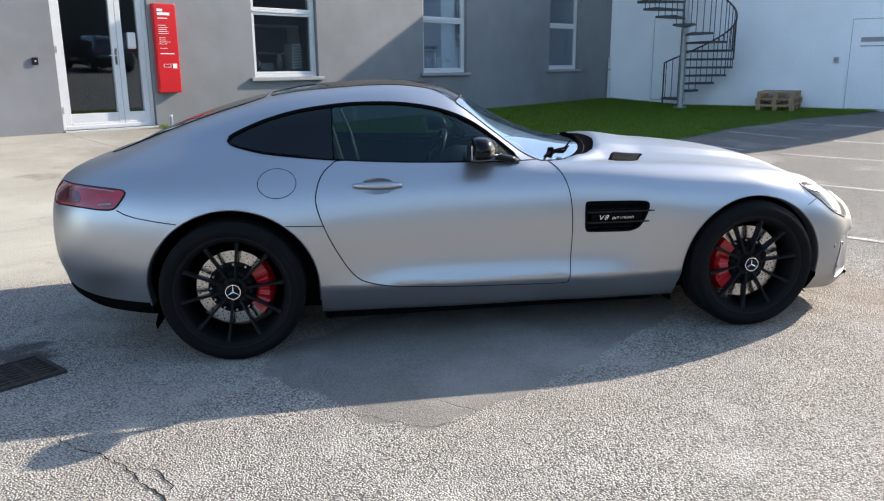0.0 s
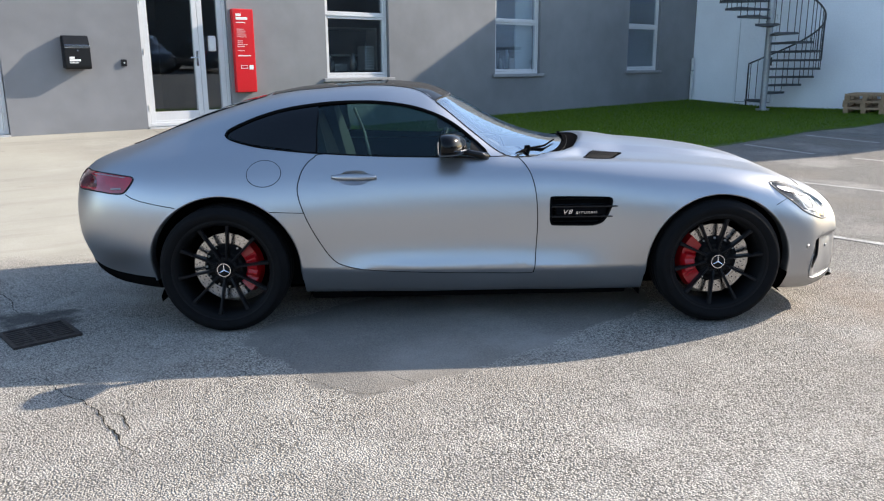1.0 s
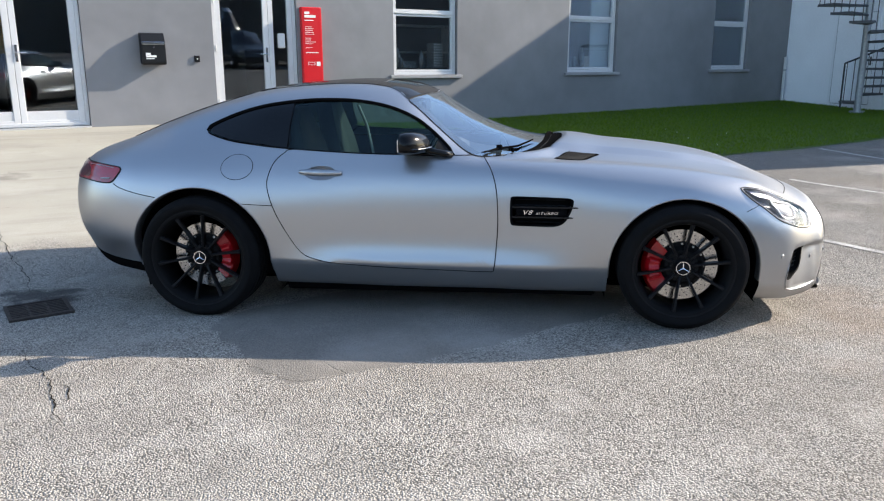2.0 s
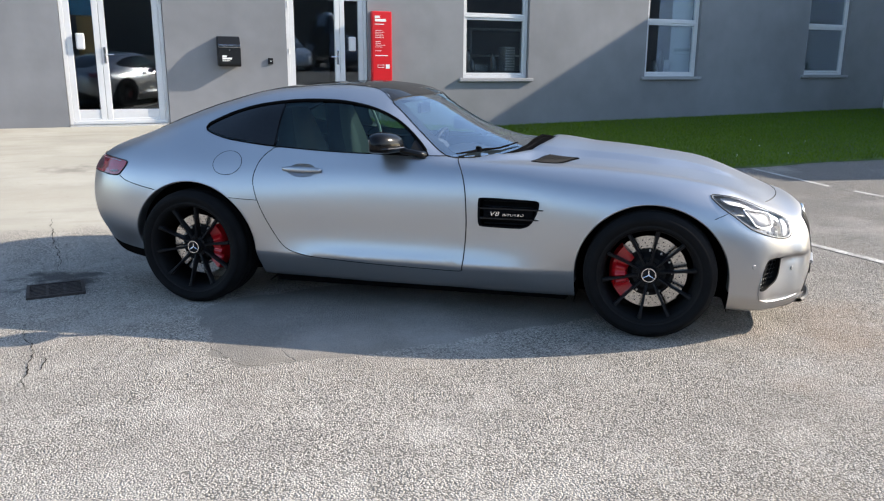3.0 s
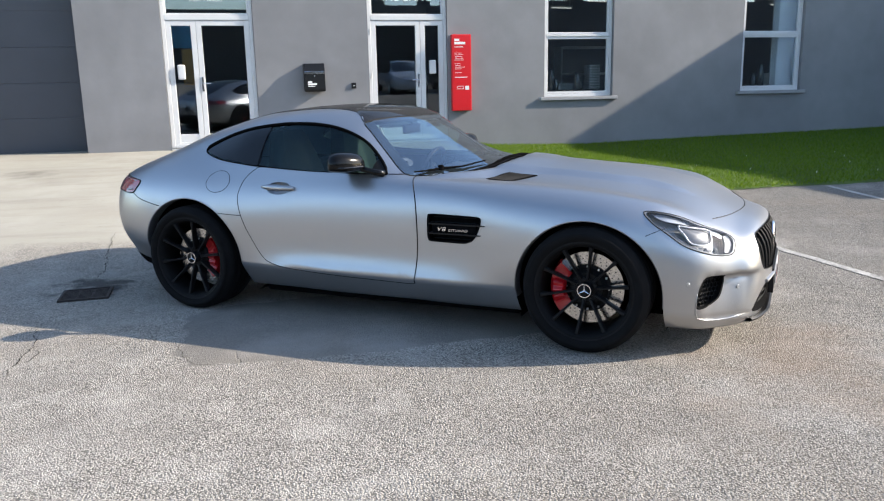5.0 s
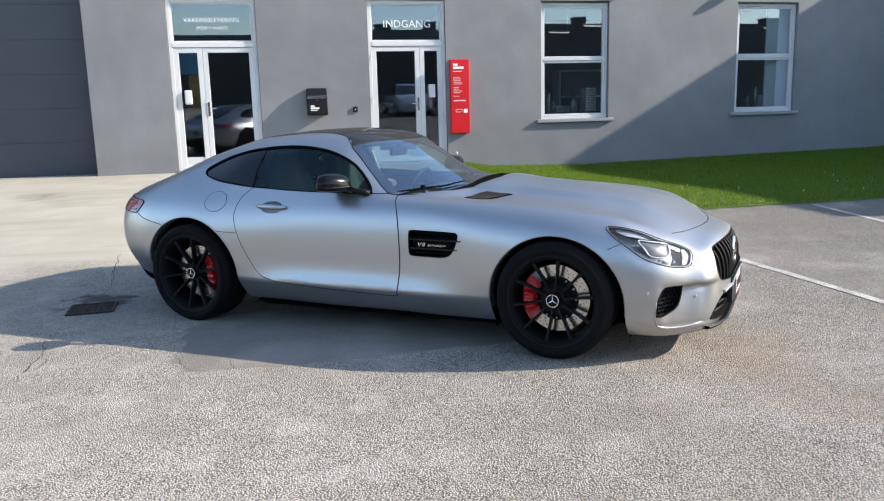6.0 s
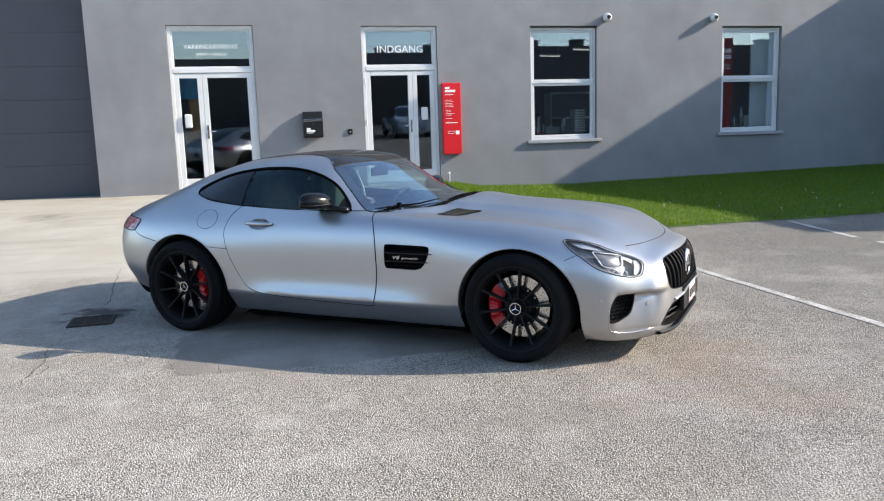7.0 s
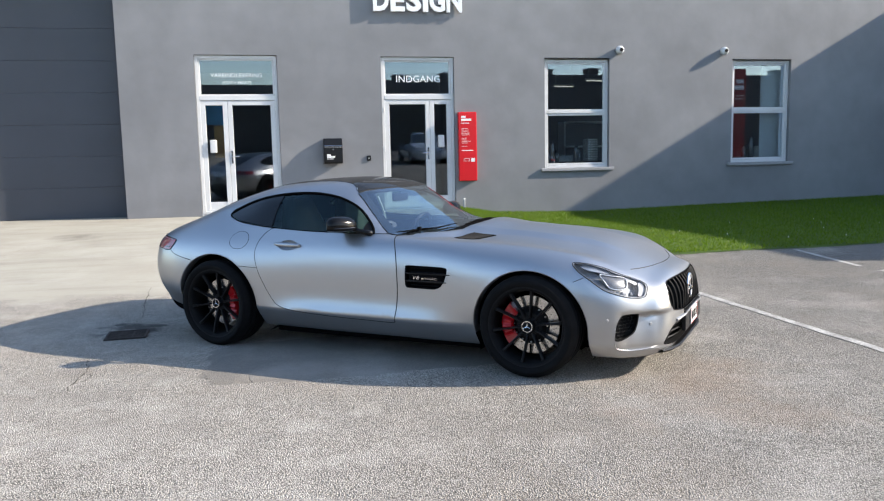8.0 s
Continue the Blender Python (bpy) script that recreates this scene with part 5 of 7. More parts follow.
def grow(loop, d):
    """The loop moved outwards by d all round."""
    c = loop.mean(0)
    v = loop - c
    return c + v * (1 + d / np.maximum(np.linalg.norm(v, axis=1), 1e-6))[:, None]


def nearest_on(loop, q):
    """The place of a closed row of straight pieces nearest to q."""
    a, b = loop, np.roll(loop, -1, 0)
    d = b - a
    t = np.clip(((q - a) * d).sum(1) / np.maximum((d * d).sum(1), 1e-12), 0, 1)
    c = a + d * t[:, None]
    return c[((c - q) ** 2).sum(1).argmin()]


class Hole:
    """An opening in the skin: which places lie in it, and where the edge beside a place runs. Works on the car's right side."""

    def __init__(self, loop, put, flat, where):
        self.box = (loop.min(0) - 0.002, loop.max(0) + 0.002)
        self.edge, self.put, self.flat, self.where = loop, put, flat, where

    def holds(self, p):
        if not self.where(p):
            return False
        q = self.flat(p)
        return self.box[0][0] < q[0] < self.box[1][0] and self.box[0][1] < q[1] < self.box[1][1] and inside(self.edge, *q)

    def snap(self, p):
        return self.put(*nearest_on(self.edge, np.array(self.flat(p))), 0.0)


def arch_loop(k):
    return np.array([arch_place(k, t)[:2] for t in np.linspace(-0.5 * math.pi + 0.02, 1.5 * math.pi - 0.02, 180)])


def build_body():
    flank = lambda p: (p[0], p[2])
    top = lambda p: (p[0], p[1])
    nose_ = lambda p: (p[1], p[2])
    right = lambda a, b, o: on_side(a, b, -1, o)
    holes = [Hole(arch_loop(0), right, flank, lambda p: p[1] < -0.6 and p[2] > 0.10),
             Hole(arch_loop(1), right, flank, lambda p: p[1] < -0.6 and p[2] > 0.10),
             Hole(SIDE_GLASS, right, flank, lambda p: p[1] < -0.45 and p[2] > 0.8),
             Hole(CUP, right, flank, lambda p: p[1] < -0.6),
             Hole(grow(FLANK_VENT, -0.004), right, flank, lambda p: p[1] < -0.6),
             Hole(SHIELD, on_top, top, lambda p: p[2] > 0.8),
             Hole(REAR_GLASS, on_top, top, lambda p: p[2] > 0.8),
             Hole(HEADLAMP, HEAD_PUT, HEAD_PUT.flat, lambda p: p[0] > 2.8),
             Hole(INTAKE, INTAKE_PUT, INTAKE_PUT.flat, lambda p: p[0] > 3.0),
             Hole(grow(GRILLE, -0.004), on_nose, nose_, lambda p: p[0] > 3.2),
             Hole(grow(MOUTH, -0.004), on_nose, nose_, lambda p: p[0] > 3.2)]
    verts = [Vector(v) for v in SKIN_V]
    keep, dark, cut = [], [], {}
    cols = GY.shape[1] - 1
    used = set()
    for k, f in enumerate(SKIN_F):
        if len(f) > 4:
            if SKIN_V[f[0]][0] < 0:
                keep.append(f)
            continue
        c = sum((verts[i] for i in f), Vector()) / 4
        q = Vector((c.x, -abs(c.y), c.z))
        h = next((h for h in holes if h.holds(q)), None)
        if h is not None:
            for i in f:
                cut[i] = h
            continue
        row = (k // 2) % cols
        used.update(f)
        (dark if (x_dark(c.x) and row < 12) or row < 7 else keep).append(f)
    for i, h in cut.items():
        if i in used:
            v = verts[i]
            s = h.snap(Vector((v.x, -abs(v.y), v.z)))
            if (s - Vector((v.x, -abs(v.y), v.z))).length < 0.05:
                verts[i] = Vector((s.x, -s.y if v.y > 0 else s.y, s.z)) if abs(v.y) > 1e-6 else Vector((s.x, 0, s.z))
    for name, faces, material, label in (("body", keep, M_PAINT, ""), ("rear_diffuser", [f for f in dark if x_dark(SKIN_V[f[0]][0])], M_DARK, "black rear diffuser"), ("underbody", [f for f in dark if not x_dark(SKIN_V[f[0]][0])], M_DARK, "")):
        me = bpy.data.meshes.new(name)
        me.from_pydata([tuple(v) for v in verts], [], faces)
        me.materials.append(material)
        me.shade_smooth()
        ob = new(name, me)
        ob.parent = CAR
        if label:
            ob["label"] = label
        bm = bmesh.new()
        bm.from_mesh(me)
        bmesh.ops.delete(bm, geom=[v for v in bm.verts if not v.link_faces], context="VERTS")
        bm.to_mesh(me)
        bm.free()


def x_dark(x):
    return x < -0.40


build_body()


def arch_lip(k, side):
    """The turned-in lip of a wheel arch, following the skin."""
    b, r = ARCH[k][1:3]
    bm = bmesh.new()
    rows = []
    low = 0.26
    t0 = math.asin(max(-1, (low - b) / (r + 0.02)))
    for t in np.linspace(t0, math.pi - t0, 72):
        x, z, c, s = arch_place(k, t)
        edge = on_side(x, z, -1, 0.0015)
        outer = on_side(x + 0.006 * c, z + 0.006 * s, -1, 0.0012)
        roll = edge + Vector((-0.006 * c, 0.006, -0.006 * s))
        inner = roll + Vector((0, 0.07, 0))
        rows.append([bm.verts.new(p) for p in (outer, (edge + outer) / 2 + Vector((0, -0.0005, 0)), edge, roll, inner)])
    for p, q in zip(rows, rows[1:]):
        for j in range(4):
            bm.faces.new((p[j], p[j + 1], q[j + 1], q[j]))
    bm.normal_update()
    if rows and sum(f.normal.y for f in bm.faces) > 0:
        bmesh.ops.reverse_faces(bm, faces=bm.faces[:])
    return bm


def wheel_well(k):
    """Dark lining of a wheel housing."""
    bm = bmesh.new()
    rows = []
    for t in np.linspace(-0.70, math.pi + 0.70, 44):
        x, z = arch_place(k, t, 0.004)[:2]
        z = max(0.125, z)
        out = min(-0.62, max(-0.93, on_side(x, z, -1, -0.02).y))
        rows.append([bm.verts.new((x, y, z)) for y in (out, 0.5 * (out - 0.52), -0.52)])
    for p, q in zip(rows, rows[1:]):
        for j in range(2):
            bm.faces.new((p[j], q[j], q[j + 1], p[j + 1]))
    bm.faces.new([row[2] for row in rows])
    return bm


for _k in (0, 1):
    both_sides(lambda: arch_lip(_k, -1), "wheel_arch", M_PAINT, CAR)
    both_sides(lambda: wheel_well(_k), "wheel_housing", M_DARK, CAR, "black wheel housing lining")


def seam(loop, put, r=0.0028, off=0.001, closed=True):
    return tube([put(*p, off) for p in loop], r, 5, closed)


# doors: skins laid 2 mm proud of the body, with a dark gap round them
DOORS = both_sides(lambda: sheet(DOOR_LINE, lambda a, b, o: on_side(a, b, -1, o), 0.0025, 16, 0.01), "door", M_PAINT, CAR)


def cut_cup(me, side):
    """Opens a door skin over the handle's cup."""
    bm = bmesh.new()
    bm.from_mesh(me)
    near = [f for f in bm.faces if 0.54 < f.calc_center_median().x < 0.88 and 0.72 < f.calc_center_median().z < 0.90]
    bmesh.ops.subdivide_edges(bm, edges=list({e for f in near for e in f.edges}), cuts=5, use_grid_fill=True)
    gone = [f for f in bm.faces if inside(CUP, f.calc_center_median().x, f.calc_center_median().z)]
    rim = {v for f in gone for v in f.verts}
    bmesh.ops.delete(bm, geom=gone, context="FACES")
    for v in bm.verts:
        if v in rim and v.link_faces:
            q = nearest_on(CUP, np.array((v.co.x, v.co.z)))
            p = on_side(float(q[0]), float(q[1]), -1, 0.0025)
            v.co = (p.x, p.y * -side, p.z)
    bm.to_mesh(me)
    bm.free()


for _d, _k in zip(DOORS, (0, 1)):
    cut_cup(_d.data, 1 if _k else -1)
    bm_ = seam(DOOR_LINE, lambda a, b, o: on_side(a, b, -1, o), 0.0035, 0.0005)
    part("door_gap", mirror_x(bm_) if _k else bm_, M_TRIM, _d, "dark shut line")

# side glass with black surround; a dark pillar strip parts the rear quarter light
SIDE_PUT = lambda a, b, o: on_side(a, b, -1, o)
both_sides(lambda: sheet(SIDE_GLASS, SIDE_PUT, -0.004, 8, 0.003), "side_window", M_CARGLASS, CAR, "dark tinted side glass")
SILL_LINE = ([0.0, 0.14, 0.34, 0.55, 0.85, 1.15, 1.40, 1.43], [1.034, 0.985, 0.957, 0.937, 0.918, 0.908, 0.902, 0.906])
BEAD = [0.010 if p[1] - np.interp(p[0], *SILL_LINE) > 0.02 else 0.004 for p in SIDE_GLASS]
both_sides(lambda: tube([SIDE_PUT(*p, 0.002) for p in SIDE_GLASS], BEAD, 6, True), "window_surround", M_DARK, CAR, "black window surround")
QUARTER = smooth_loop([(0.02, 1.034), (0.14, 0.992), (0.34, 0.965), (0.505, 0.948), (0.505, 1.05), (0.495, 1.178), (0.31, 1.152), (0.13, 1.099)], 80)
both_sides(lambda: sheet(QUARTER, SIDE_PUT, 0.0, 6, 0.003), "quarter_window", M_REARGLASS, CAR, "almost black rear quarter glass")
both_sides(lambda: tube([SIDE_PUT(0.505, z, 0.0005) for z in (0.945, 1.0, 1.06, 1.12, 1.183)], 0.003, 6), "window_post", M_DARK, CAR)


def glass_surface(loop):
    """One even curve of glass that meets the skin along the loop."""
    edge = [on_top(*p) for p in loop]
    terms = lambda x, y: (1.0, x, x * x, y * y, x * y * y, y ** 4, x * x * y * y)
    c = loop.mean(0)
    known = edge + [on_top(*(c + (p - c) * f)) for f in (0.15, 0.4, 0.6, 0.8, 0.9) for p in loop]
    fit = np.linalg.lstsq(np.array([terms(p.x, p.y) for p in known]), np.array([p.z for p in known]), rcond=None)[0]
    rest = [p.z - float(np.dot(fit, terms(p.x, p.y))) for p in edge]
    spots = np.array([(p.x, p.y) for p in edge])

    def put(x, y, off=0.0):
        d = np.hypot(spots[:, 0] - x, spots[:, 1] - y)
        k = int(d.argmin())
        near = max(0.0, 1 - float(d[k]) / 0.09)
        return Vector((x, y, float(np.dot(fit, terms(x, y))) + near * near * rest[k] + off))
    return put


SHIELD_PUT = glass_surface(SHIELD)
_ws = part("windscreen", sheet(SHIELD, SHIELD_PUT, 0.001, 10, 0.004), M_SHIELD, CAR, "clear windscreen", True)
_inner = np.array([(1.262 + (p[0] - 1.235) * (0.93 if p[0] > 1.5 else 0.96), p[1] * 0.885) for p in SHIELD])
bm_ = bmesh.new()
_a, _b = [bm_.verts.new(SHIELD_PUT(*p, -0.006)) for p in SHIELD], [bm_.verts.new(SHIELD_PUT(*p, -0.006)) for p in _inner]
for _i in range(len(SHIELD)):
    _j = (_i + 1) % len(SHIELD)
    bm_.faces.new((_a[_i], _a[_j], _b[_j], _b[_i]))
part("glass_border", bm_, M_TRIM, _ws, "black printed border of the glass")
part("surround", tube([on_top(*p, 0.0) for p in SHIELD], 0.004, 6, True), M_TRIM, _ws, "black rubber surround")
_rw = part("rear_window", sheet(REAR_GLASS, on_top, 0.001, 8, 0.004), M_REARGLASS, CAR, "dark rear window", True)
part("surround", tube([on_top(*p, 0.0) for p in REAR_GLASS], 0.005, 6, True), M_TRIM, _rw)


def carbon_material():
    """Lacquered dark carbon weave."""
    m = mat("lacquered_carbon", (0.012, 0.012, 0.013), 0.6, coat=0.5, spec=0.0)
    nt = m.node_tree
    b = nt.nodes["Principled BSDF"]
    co = nt.nodes.new("ShaderNodeTexCoord").outputs["Object"]
    c = nt.nodes.new("ShaderNodeTexChecker")
    c.inputs["Scale"].default_value = 320
    c.inputs[1].default_value, c.inputs[2].default_value = (0.006, 0.006, 0.006, 1), (0.028, 0.028, 0.03, 1)
    nt.links.new(co, c.inputs[0])
    nt.links.new(c.outputs[0], b.inputs["Base Color"])
    return m


M_CARBON = carbon_material()
part("roof_panel", sheet(ROOF_LINE, on_top, 0.003, 8, 0.006), M_CARBON, CAR, "gloss black carbon roof panel", True)


# ---- wheels ----
def wheel(name, x, side, R, width, rim_r, z):
    """Tyre, spoked alloy, disc and caliper; built facing -y, then set on its side of the car."""
    w = width / 2
    outer = -0.972
    c = outer + w
    prof_rim = [(rim_r - 0.004, -w + 0.018), (rim_r + 0.006, -w + 0.010), (rim_r - 0.012, -w + 0.016), (rim_r - 0.026, -w + 0.04), (rim_r - 0.034, -w + 0.10), (rim_r - 0.03, w - 0.03), (rim_r, w - 0.01)]
    rim = part(name, lathe(prof_rim, "y", 72), M_BARREL, CAR, "satin black ten-spoke alloy wheel", True)
    prof = [(rim_r + 0.002, -w + 0.016), (rim_r + 0.012, -w + 0.003), (rim_r + 0.03, -w - 0.004), ((R + rim_r) / 2 + 0.01, -w - 0.006), (R - 0.028, -w + 0.004), (R - 0.010, -w + 0.018), (R - 0.002, -w + 0.040)]
    for g in (-0.055, 0.0, 0.055):
        prof += [(R, g - 0.008), (R - 0.007, g - 0.005), (R - 0.007, g + 0.005), (R, g + 0.008)]
    prof += [(R - 0.002, w - 0.04), (R - 0.012, w - 0.015), ((R + rim_r) / 2, w + 0.004), (rim_r + 0.002, w - 0.014)]
    part("rim_lip", lathe([(rim_r - 0.006, -w + 0.020), (rim_r - 0.001, -w + 0.011), (rim_r + 0.005, -w + 0.0085), (rim_r + 0.0075, -w + 0.012)], "y", 72), M_RIM, rim, "", True)
    tyre = part("tyre", lathe(prof, "y", 96), M_RUBBER, rim, "low-profile black tyre", True)
    # spokes: slender tapered arms that sweep in towards the hub
    for k in range(10):
        a = 2 * math.pi * k / 10 + 0.16
        bm = bmesh.new()
        rows = []
        for f in np.linspace(0, 1, 7):
            r = 0.052 + f * (rim_r - 0.022 - 0.052)
            hw = 0.0088 - 0.0028 * math.sin(math.pi * f) + 0.0025 * f**3
            y = -w + 0.060 - 0.040 * f**0.8
            d = 0.050 - 0.022 * f
            ring = [(r, -hw, y + d), (r, -hw, y + 0.006), (r, -hw * 0.55, y), (r, hw * 0.55, y), (r, hw, y + 0.006), (r, hw, y + d)]
            rows.append([bm.verts.new((p * math.cos(a) - q * math.sin(a), yy, p * math.sin(a) + q * math.cos(a))) for p, q, yy in ring])
        for p, q in zip(rows, rows[1:]):
            for j in range(6):
                bm.faces.new((p[j], p[(j + 1) % 6], q[(j + 1) % 6], q[j]))
        bm.faces.new(rows[0])
        bm.faces.new(rows[-1][::-1])
        bmesh.ops.recalc_face_normals(bm, faces=bm.faces[:])
        part("spoke", bm, M_RIM, rim)
    part("hub", lathe([(0.001, -w + 0.075), (0.060, -w + 0.075), (0.075, -w + 0.10), (0.078, 0.02), (0.05, 0.05)], "y", 40), M_RIM, rim, smooth=False)
    for k in range(5):
        a = 2 * math.pi * k / 5 + 0.16 + math.pi / 10
        part("wheel_bolt", lathe([(0.001, -w + 0.060), (0.010, -w + 0.060), (0.011, -w + 0.08)], "y", 10), M_TRIM, rim, m=pose(0.056 * math.cos(a), 0, 0.056 * math.sin(a)))
    cap = part("hub_cap", lathe([(0.001, -w + 0.036), (0.030, -w + 0.037), (0.038, -w + 0.044), (0.041, -w + 0.08)], "y", 32), M_TRIM, rim, smooth=True)
    bm = bmesh.new()
    add_lathe(bm, [(0.0325, -w + 0.036), (0.0325, -w + 0.0315), (0.0365, -w + 0.0315), (0.0365, -w + 0.040)], "y", 36)
    for k in range(3):
        a = math.pi / 2 + 2 * math.pi * k / 3
        add_tube(bm, [(0, -w + 0.034, 0), (0.034 * math.cos(a), -w + 0.034, 0.034 * math.sin(a))], [0.0042, 0.0012], 6)
    part("emblem", bm, M_CHROME, rim, "chrome ring emblem")
    # brake disc and caliper
    dr = 0.190 if x > 1 else 0.182
    disc = part("brake_disc", lathe([(0.124, 0.012), (0.124, -0.016), (0.127, -0.018), (dr, -0.018), (dr, 0.014), (0.127, 0.014)], "y", 64), M_DISC, rim, "drilled bright steel brake disc", False)
    part("disc_bell", lathe([(0.001, -0.05), (0.085, -0.05), (0.108, -0.022), (0.123, -0.021), (0.123, 0.0)], "y", 40), M_TRIM, rim)
    for k in range(12):
        a = 2 * math.pi * k / 12
        part("disc_bolt", lathe([(0.001, -0.032), (0.005, -0.032), (0.006, -0.022)], "y", 8), M_STEEL, rim, m=pose(0.114 * math.cos(a), 0, 0.114 * math.sin(a)))
    bm = bmesh.new()
    for k in range(30):
        for j, rr in enumerate((0.138, 0.154, 0.170)):
            a = 2 * math.pi * (k + 0.33 * j) / 30
            add_lathe(bm, [(0.0008, -0.0186), (0.0035, -0.0186), (0.0035, -0.0178)], "y", 6, pose(rr * math.cos(a), 0, rr * math.sin(a)))
    tagged(part("drill_holes", bm, M_TRIM, rim), kind="stuff")
    bm = bmesh.new()
    mid = radians(180 if x > 1 else 0) if side < 0 else radians(180 if x > 1 else 0)
    rows = []
    for t in np.linspace(-0.80, 0.80, 49):
        a = mid + t
        e = 0.013 * math.cos(t * 5)
        e += 0.006 * (math.sin(t * 24) if abs(t) < 0.5 else 0.0)
        sec = [(0.108, -0.050), (0.120, -0.066 - e), (0.170, -0.070 - e), (dr - 0.002, -0.060), (dr + 0.014, -0.01), (0.128, -0.024)]
        rows.append([bm.verts.new((r * math.cos(a), y, r * math.sin(a))) for r, y in sec])
    for p, q in zip(rows, rows[1:]):
        for j in range(6):
            bm.faces.new((p[j], p[(j + 1) % 6], q[(j + 1) % 6], q[j]))
    bm.faces.new(rows[0])
    bm.faces.new(rows[-1][::-1])
    bmesh.ops.recalc_face_normals(bm, faces=bm.faces[:])
    part("brake_caliper", bm, M_CALIPER, rim, "red brake caliper")
    if side < 0:
        rim.matrix_basis = pose(x, c, z)
    else:
        # the caliper keeps its end of the car: turn about z flips x, so turn about x as well
        rim.matrix_basis = pose(x, -c, z, 0, 0, 180) @ pose(0, 0, 0, 0, 180, 0)
    return rim


for _s in (-1, 1):
    wheel("wheel", 0.0, _s, 0.343, 0.285, 0.267, 0.343)
    wheel("wheel", 2.63, _s, 0.334, 0.262, 0.2555, 0.334)


# ---- front of the car ----
def recess(loop, put, depth, width, off=0.002, rings=5):
    """A tray behind an opening: a flat rim on the skin, walls going in, and a floor."""
    bm = bmesh.new()
    n = len(loop)
    inner = grow(loop, -width)
    c = loop.mean(0)
    levels = [[put(*p, off - 0.008) for p in loop], [put(*p, off) for p in loop], [put(*p, off) for p in inner], [put(*p, -depth) for p in inner]]
    for k in range(1, rings):
        levels.append([put(*(c + (p - c) * (1 - k / rings)), -depth) for p in inner])
    for a, b in zip(levels, levels[1:]):
        va, vb = [bm.verts.new(p) for p in a], [bm.verts.new(p) for p in b]
        for i in range(n):
            j = (i + 1) % n
            bm.faces.new((va[i], va[j], vb[j], vb[i]))
    last = [bm.verts.new(p) for p in levels[-1]]
    bm.faces.new(last)
    bm.normal_update()
    return bm


def side_put(a, b, o=0.0):
    return on_side(a, b, -1, o)


# flank vents behind the front wheels
VENTS = both_sides(lambda: recess(FLANK_VENT, side_put, 0.045, 0.012), "flank_vent", M_DARK, CAR, "black air outlet behind the front wheel", False)


def fin(z, x1):
    bm = bmesh.new()
    rows = []
    for x in np.linspace(1.745, x1, 12):
        p = on_side(x, z, -1, 0.004)
        t = 0.006 if x < x1 - 0.02 else 0.003
        rows.append([bm.verts.new(q) for q in ((p.x, p.y + 0.03, z + t), (p.x, p.y - 0.004, z + t * 0.6), (p.x, p.y - 0.004, z - t * 0.6), (p.x, p.y + 0.03, z - t))])
    for a, b in zip(rows, rows[1:]):
        for j in range(4):
            bm.faces.new((a[j], a[(j + 1) % 4], b[(j + 1) % 4], b[j]))
    bm.faces.new(rows[0])
    bm.faces.new(rows[-1][::-1])
    bmesh.ops.recalc_face_normals(bm, faces=bm.faces[:])
    return bm


for _k, _v in enumerate(VENTS):
    for _z, _x1 in ((0.645, 2.085), (0.592, 2.06)):
        bm_ = fin(_z, _x1)
        part("vent_fin", mirror_x(bm_) if _k else bm_, M_BLACK, _v)
    for _i in range(5):
        _z = 0.56 + 0.03 * _i
        bm_ = tube([on_side(x, _z, -1, -0.03) for x in (1.76, 1.85, 1.95, 2.02)], 0.004, 5)
        part("vent_louvre", mirror_x(bm_) if _k else bm_, M_TRIM, _v)
    for _w, _s, _x in (("V8", 0.044, 1.795), ("BITURBO", 0.025, 1.865)):
        bm_ = text_bm(_w, _s, 0.003, "LEFT", 1.16)
        bmesh.ops.transform(bm_, matrix=Matrix(((1, 0, 0.28, 0), (0, 1, 0, 0), (0, 0, 0.76, 0), (0, 0, 0, 1))), verts=bm_.verts[:])
        y = on_side(1.89, 0.618, -1, 0.008).y
        if _k:
            bmesh.ops.transform(bm_, matrix=pose(3.84 - _x, -y, 0.607, 0, 0, 180), verts=bm_.verts[:])
        else:
            bmesh.ops.transform(bm_, matrix=pose(_x, y, 0.607, 0, 0, 1.8), verts=bm_.verts[:])
        part("badge", bm_, M_CHROME, _v, "chrome badge letters")
    bm_ = box((1.765, on_side(1.9, 0.618, -1, 0.001).y, 0.598), (2.03, on_side(1.9, 0.618, -1, -0.03).y, 0.64), 0.003)
    part("badge_bar", mirror_x(bm_) if _k else bm_, M_DARK, _v)


# headlamps
M_LED = mat("white_light_guide", (0.30, 0.305, 0.33), 0.4, 0.0, coat=0.1)
M_LAMPBODY = mat("smoked_lamp_housing", (0.25, 0.255, 0.265), 0.45, 0.4, grain=0.15, grain_scale=20)
M_LENS = mat("grey_projector_glass", (0.13, 0.135, 0.15), 0.42, 0.3, coat=0.1)
M_REFLECT = mat("lamp_reflector", (0.50, 0.515, 0.54), 0.34, 0.8, grain=0.2, grain_scale=30)
LAMPS = both_sides(lambda: recess(HEADLAMP, HEAD_PUT, 0.055, 0.010, 0.001), "headlamp", M_LAMPBODY, CAR, "clear headlamp with projector and white light guide", False)
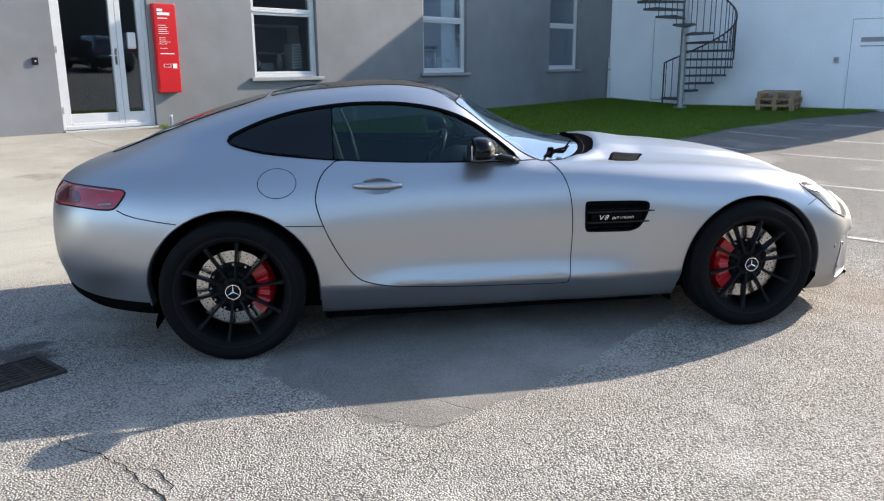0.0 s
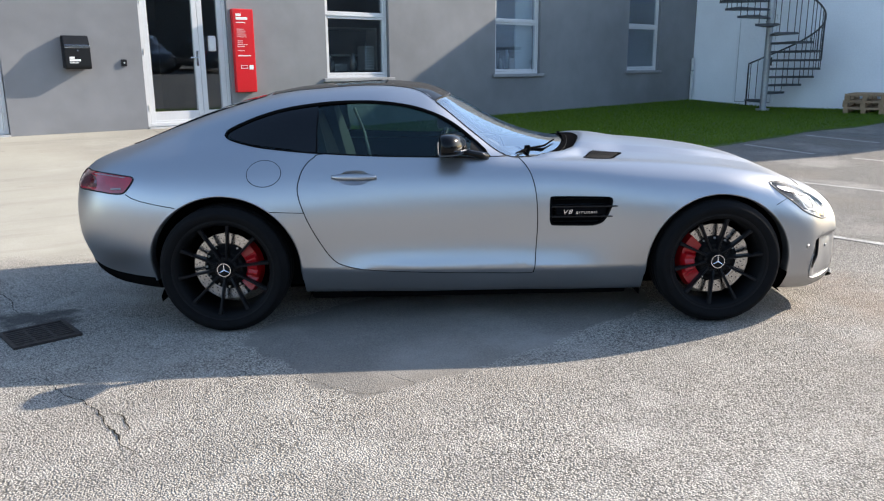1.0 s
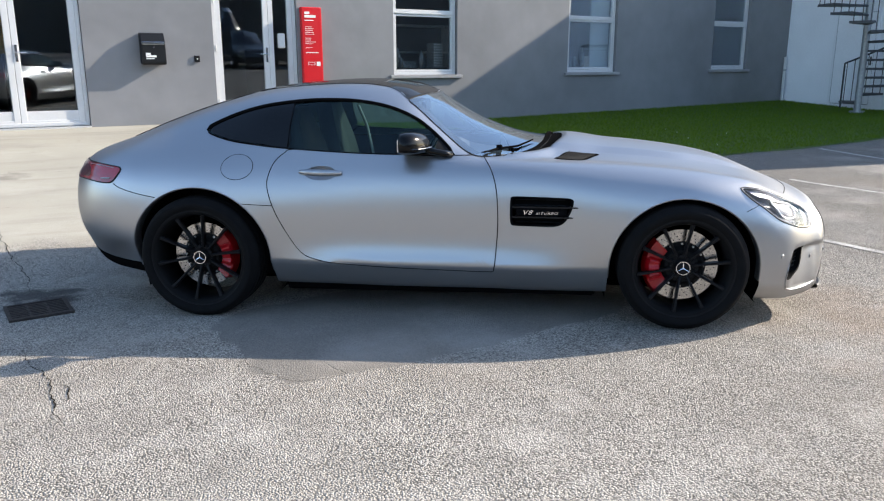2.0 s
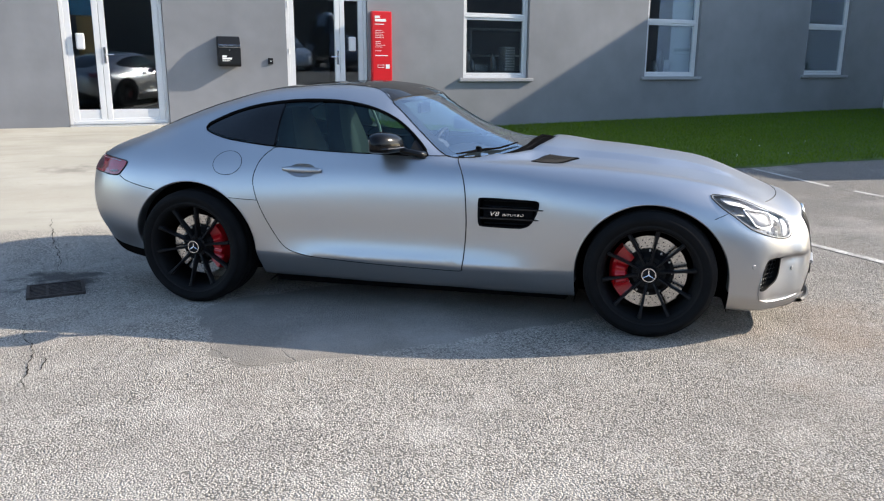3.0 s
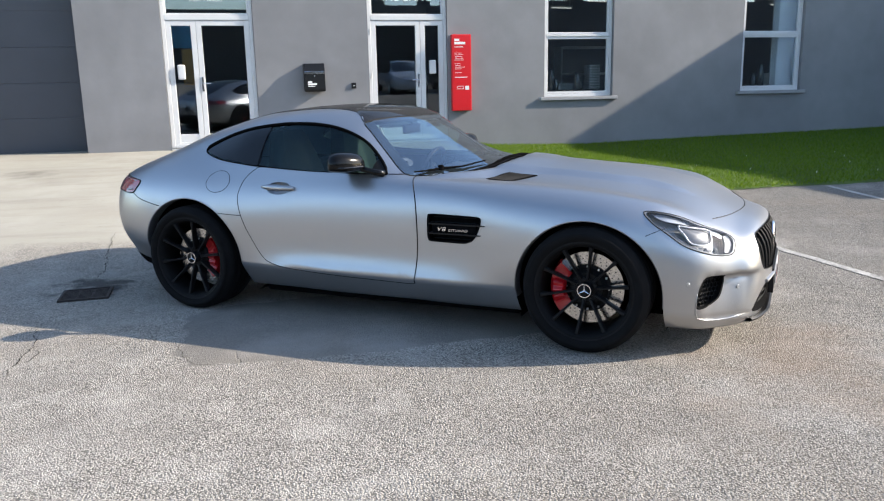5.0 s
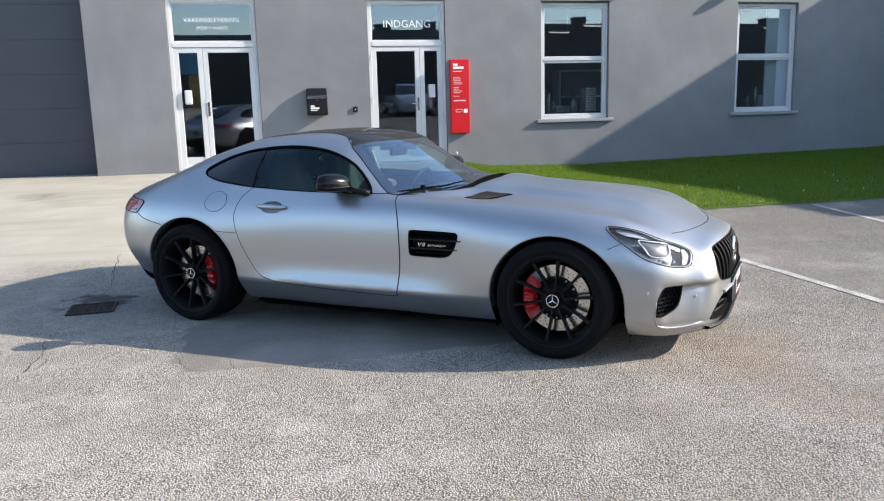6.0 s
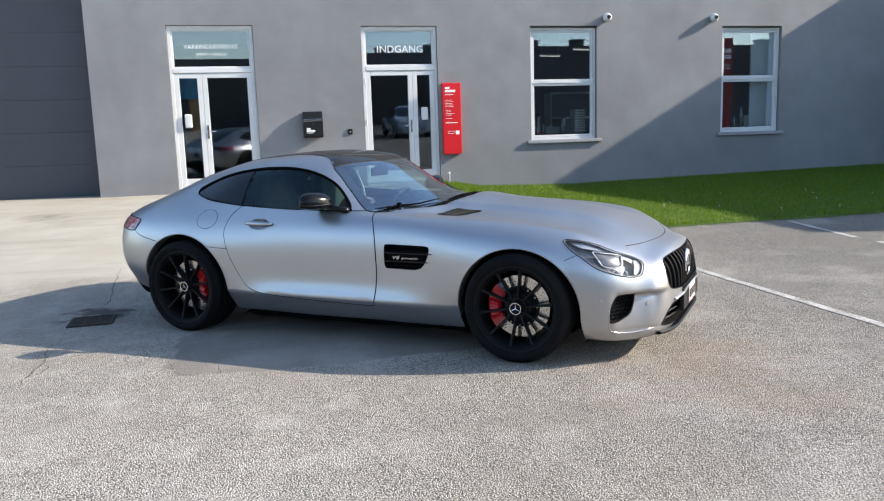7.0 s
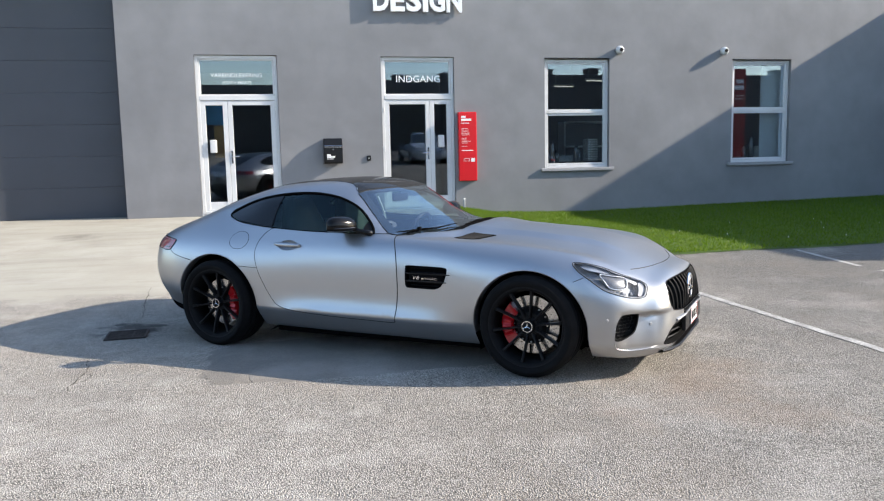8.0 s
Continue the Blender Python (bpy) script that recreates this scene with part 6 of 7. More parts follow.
for _k, _l in enumerate(LAMPS):
    def _put(name, bm, material, label="", smooth=True):
        return part(name, mirror_x(bm) if _k else bm, material, _l, label, smooth)

    _ring = HEAD_PUT.loop([(3.081, -0.825, 0.672), (3.135, -0.782, 0.661), (3.209, -0.71, 0.639), (3.226, -0.728, 0.612), (3.231, -0.749, 0.587), (3.204, -0.793, 0.577), (3.148, -0.837, 0.592), (3.114, -0.836, 0.631)], 60)
    _put("projector_lens", sheet(_ring, HEAD_PUT, -0.024, 6, 0.004, 0.96, bowl=-0.010), M_LENS, "smoky projector lens")
    _put("light_guide", tube([HEAD_PUT(*p, -0.014) for p in _ring], 0.0045, 8, True), M_REFLECT, "bright guide round the lens")
    _band = HEAD_PUT.loop([(2.965, -0.846, 0.727), (3.00, -0.812, 0.724), (3.08, -0.768, 0.698), (3.17, -0.718, 0.654), (3.255, -0.648, 0.613), (3.262, -0.672, 0.592), (3.19, -0.722, 0.646), (3.08, -0.80, 0.680), (3.01, -0.842, 0.700)], 70)
    _put("reflector", sheet(_band, HEAD_PUT, -0.018, 4, 0.012), M_REFLECT, "bright upper reflector band")
    _end = HEAD_PUT.loop([(3.296, -0.628, 0.598), (3.314, -0.645, 0.56), (3.306, -0.682, 0.528), (3.284, -0.70, 0.528), (3.280, -0.668, 0.565), (3.272, -0.648, 0.598)], 50)
    _put("light_guide", sheet(_end, HEAD_PUT, -0.012, 4, 0.014), M_LED, "white daylight block")
    _low = HEAD_PUT.loop([(3.045, -0.866, 0.640), (3.10, -0.852, 0.612), (3.15, -0.842, 0.578), (3.235, -0.768, 0.560), (3.235, -0.780, 0.541), (3.17, -0.826, 0.553), (3.10, -0.866, 0.590)], 60)
    _put("reflector", sheet(_low, HEAD_PUT, -0.030, 4, 0.006), M_LENS, "smoked lower reflector")
    for _p in ((3.16, -0.815, 0.552), (3.205, -0.78, 0.545), (3.25, -0.74, 0.54)):
        _c3 = HEAD_PUT(*HEAD_PUT.flat(_p), -0.022)
        bm_ = add_lathe(bmesh.new(), [(0.001, 0.004), (0.012, 0.006), (0.016, 0.0)], "y", 14, Matrix.Translation(_c3) @ Vector((0.62, -0.75, 0.1)).to_track_quat("Y", "Z").to_matrix().to_4x4())
        _put("indicator_lens", bm_, M_LENS)
    _cover = _put("lamp_cover", sheet(grow(HEADLAMP, -0.004), HEAD_PUT, 0.004, 8, 0.004), M_LAMP, "clear lamp cover")
    _cover.visible_shadow = False
    _put("lamp_gap", tube([HEAD_PUT(*p, 0.001) for p in HEADLAMP], 0.003, 5, True), M_TRIM)


# side intakes in the bumper, with a honeycomb mesh
def honeycomb(loop, put, depth, cell=0.028, r=0.0028):
    bm = bmesh.new()
    lo, hi = loop.min(0), loop.max(0)
    inner = grow(loop, -0.008)
    for i in range(-1, int((hi[0] - lo[0]) / (cell * 0.87)) + 2):
        for j in range(-1, int((hi[1] - lo[1]) / (cell * 1.5)) + 2):
            for dx, dy in ((0, 0), (cell * 0.435, cell * 0.75)):
                cx, cy = lo[0] + i * cell * 0.87 + dx, lo[1] + j * cell * 1.5 + dy
                if not inside(inner, cx, cy):
                    continue
                ring = [put(cx + cell * 0.5 * math.sin(k * math.pi / 3), cy + cell * 0.5 * math.cos(k * math.pi / 3), -depth) for k in range(6)]
                add_tube(bm, ring, r, 4, True)
    return bm


INTAKES = both_sides(lambda: recess(INTAKE, INTAKE_PUT, 0.07, 0.008), "bumper_intake", M_TRIM, CAR, "black intake with honeycomb mesh", False)
for _k, _v in enumerate(INTAKES):
    bm_ = honeycomb(INTAKE, INTAKE_PUT, 0.025)
    part("honeycomb_mesh", mirror_x(bm_) if _k else bm_, M_BLACK, _v)


def blade():
    """The rounded painted lip round the lower edge of a bumper pocket."""
    pts = [(3.176, -0.854, 0.345), (3.173, -0.854, 0.30), (3.169, -0.846, 0.245), (3.178, -0.832, 0.208), (3.217, -0.789, 0.191), (3.26, -0.748, 0.187), (3.301, -0.708, 0.187), (3.345, -0.668, 0.192), (3.39, -0.630, 0.200)]
    way = Vector((0.66, -0.75, 0.0))
    put = [INTAKE_PUT(*INTAKE_PUT.flat(q), 0.0) + 0.003 * way for q in pts]
    return tube(put, [0.001, 0.002, 0.003, 0.0035, 0.004, 0.004, 0.004, 0.003, 0.0015], 10)


both_sides(blade, "bumper_blade", M_PAINT, CAR, "", True)

# radiator grille with upright bars and a round emblem
GRILLE_OB = part("radiator_grille", recess(GRILLE, on_nose, 0.075, 0.010), M_DARK, CAR, "black grille with upright bars")
for _i in range(15):
    _y = -0.455 + 0.065 * _i
    _zs = [p[1] for p in GRILLE if abs(p[0] - _y) < 0.03]
    _lo, _hi = min(_zs) + 0.006, max(_zs) - 0.006
    bm_ = bmesh.new()
    rows = []
    for _z in np.linspace(_lo, _hi, 7):
        q = on_nose(_y, _z, -0.012)
        rows.append([bm_.verts.new((q.x + a, _y + b, _z)) for a, b in ((0.006, 0.0), (0.0, 0.0055), (-0.035, 0.004), (-0.035, -0.004), (0.0, -0.0055))])
    for a, b in zip(rows, rows[1:]):
        for j in range(5):
            bm_.faces.new((a[j], a[(j + 1) % 5], b[(j + 1) % 5], b[j]))
    bmesh.ops.recalc_face_normals(bm_, faces=bm_.faces[:])
    part("grille_bar", bm_, M_TRIM, GRILLE_OB)
_e = on_nose(0, 0.495, -0.014)
bm_ = bmesh.new()
add_lathe(bm_, [(0.072, -0.008), (0.075, 0.006), (0.084, 0.008), (0.089, -0.004), (0.084, -0.010)], "x", 48, Matrix.Translation(_e), True)
for _i in range(3):
    a = math.pi / 2 + 2 * math.pi * _i / 3
    add_tube(bm_, [_e, _e + Vector((0, 0.078 * math.cos(a), 0.078 * math.sin(a)))], [0.012, 0.004], 6)
part("emblem", bm_, M_CHROME, GRILLE_OB, "round chrome emblem", True)
part("grille_surround", tube([on_nose(*p, 0.001) for p in GRILLE], 0.003, 6, True), M_BLACK, GRILLE_OB)

MOUTH_OB = part("lower_intake", recess(MOUTH, on_nose, 0.08, 0.010), M_TRIM, CAR, "black lower bumper intake")
for _z in (0.225, 0.262, 0.30):
    part("intake_bar", tube([on_nose(y, _z, -0.03) for y in np.linspace(-0.5, 0.5, 15)], 0.006, 6), M_BLACK, MOUTH_OB)
part("bumper_strip", tube([on_nose(y, 0.357 - 0.10 * abs(y) ** 2, 0.006) for y in np.linspace(-0.45, 0.45, 25)], 0.010, 8), M_PAINT, MOUTH_OB)
bm_ = bmesh.new()
rows = []
for _y in np.linspace(-0.60, 0.60, 33):
    q = on_nose(_y, 0.195, 0.0)
    rows.append([bm_.verts.new((q.x + a, _y, z)) for a, z in ((-0.05, 0.165), (0.012, 0.17), (0.022, 0.162), (0.012, 0.150), (-0.06, 0.145))])
for a, b in zip(rows, rows[1:]):
    for j in range(5):
        bm_.faces.new((a[j], a[(j + 1) % 5], b[(j + 1) % 5], b[j]))
bmesh.ops.recalc_face_normals(bm_, faces=bm_.faces[:])
part("front_splitter", bm_, M_BLACK, CAR, "black front splitter lip")
_px = on_nose(0, 0.30, 0.0).x + 0.012
PLATE = part("number_plate", box((_px, -0.125, 0.245), (_px + 0.006, 0.125, 0.360), 0.002), M_WHITE, CAR, "white number plate with plain bars")
part("plate_holder", box((_px - 0.03, -0.30, 0.235), (_px - 0.001, 0.30, 0.368), 0.004), M_BLACK, PLATE)
part("plate_border", frame_bm(-0.122, 0.122, 0.248, 0.357, 0.004, 0, 0.002, 0.0), M_RED, PLATE, m=pose(_px + 0.0065, 0, 0, 0, 0, 90))
for _a, _b in ((-0.10, -0.03), (-0.01, 0.04), (0.06, 0.10)):
    part("plate_bar", box((_px + 0.0062, _a, 0.275), (_px + 0.0075, _b, 0.330)), M_TRIM, PLATE)
for _s in (1, -1):
    for _p in ((3.134, -0.88, 0.392), (3.375, -0.675, 0.345)):
        q = INTAKE_PUT(*INTAKE_PUT.flat(_p), 0.0)
        n = Vector((0.5, -0.86, 0)).normalized() if _p[0] < 3.2 else Vector((0.75, -0.66, 0)).normalized()
        bm_ = add_lathe(bmesh.new(), [(0.001, 0.003), (0.009, 0.003), (0.010, 0.002), (0.0105, -0.003)], "y", 16, Matrix.Translation(q) @ n.to_track_quat("Y", "Z").to_matrix().to_4x4())
        part("parking_sensor", mirror_x(bm_) if _s < 0 else bm_, M_PAINT, CAR)

# shut lines
part("bonnet_gap", tube([on_top(x, y, 0.0005) for x, y in ((3.205, -0.56), (3.24, -0.457), (3.27, -0.36), (3.295, -0.26), (3.315, -0.13), (3.322, 0), (3.315, 0.13), (3.295, 0.26), (3.27, 0.36), (3.24, 0.457), (3.205, 0.56))], 0.003, 5), M_TRIM, CAR, "dark bonnet shut line")
both_sides(lambda: tube([on_side(x, z, -1, 0.0004) for x, z in ((2.93, 0.632), (2.975, 0.651), (3.02, 0.67))], 0.002, 5), "bumper_gap", M_TRIM, CAR)
both_sides(lambda: tube([on_side(x, z, -1, 0.0004) for x, z in ((-0.495, 0.752), (-0.46, 0.733), (-0.409, 0.717), (-0.321, 0.698), (-0.227, 0.682))], 0.0026, 5), "bumper_gap", M_TRIM, CAR)
both_sides(lambda: tube([on_side(x, z, -1, 0.0004) for x, z in ((0.263, 0.652), (0.353, 0.646), (0.443, 0.642))], 0.002, 5), "sill_gap", M_TRIM, CAR)
FLAPS = both_sides(lambda: sheet(FUEL_FLAP, side_put, 0.0012, 6, 0.004), "fuel_flap", M_PAINT, CAR)[:1]
part("flap_gap", tube([side_put(*p, 0.0004) for p in FUEL_FLAP], 0.0018, 5, True), M_TRIM, FLAPS[0], "dark shut line")

# tail lamps
M_DARKLAMP = mat("smoked_red_lamp", (0.10, 0.008, 0.015), 0.08, coat=1.0, grain=0.3, grain_scale=16)
TAILS = both_sides(lambda: sheet(TAILLAMP, TAIL_PUT, 0.004, 8, 0.012), "tail_lamp", M_REDLAMP, CAR, "dark red tail lamp")
for _k, _l in enumerate(TAILS):
    bm_ = tube([TAIL_PUT(*p, 0.002) for p in TAILLAMP], 0.004, 6, True)
    part("lamp_gap", mirror_x(bm_) if _k else bm_, M_TRIM, _l)

    _zone = TAIL_PUT.loop([(-0.79, -0.64, 0.838), (-0.72, -0.715, 0.84), (-0.665, -0.765, 0.82), (-0.655, -0.80, 0.785), (-0.70, -0.79, 0.778), (-0.785, -0.715, 0.783), (-0.81, -0.66, 0.805)], 40)
    bm_ = sheet(_zone, TAIL_PUT, 0.006, 4, 0.003)
    part("lamp_chamber", mirror_x(bm_) if _k else bm_, M_DARKLAMP, _l, "smoked dark red chamber")
    bm_ = tube([TAIL_PUT(*TAIL_PUT.flat(p), 0.006) for p in ((-0.575, -0.86, 0.776), (-0.545, -0.87, 0.777), (-0.515, -0.878, 0.779))], 0.0045, 6)
    part("reverse_light", mirror_x(bm_) if _k else bm_, M_LED, _l, "small clear reverse light")
    bm_ = tube([TAIL_PUT(*TAIL_PUT.flat(p), 0.006) for p in ((-0.70, -0.735, 0.845), (-0.60, -0.80, 0.842), (-0.50, -0.85, 0.834))], 0.002, 5)
    part("light_guide", mirror_x(bm_) if _k else bm_, M_LED, _l, "thin pale light guide")

# bonnet louvres and cowl
M_SLAT = mat("satin_outlet_slat", (0.028, 0.028, 0.029), 0.85, 0.0, spec=0.05, grain=0.1)
LOUVRE = smooth_loop([(1.965, -0.60), (1.99, -0.53), (2.035, -0.45), (2.10, -0.435), (2.215, -0.42), (2.18, -0.49), (2.12, -0.585), (2.05, -0.60)], 60)
LOUVRES = both_sides(lambda: sheet(LOUVRE, on_top, 0.002, 4, 0.006), "bonnet_louvre", M_DARK, CAR, "black bonnet outlet with slats")
for _k, _l in enumerate(LOUVRES):
    for _i in range(11):
        t = (_i + 0.5) / 11
        a, b = Vector((1.975 + 0.135 * t, -0.598, 0)), Vector((2.045 + 0.155 * t, -0.437, 0))
        bm_ = tube([on_top(a.x, a.y, 0.004), on_top((a.x + b.x) / 2, (a.y + b.y) / 2, 0.005), on_top(b.x, b.y, 0.004)], 0.0026, 5)
        part("slat", mirror_x(bm_) if _k else bm_, M_SLAT, _l)
    for _i in range(3):
        t = (_i + 0.8) / 3.6
        bm_ = tube([on_top(1.978 + 0.065 * t + 0.138 * u, -0.598 + 0.16 * t, 0.0035) for u in (0.03, 0.35, 0.65, 0.97)], 0.0018, 5)
        part("crossbar", mirror_x(bm_) if _k else bm_, M_SLAT, _l)
BASE = [(1.545, 0.757), (1.665, 0.683), (1.772, 0.555), (1.868, 0.35), (1.91, 0.15), (1.92, 0.0)]
EDGE = [(1.550, 0.760), (1.687, 0.694), (1.822, 0.580), (1.950, 0.37), (2.01, 0.15), (2.02, 0.0)]
bm_ = bmesh.new()
rows = []
for s_ in (-1, 1):
    at = np.linspace(0, len(BASE) - 1, 31)
    ease_ = lambda row: list(zip(*[pchip(range(len(row)), [q[k] for q in row], at) for k in (0, 1)]))
    seq = list(zip(ease_(BASE), ease_(EDGE)))
    seq = seq if s_ < 0 else seq[::-1][1:]
    for (bx, by), (ex, ey) in seq:
        rows.append([bm_.verts.new(on_top(bx + (ex - bx) * t, s_ * (by + (ey - by) * t), 0.004 - 0.0015 * t)) for t in (0, 0.33, 0.66, 1)])
for a, b in zip(rows, rows[1:]):
    for j in range(3):
        bm_.faces.new((a[j], a[j + 1], b[j + 1], b[j]))
bmesh.ops.recalc_face_normals(bm_, faces=bm_.faces[:])
part("cowl_panel", bm_, M_DARK, CAR, "black cowl at the foot of the windscreen", True)
for _pts in (((1.655, -0.55), (1.60, -0.66), (1.57, -0.73)), ((1.655, -0.55), (1.76, -0.46), (1.84, -0.30))):
    part("wiper_arm", tube([on_top(x, y, 0.012 + 0.003 * i) for i, (x, y) in enumerate(_pts)], [0.008, 0.006, 0.004], 6), M_DARK, CAR, "black wiper")
part("wiper_arm", tube([on_top(x, y, 0.012) for x, y in ((1.96, 0.30), (1.93, 0.12), (1.92, -0.10), (1.90, -0.28))], [0.009, 0.008, 0.006, 0.004], 6), M_DARK, CAR, "black wiper")
part("wiper_pivot", lathe([(0.001, 0.03), (0.016, 0.028), (0.02, 0.0)], "z", 14), M_DARK, CAR, m=Matrix.Translation(on_top(1.655, -0.55, 0.004)))


# dark block added under the floor to deepen the shade below the car
part("underbody_shade_block", box((0.42, -0.71, 0.104), (2.20, 0.71, 0.160), 0.018), M_DARK, CAR)


# door handles
def handle():
    bm = bmesh.new()
    rows = []
    for t in np.linspace(0, 1, 15):
        x = 0.590 + 0.235 * t
        z = 0.822 - 0.006 * t
        k = max(0.12, math.sin(math.pi * t)) ** 0.35
        p = on_side(x, z, -1, 0.0)
        rows.append([bm.verts.new((x, p.y - d * k - 0.003, z + h * k)) for d, h in ((0.004, 0.018), (0.026, 0.017), (0.037, 0.006), (0.035, -0.014), (0.012, -0.022))])
    for a, b in zip(rows, rows[1:]):
        for j in range(5):
            bm.faces.new((a[j], a[(j + 1) % 5], b[(j + 1) % 5], b[j]))
    bm.faces.new(rows[0])
    bm.faces.new(rows[-1][::-1])
    bmesh.ops.recalc_face_normals(bm, faces=bm.faces[:])
    return bm


for _k, _d in enumerate(DOORS):
    bm_ = handle()
    part("door_handle", mirror_x(bm_) if _k else bm_, M_PAINT, _d, "silver flush door handle", True)
    bm_ = sheet(grow(CUP, 0.0015), side_put, 0.0026, 9, 0.001, bowl=0.03)
    part("handle_cup", mirror_x(bm_) if _k else bm_, M_PAINT, _d, "", True)


# wing mirrors
def mirror_shell():
    """The casing: a straight back, a flat base, a domed top and a front that sweeps back to the outer end."""
    bm = bmesh.new()
    nu, nv = 22, 20
    rows = []
    for i in range(nu + 1):
        t = i / nu
        full = max(0.0, 1 - abs(2 * t - 1) ** 3.2) ** 0.5
        sweep = 1 - 0.62 * (1 - t) ** 1.6
        row = []
        for j in range(nv):
            a = 2 * math.pi * j / nv
            ca, sa = math.cos(a), math.sin(a)
            px = math.copysign(abs(ca) ** (0.75 if ca > 0 else 0.35), ca)
            pz = math.copysign(abs(sa) ** (0.85 if sa > 0 else 0.45), sa)
            x = 1.192 + (0.124 * sweep * px if ca > 0 else 0.042 * px) * (0.25 + 0.75 * full) * (full > 0)
            z = 0.958 + 0.006 * (1 - t) + (0.076 if sa > 0 else 0.040) * pz * full
            row.append(bm.verts.new((x, -1.036 + 0.242 * t, z)))
        rows.append(row)
    for a, b in zip(rows, rows[1:]):
        for j in range(nv):
            bm.faces.new((a[j], a[(j + 1) % nv], b[(j + 1) % nv], b[j]))
    bmesh.ops.remove_doubles(bm, verts=bm.verts[:], dist=1e-4)
    bmesh.ops.recalc_face_normals(bm, faces=bm.faces[:])
    return bm


MIRRORS = both_sides(mirror_shell, "wing_mirror", M_MIRRORCASE, CAR, "black wing mirror")
for _k, _m in enumerate(MIRRORS):
    bm_ = tube([(1.405, -0.800, 0.899), (1.37, -0.825, 0.912), (1.32, -0.84, 0.926), (1.26, -0.85, 0.942)], [0.026, 0.020, 0.017, 0.020], 10)
    part("mirror_arm", mirror_x(bm_) if _k else bm_, M_MIRRORCASE, _m, "", True)
    bm_ = box((1.1488, -0.985, 0.938), (1.156, -0.860, 1.000), 0.0005)
    part("mirror_glass", mirror_x(bm_) if _k else bm_, M_CHROME, _m, "mirror glass")
    bm_ = tube([(1.225, -1.018, 0.954), (1.262, -1.000, 0.954), (1.292, -0.950, 0.954), (1.314, -0.88, 0.954)], 0.004, 6)
    part("indicator_strip", mirror_x(bm_) if _k else bm_, M_GLOSS, _m, "slim smoked indicator strip")
    bm_ = sheet(smooth_loop([(1.33, 0.905), (1.425, 0.903), (1.38, 0.95), (1.335, 0.985)], 30), side_put, 0.003, 3, 0.003)
    part("mirror_foot", mirror_x(bm_) if _k else bm_, M_TRIM, _m)


# ---- cabin ----
for _name, _lo, _hi in (("cabin_floor", (-0.1, -0.74, 0.20), (1.75, 0.74, 0.26)), ("door_lining", (-0.1, -0.745, 0.261), (1.6, -0.70, 0.885)), ("door_lining", (-0.1, 0.70, 0.261), (1.6, 0.745, 0.885)),
                        ("rear_bulkhead", (-0.05, -0.699, 0.261), (0.16, 0.699, 0.86)), ("luggage_shelf", (-0.62, -0.55, 0.74), (-0.051, 0.55, 0.80)), ("front_bulkhead", (1.68, -0.72, 0.261), (1.75, 0.72, 0.80))):
    part(_name, box(_lo, _hi, 0.006), M_DARK, CAR)
part("headliner", sheet(grow(ROOF_LINE, 0.01), on_top, -0.025, 6, 0.004), M_DARK, CAR, "", True)
bm_ = bmesh.new()
rows = []
for _y in np.linspace(-0.70, 0.70, 15):
    hump = 0.025 * math.exp(-((_y - 0.37) / 0.16) ** 2)
    drop = 0.05 * (abs(_y) / 0.7) ** 3
    rows.append([bm_.verts.new((x, _y, z)) for x, z in ((1.22, 0.55), (1.20, 0.70 + hump), (1.24, 0.815 + hump), (1.34, 0.84 + hump), (1.52, 0.845 - drop), (1.68, 0.84 - drop))])
for a, b in zip(rows, rows[1:]):
    for j in range(5):
        bm_.faces.new((a[j], a[j + 1], b[j + 1], b[j]))
bmesh.ops.recalc_face_normals(bm_, faces=bm_.faces[:])
part("dashboard", bm_, M_LEATHER, CAR, "black leather dashboard", True)
part("centre_console", box((0.45, -0.12, 0.26), (1.24, 0.12, 0.58), 0.03), M_LEATHER, CAR)
_sw = pose(1.14, 0.37, 0.80, 0, -66, 0)
bm_ = bmesh.new()
add_tube(bm_, [(0.178 * math.cos(a), 0.178 * math.sin(a), 0) for a in np.linspace(0, 2 * math.pi, 40, endpoint=False)], 0.015, 8, True)
for _a in (0, 2.3, -2.3):
    add_box(bm_, (-0.02, -0.02, -0.012), (0.02, 0.02, 0.012))
    add_tube(bm_, [(0.05 * math.sin(_a), 0.05 * math.cos(_a), 0), (0.175 * math.sin(_a), 0.175 * math.cos(_a), 0)], 0.014, 6)
add_lathe(bm_, [(0.001, 0.02), (0.05, 0.018), (0.065, 0.0), (0.05, -0.02)], "z", 20)
part("steering_wheel", bm_, M_RIM, CAR, "dark steering wheel with bright trim", True, _sw)
part("steering_trim", tube([(0.178 * math.cos(a), 0.178 * math.sin(a), 0.013) for a in np.linspace(-0.9, 0.9, 16)], 0.006, 6), M_CHROME, CAR, m=_sw)


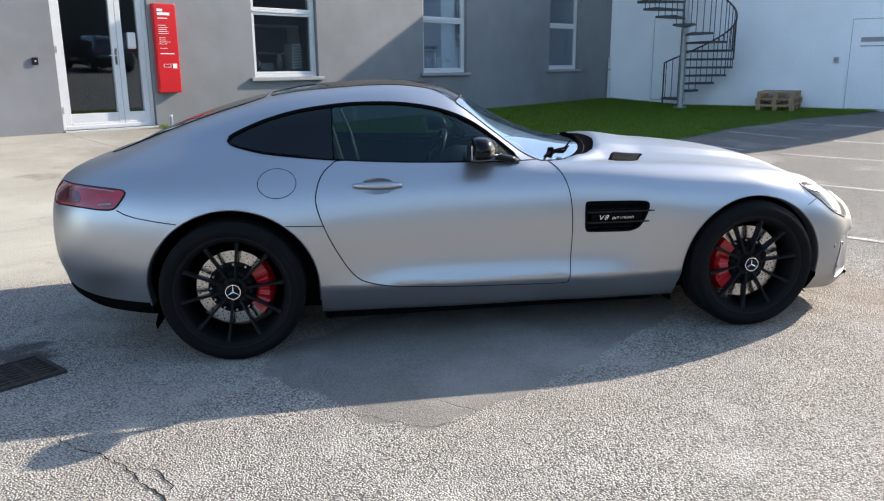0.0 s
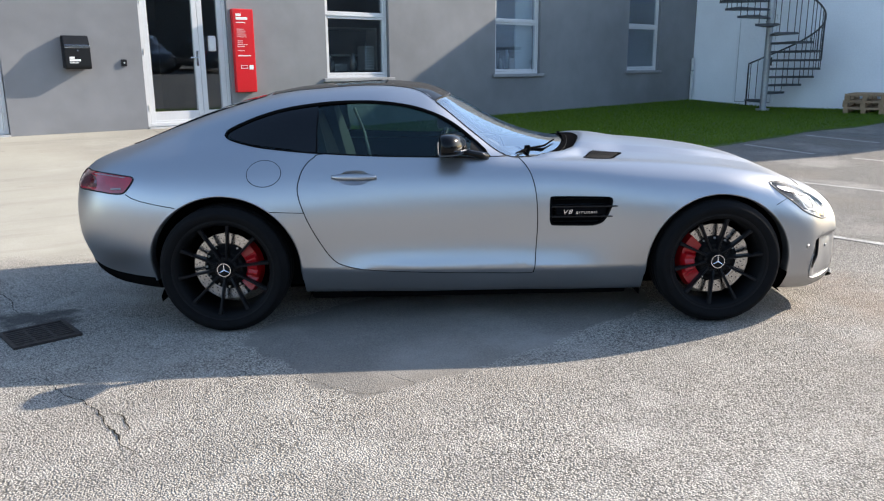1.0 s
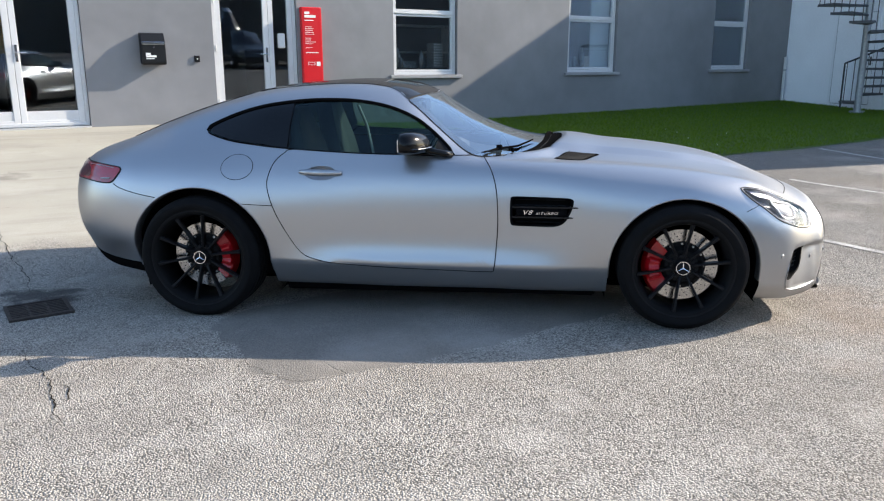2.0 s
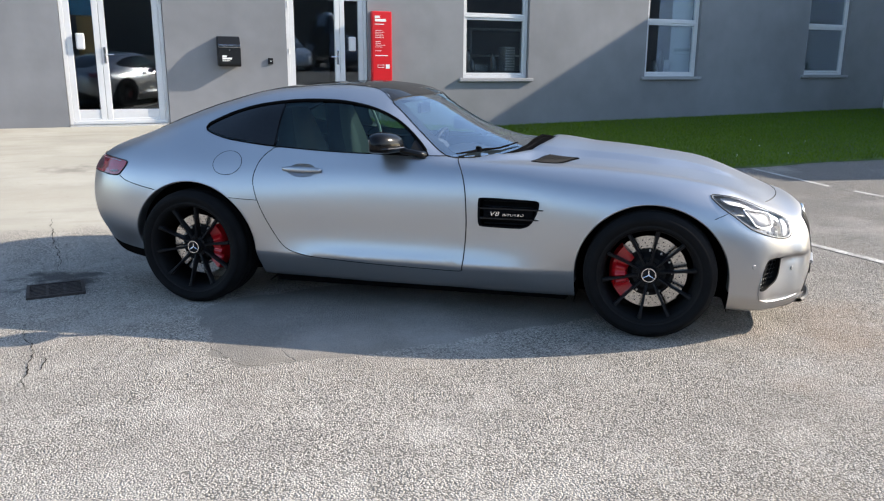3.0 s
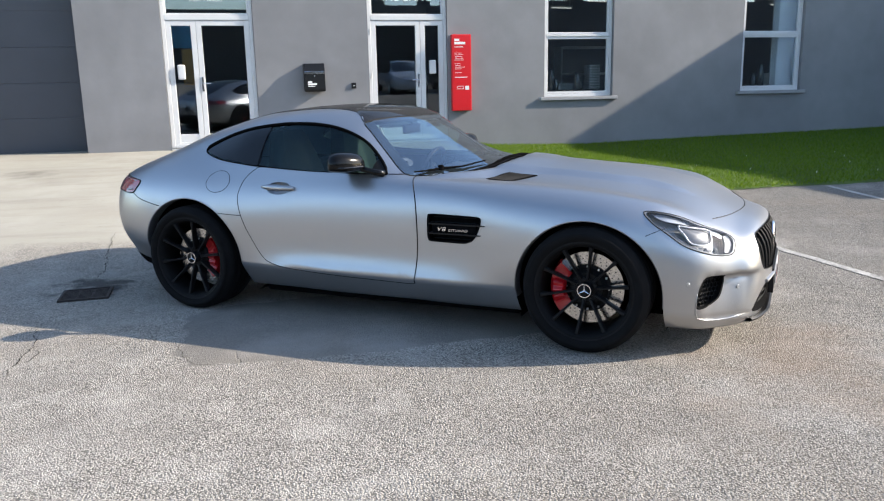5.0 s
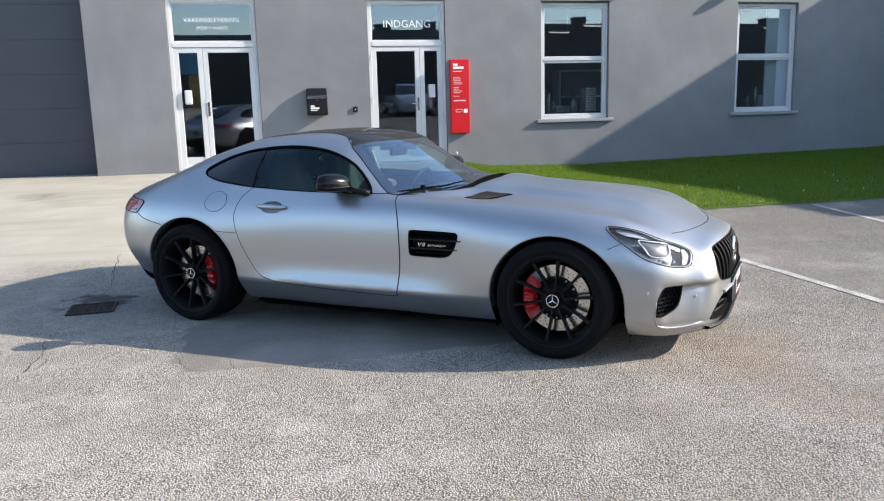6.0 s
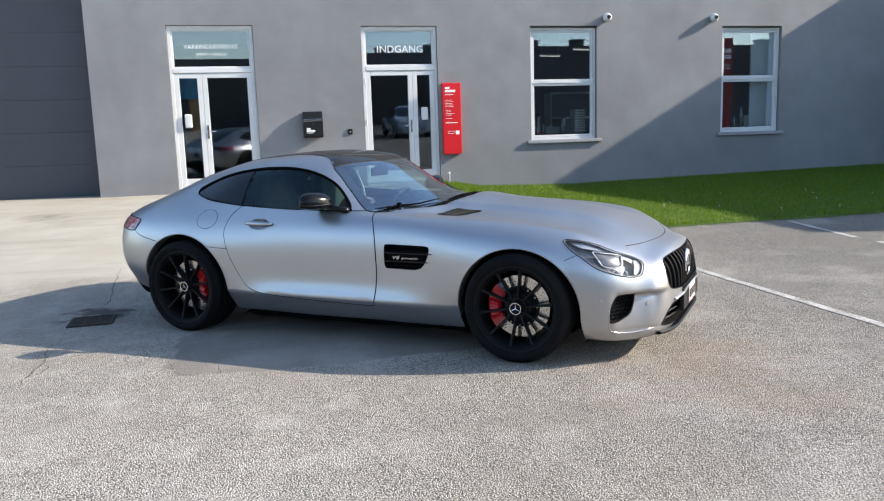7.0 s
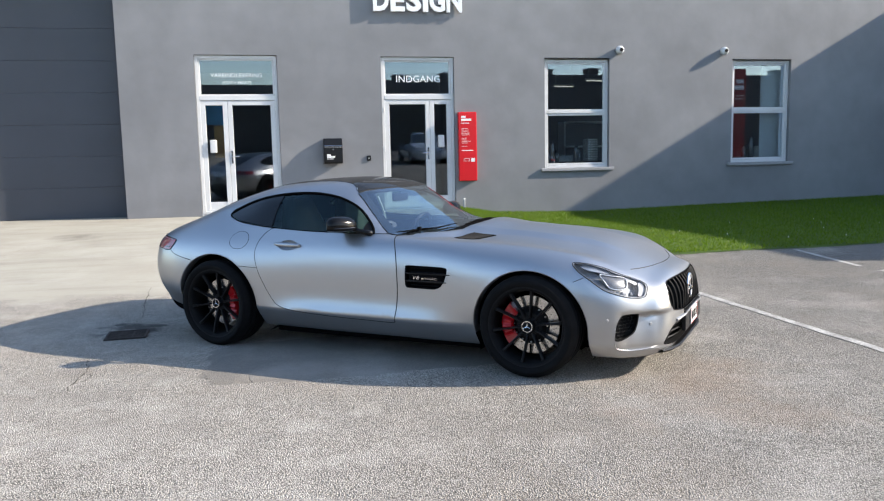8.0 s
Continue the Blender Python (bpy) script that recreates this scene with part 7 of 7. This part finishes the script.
def seat_part(v):
    s = part("seat", box((0.50, v - 0.24, 0.30), (1.04, v + 0.24, 0.47), 0.05), M_LEATHER, CAR, "black leather sports seat", True)
    bm = bmesh.new()
    rows = []
    for t in np.linspace(0, 1, 9):
        z = 0.44 + 0.70 * t
        x = 0.56 - 0.15 * t
        w = 0.24 - 0.02 * t - 0.10 * max(0, t - 0.66) / 0.34
        d = 0.10 - 0.04 * t
        rows.append([bm.verts.new(p) for p in ((x - 0.04, v - w, z), (x + d, v - w, z), (x + d * 0.45, v - w * 0.55, z), (x + d * 0.45, v + w * 0.55, z), (x + d, v + w, z), (x - 0.04, v + w, z))])
    for a, b in zip(rows, rows[1:]):
        for j in range(6):
            bm.faces.new((a[j], a[(j + 1) % 6], b[(j + 1) % 6], b[j]))
    bm.faces.new(rows[-1])
    bmesh.ops.recalc_face_normals(bm, faces=bm.faces[:])
    part("backrest", bm, M_LEATHER, s, "", True)


seat_part(-0.37)
seat_part(0.37)
part("seat_belt", tube([(0.56, 0.66, 1.10), (0.62, 0.66, 0.95), (0.66, 0.64, 0.78), (0.70, 0.60, 0.60)], 0.011, 6), mat("grey_webbing", (0.50, 0.52, 0.52), 0.8, grain=0.2, grain_scale=50), CAR, "pale grey seat belt")
part("rear_view_mirror", box((1.11, -0.12, 1.09), (1.135, 0.12, 1.155), 0.012), M_BLACK, CAR, "black rear-view mirror", m=pose(0.03, 0.06, 0))
part("mirror_stem", tube([(1.15, 0.06, 1.15), (1.17, 0.06, 1.205)], 0.01, 8), M_BLACK, CAR)
_q = on_top(1.455, -0.615, -0.012)
part("windscreen_sticker", lathe([(0.012, 0.0), (0.045, 0.0), (0.045, 0.001), (0.012, 0.001)], "z", 24, True), mat("faded_sticker", (0.11, 0.11, 0.115), 0.6, grain=0.9, grain_scale=60), CAR, "round grey sticker inside the windscreen", m=Matrix.Translation(_q) @ Vector((0.42, -0.30, 0.86)).to_track_quat("Z", "X").to_matrix().to_4x4())


# ---- parked cars across the yard, seen only as reflections in the panes ----
def parked_car(label, material, x, y, turn, tall):
    c = thing("parked_car", label, "car", pose(x, y, 0.0, 0, 0, turn), "cars parked across the yard")
    st = [-2.1, -2.0, -1.7, -1.2, -0.5, 0.3, 0.9, 1.3, 1.8, 2.05, 2.12]
    top = [0.75, 0.9, 1.05 + 0.25 * tall, 1.38 + 0.2 * tall, 1.45 + 0.2 * tall, 1.42 + 0.2 * tall, 1.2 + 0.1 * tall, 1.0, 0.88, 0.75, 0.6]
    wid = [0.7, 0.8, 0.86, 0.88, 0.88, 0.88, 0.88, 0.87, 0.83, 0.75, 0.6]
    bm = bmesh.new()
    rows = []
    for k in range(41):
        u = -2.1 + 4.22 * k / 40
        h, w = float(pchip(st, top, u)), float(pchip(st, wid, u))
        belt = min(h - 0.02, 0.92)
        g = max(0.0, (h - belt))
        sec = [(0.85 * w, 0.24), (w, 0.38), (w, 0.62), (0.96 * w, belt), (0.93 * w - 0.35 * g, belt + 0.55 * g), (0.80 * w - 0.30 * g, h - 0.02), (0.0, h)]
        rows.append([bm.verts.new((u, -a, b)) for a, b in sec] + [bm.verts.new((u, a, b)) for a, b in sec[-2::-1]])
    n = len(rows[0])
    for a, b in zip(rows, rows[1:]):
        for j in range(n):
            bm.faces.new((a[j], b[j], b[(j + 1) % n], a[(j + 1) % n]))
    bm.faces.new(rows[0])
    bm.faces.new(rows[-1][::-1])
    bmesh.ops.recalc_face_normals(bm, faces=bm.faces[:])
    bm.normal_update()
    for f in bm.faces:
        m = f.calc_center_median()
        if m.z > 0.96 and abs(m.y) > 0.40 and -1.45 < m.x < 1.0 and abs(f.normal.z) < 0.8:
            f.material_index = 1
        if m.z > 0.97 and abs(f.normal.x) > 0.35 and (m.x > 0.55 or m.x < -1.25):
            f.material_index = 1
    part("body", bm, [material, M_GLOSS], c, smooth=True)
    for u in (-1.3, 1.35):
        for s in (-1, 1):
            w = part("wheel", lathe([(0.19, -0.10), (0.30, -0.11), (0.325, -0.08), (0.325, 0.08), (0.30, 0.11), (0.19, 0.10)], "y", 32, True), M_RUBBER, c, m=pose(u, s * 0.78, 0.325))
            part("rim", lathe([(0.001, -0.07 * s), (0.05, -0.05 * s), (0.19, 0.09 * s)], "y", 24), M_STEEL, w)
    for s in (-1, 1):
        part("headlight", box((1.93, s * 0.66 - 0.14, 0.66), (2.04, s * 0.66 + 0.10, 0.78), 0.03), M_LED, c)
        part("tail_light", box((-2.03, s * 0.68 - 0.10, 0.80), (-1.93, s * 0.68 + 0.10, 0.95), 0.02), M_RED, c)
    part("number_plate", box((-2.12, -0.26, 0.55), (-2.09, 0.26, 0.66), 0.003), M_WHITE, c)


M_CARWHITE = mat("pale_blue_car_paint", (0.45, 0.50, 0.56), 0.25, 0.3, coat=0.8)
M_CARDARK = mat("dark_car_paint", (0.02, 0.022, 0.026), 0.25, 0.2, coat=0.8)
parked_car("pale blue hatchback parked across the yard", M_CARWHITE, 9.6, -11.5, 88, 0.2)
parked_car("dark estate car parked across the yard", M_CARDARK, 12.4, -11.8, 91, 1.0)
parked_car("dark hatchback parked across the yard", M_CARDARK, 15.2, -11.6, -89, 0.3)

parked_car("tall pale camper van parked across the yard", M_CARWHITE, 14.0, -19.5, 90, 6.5)
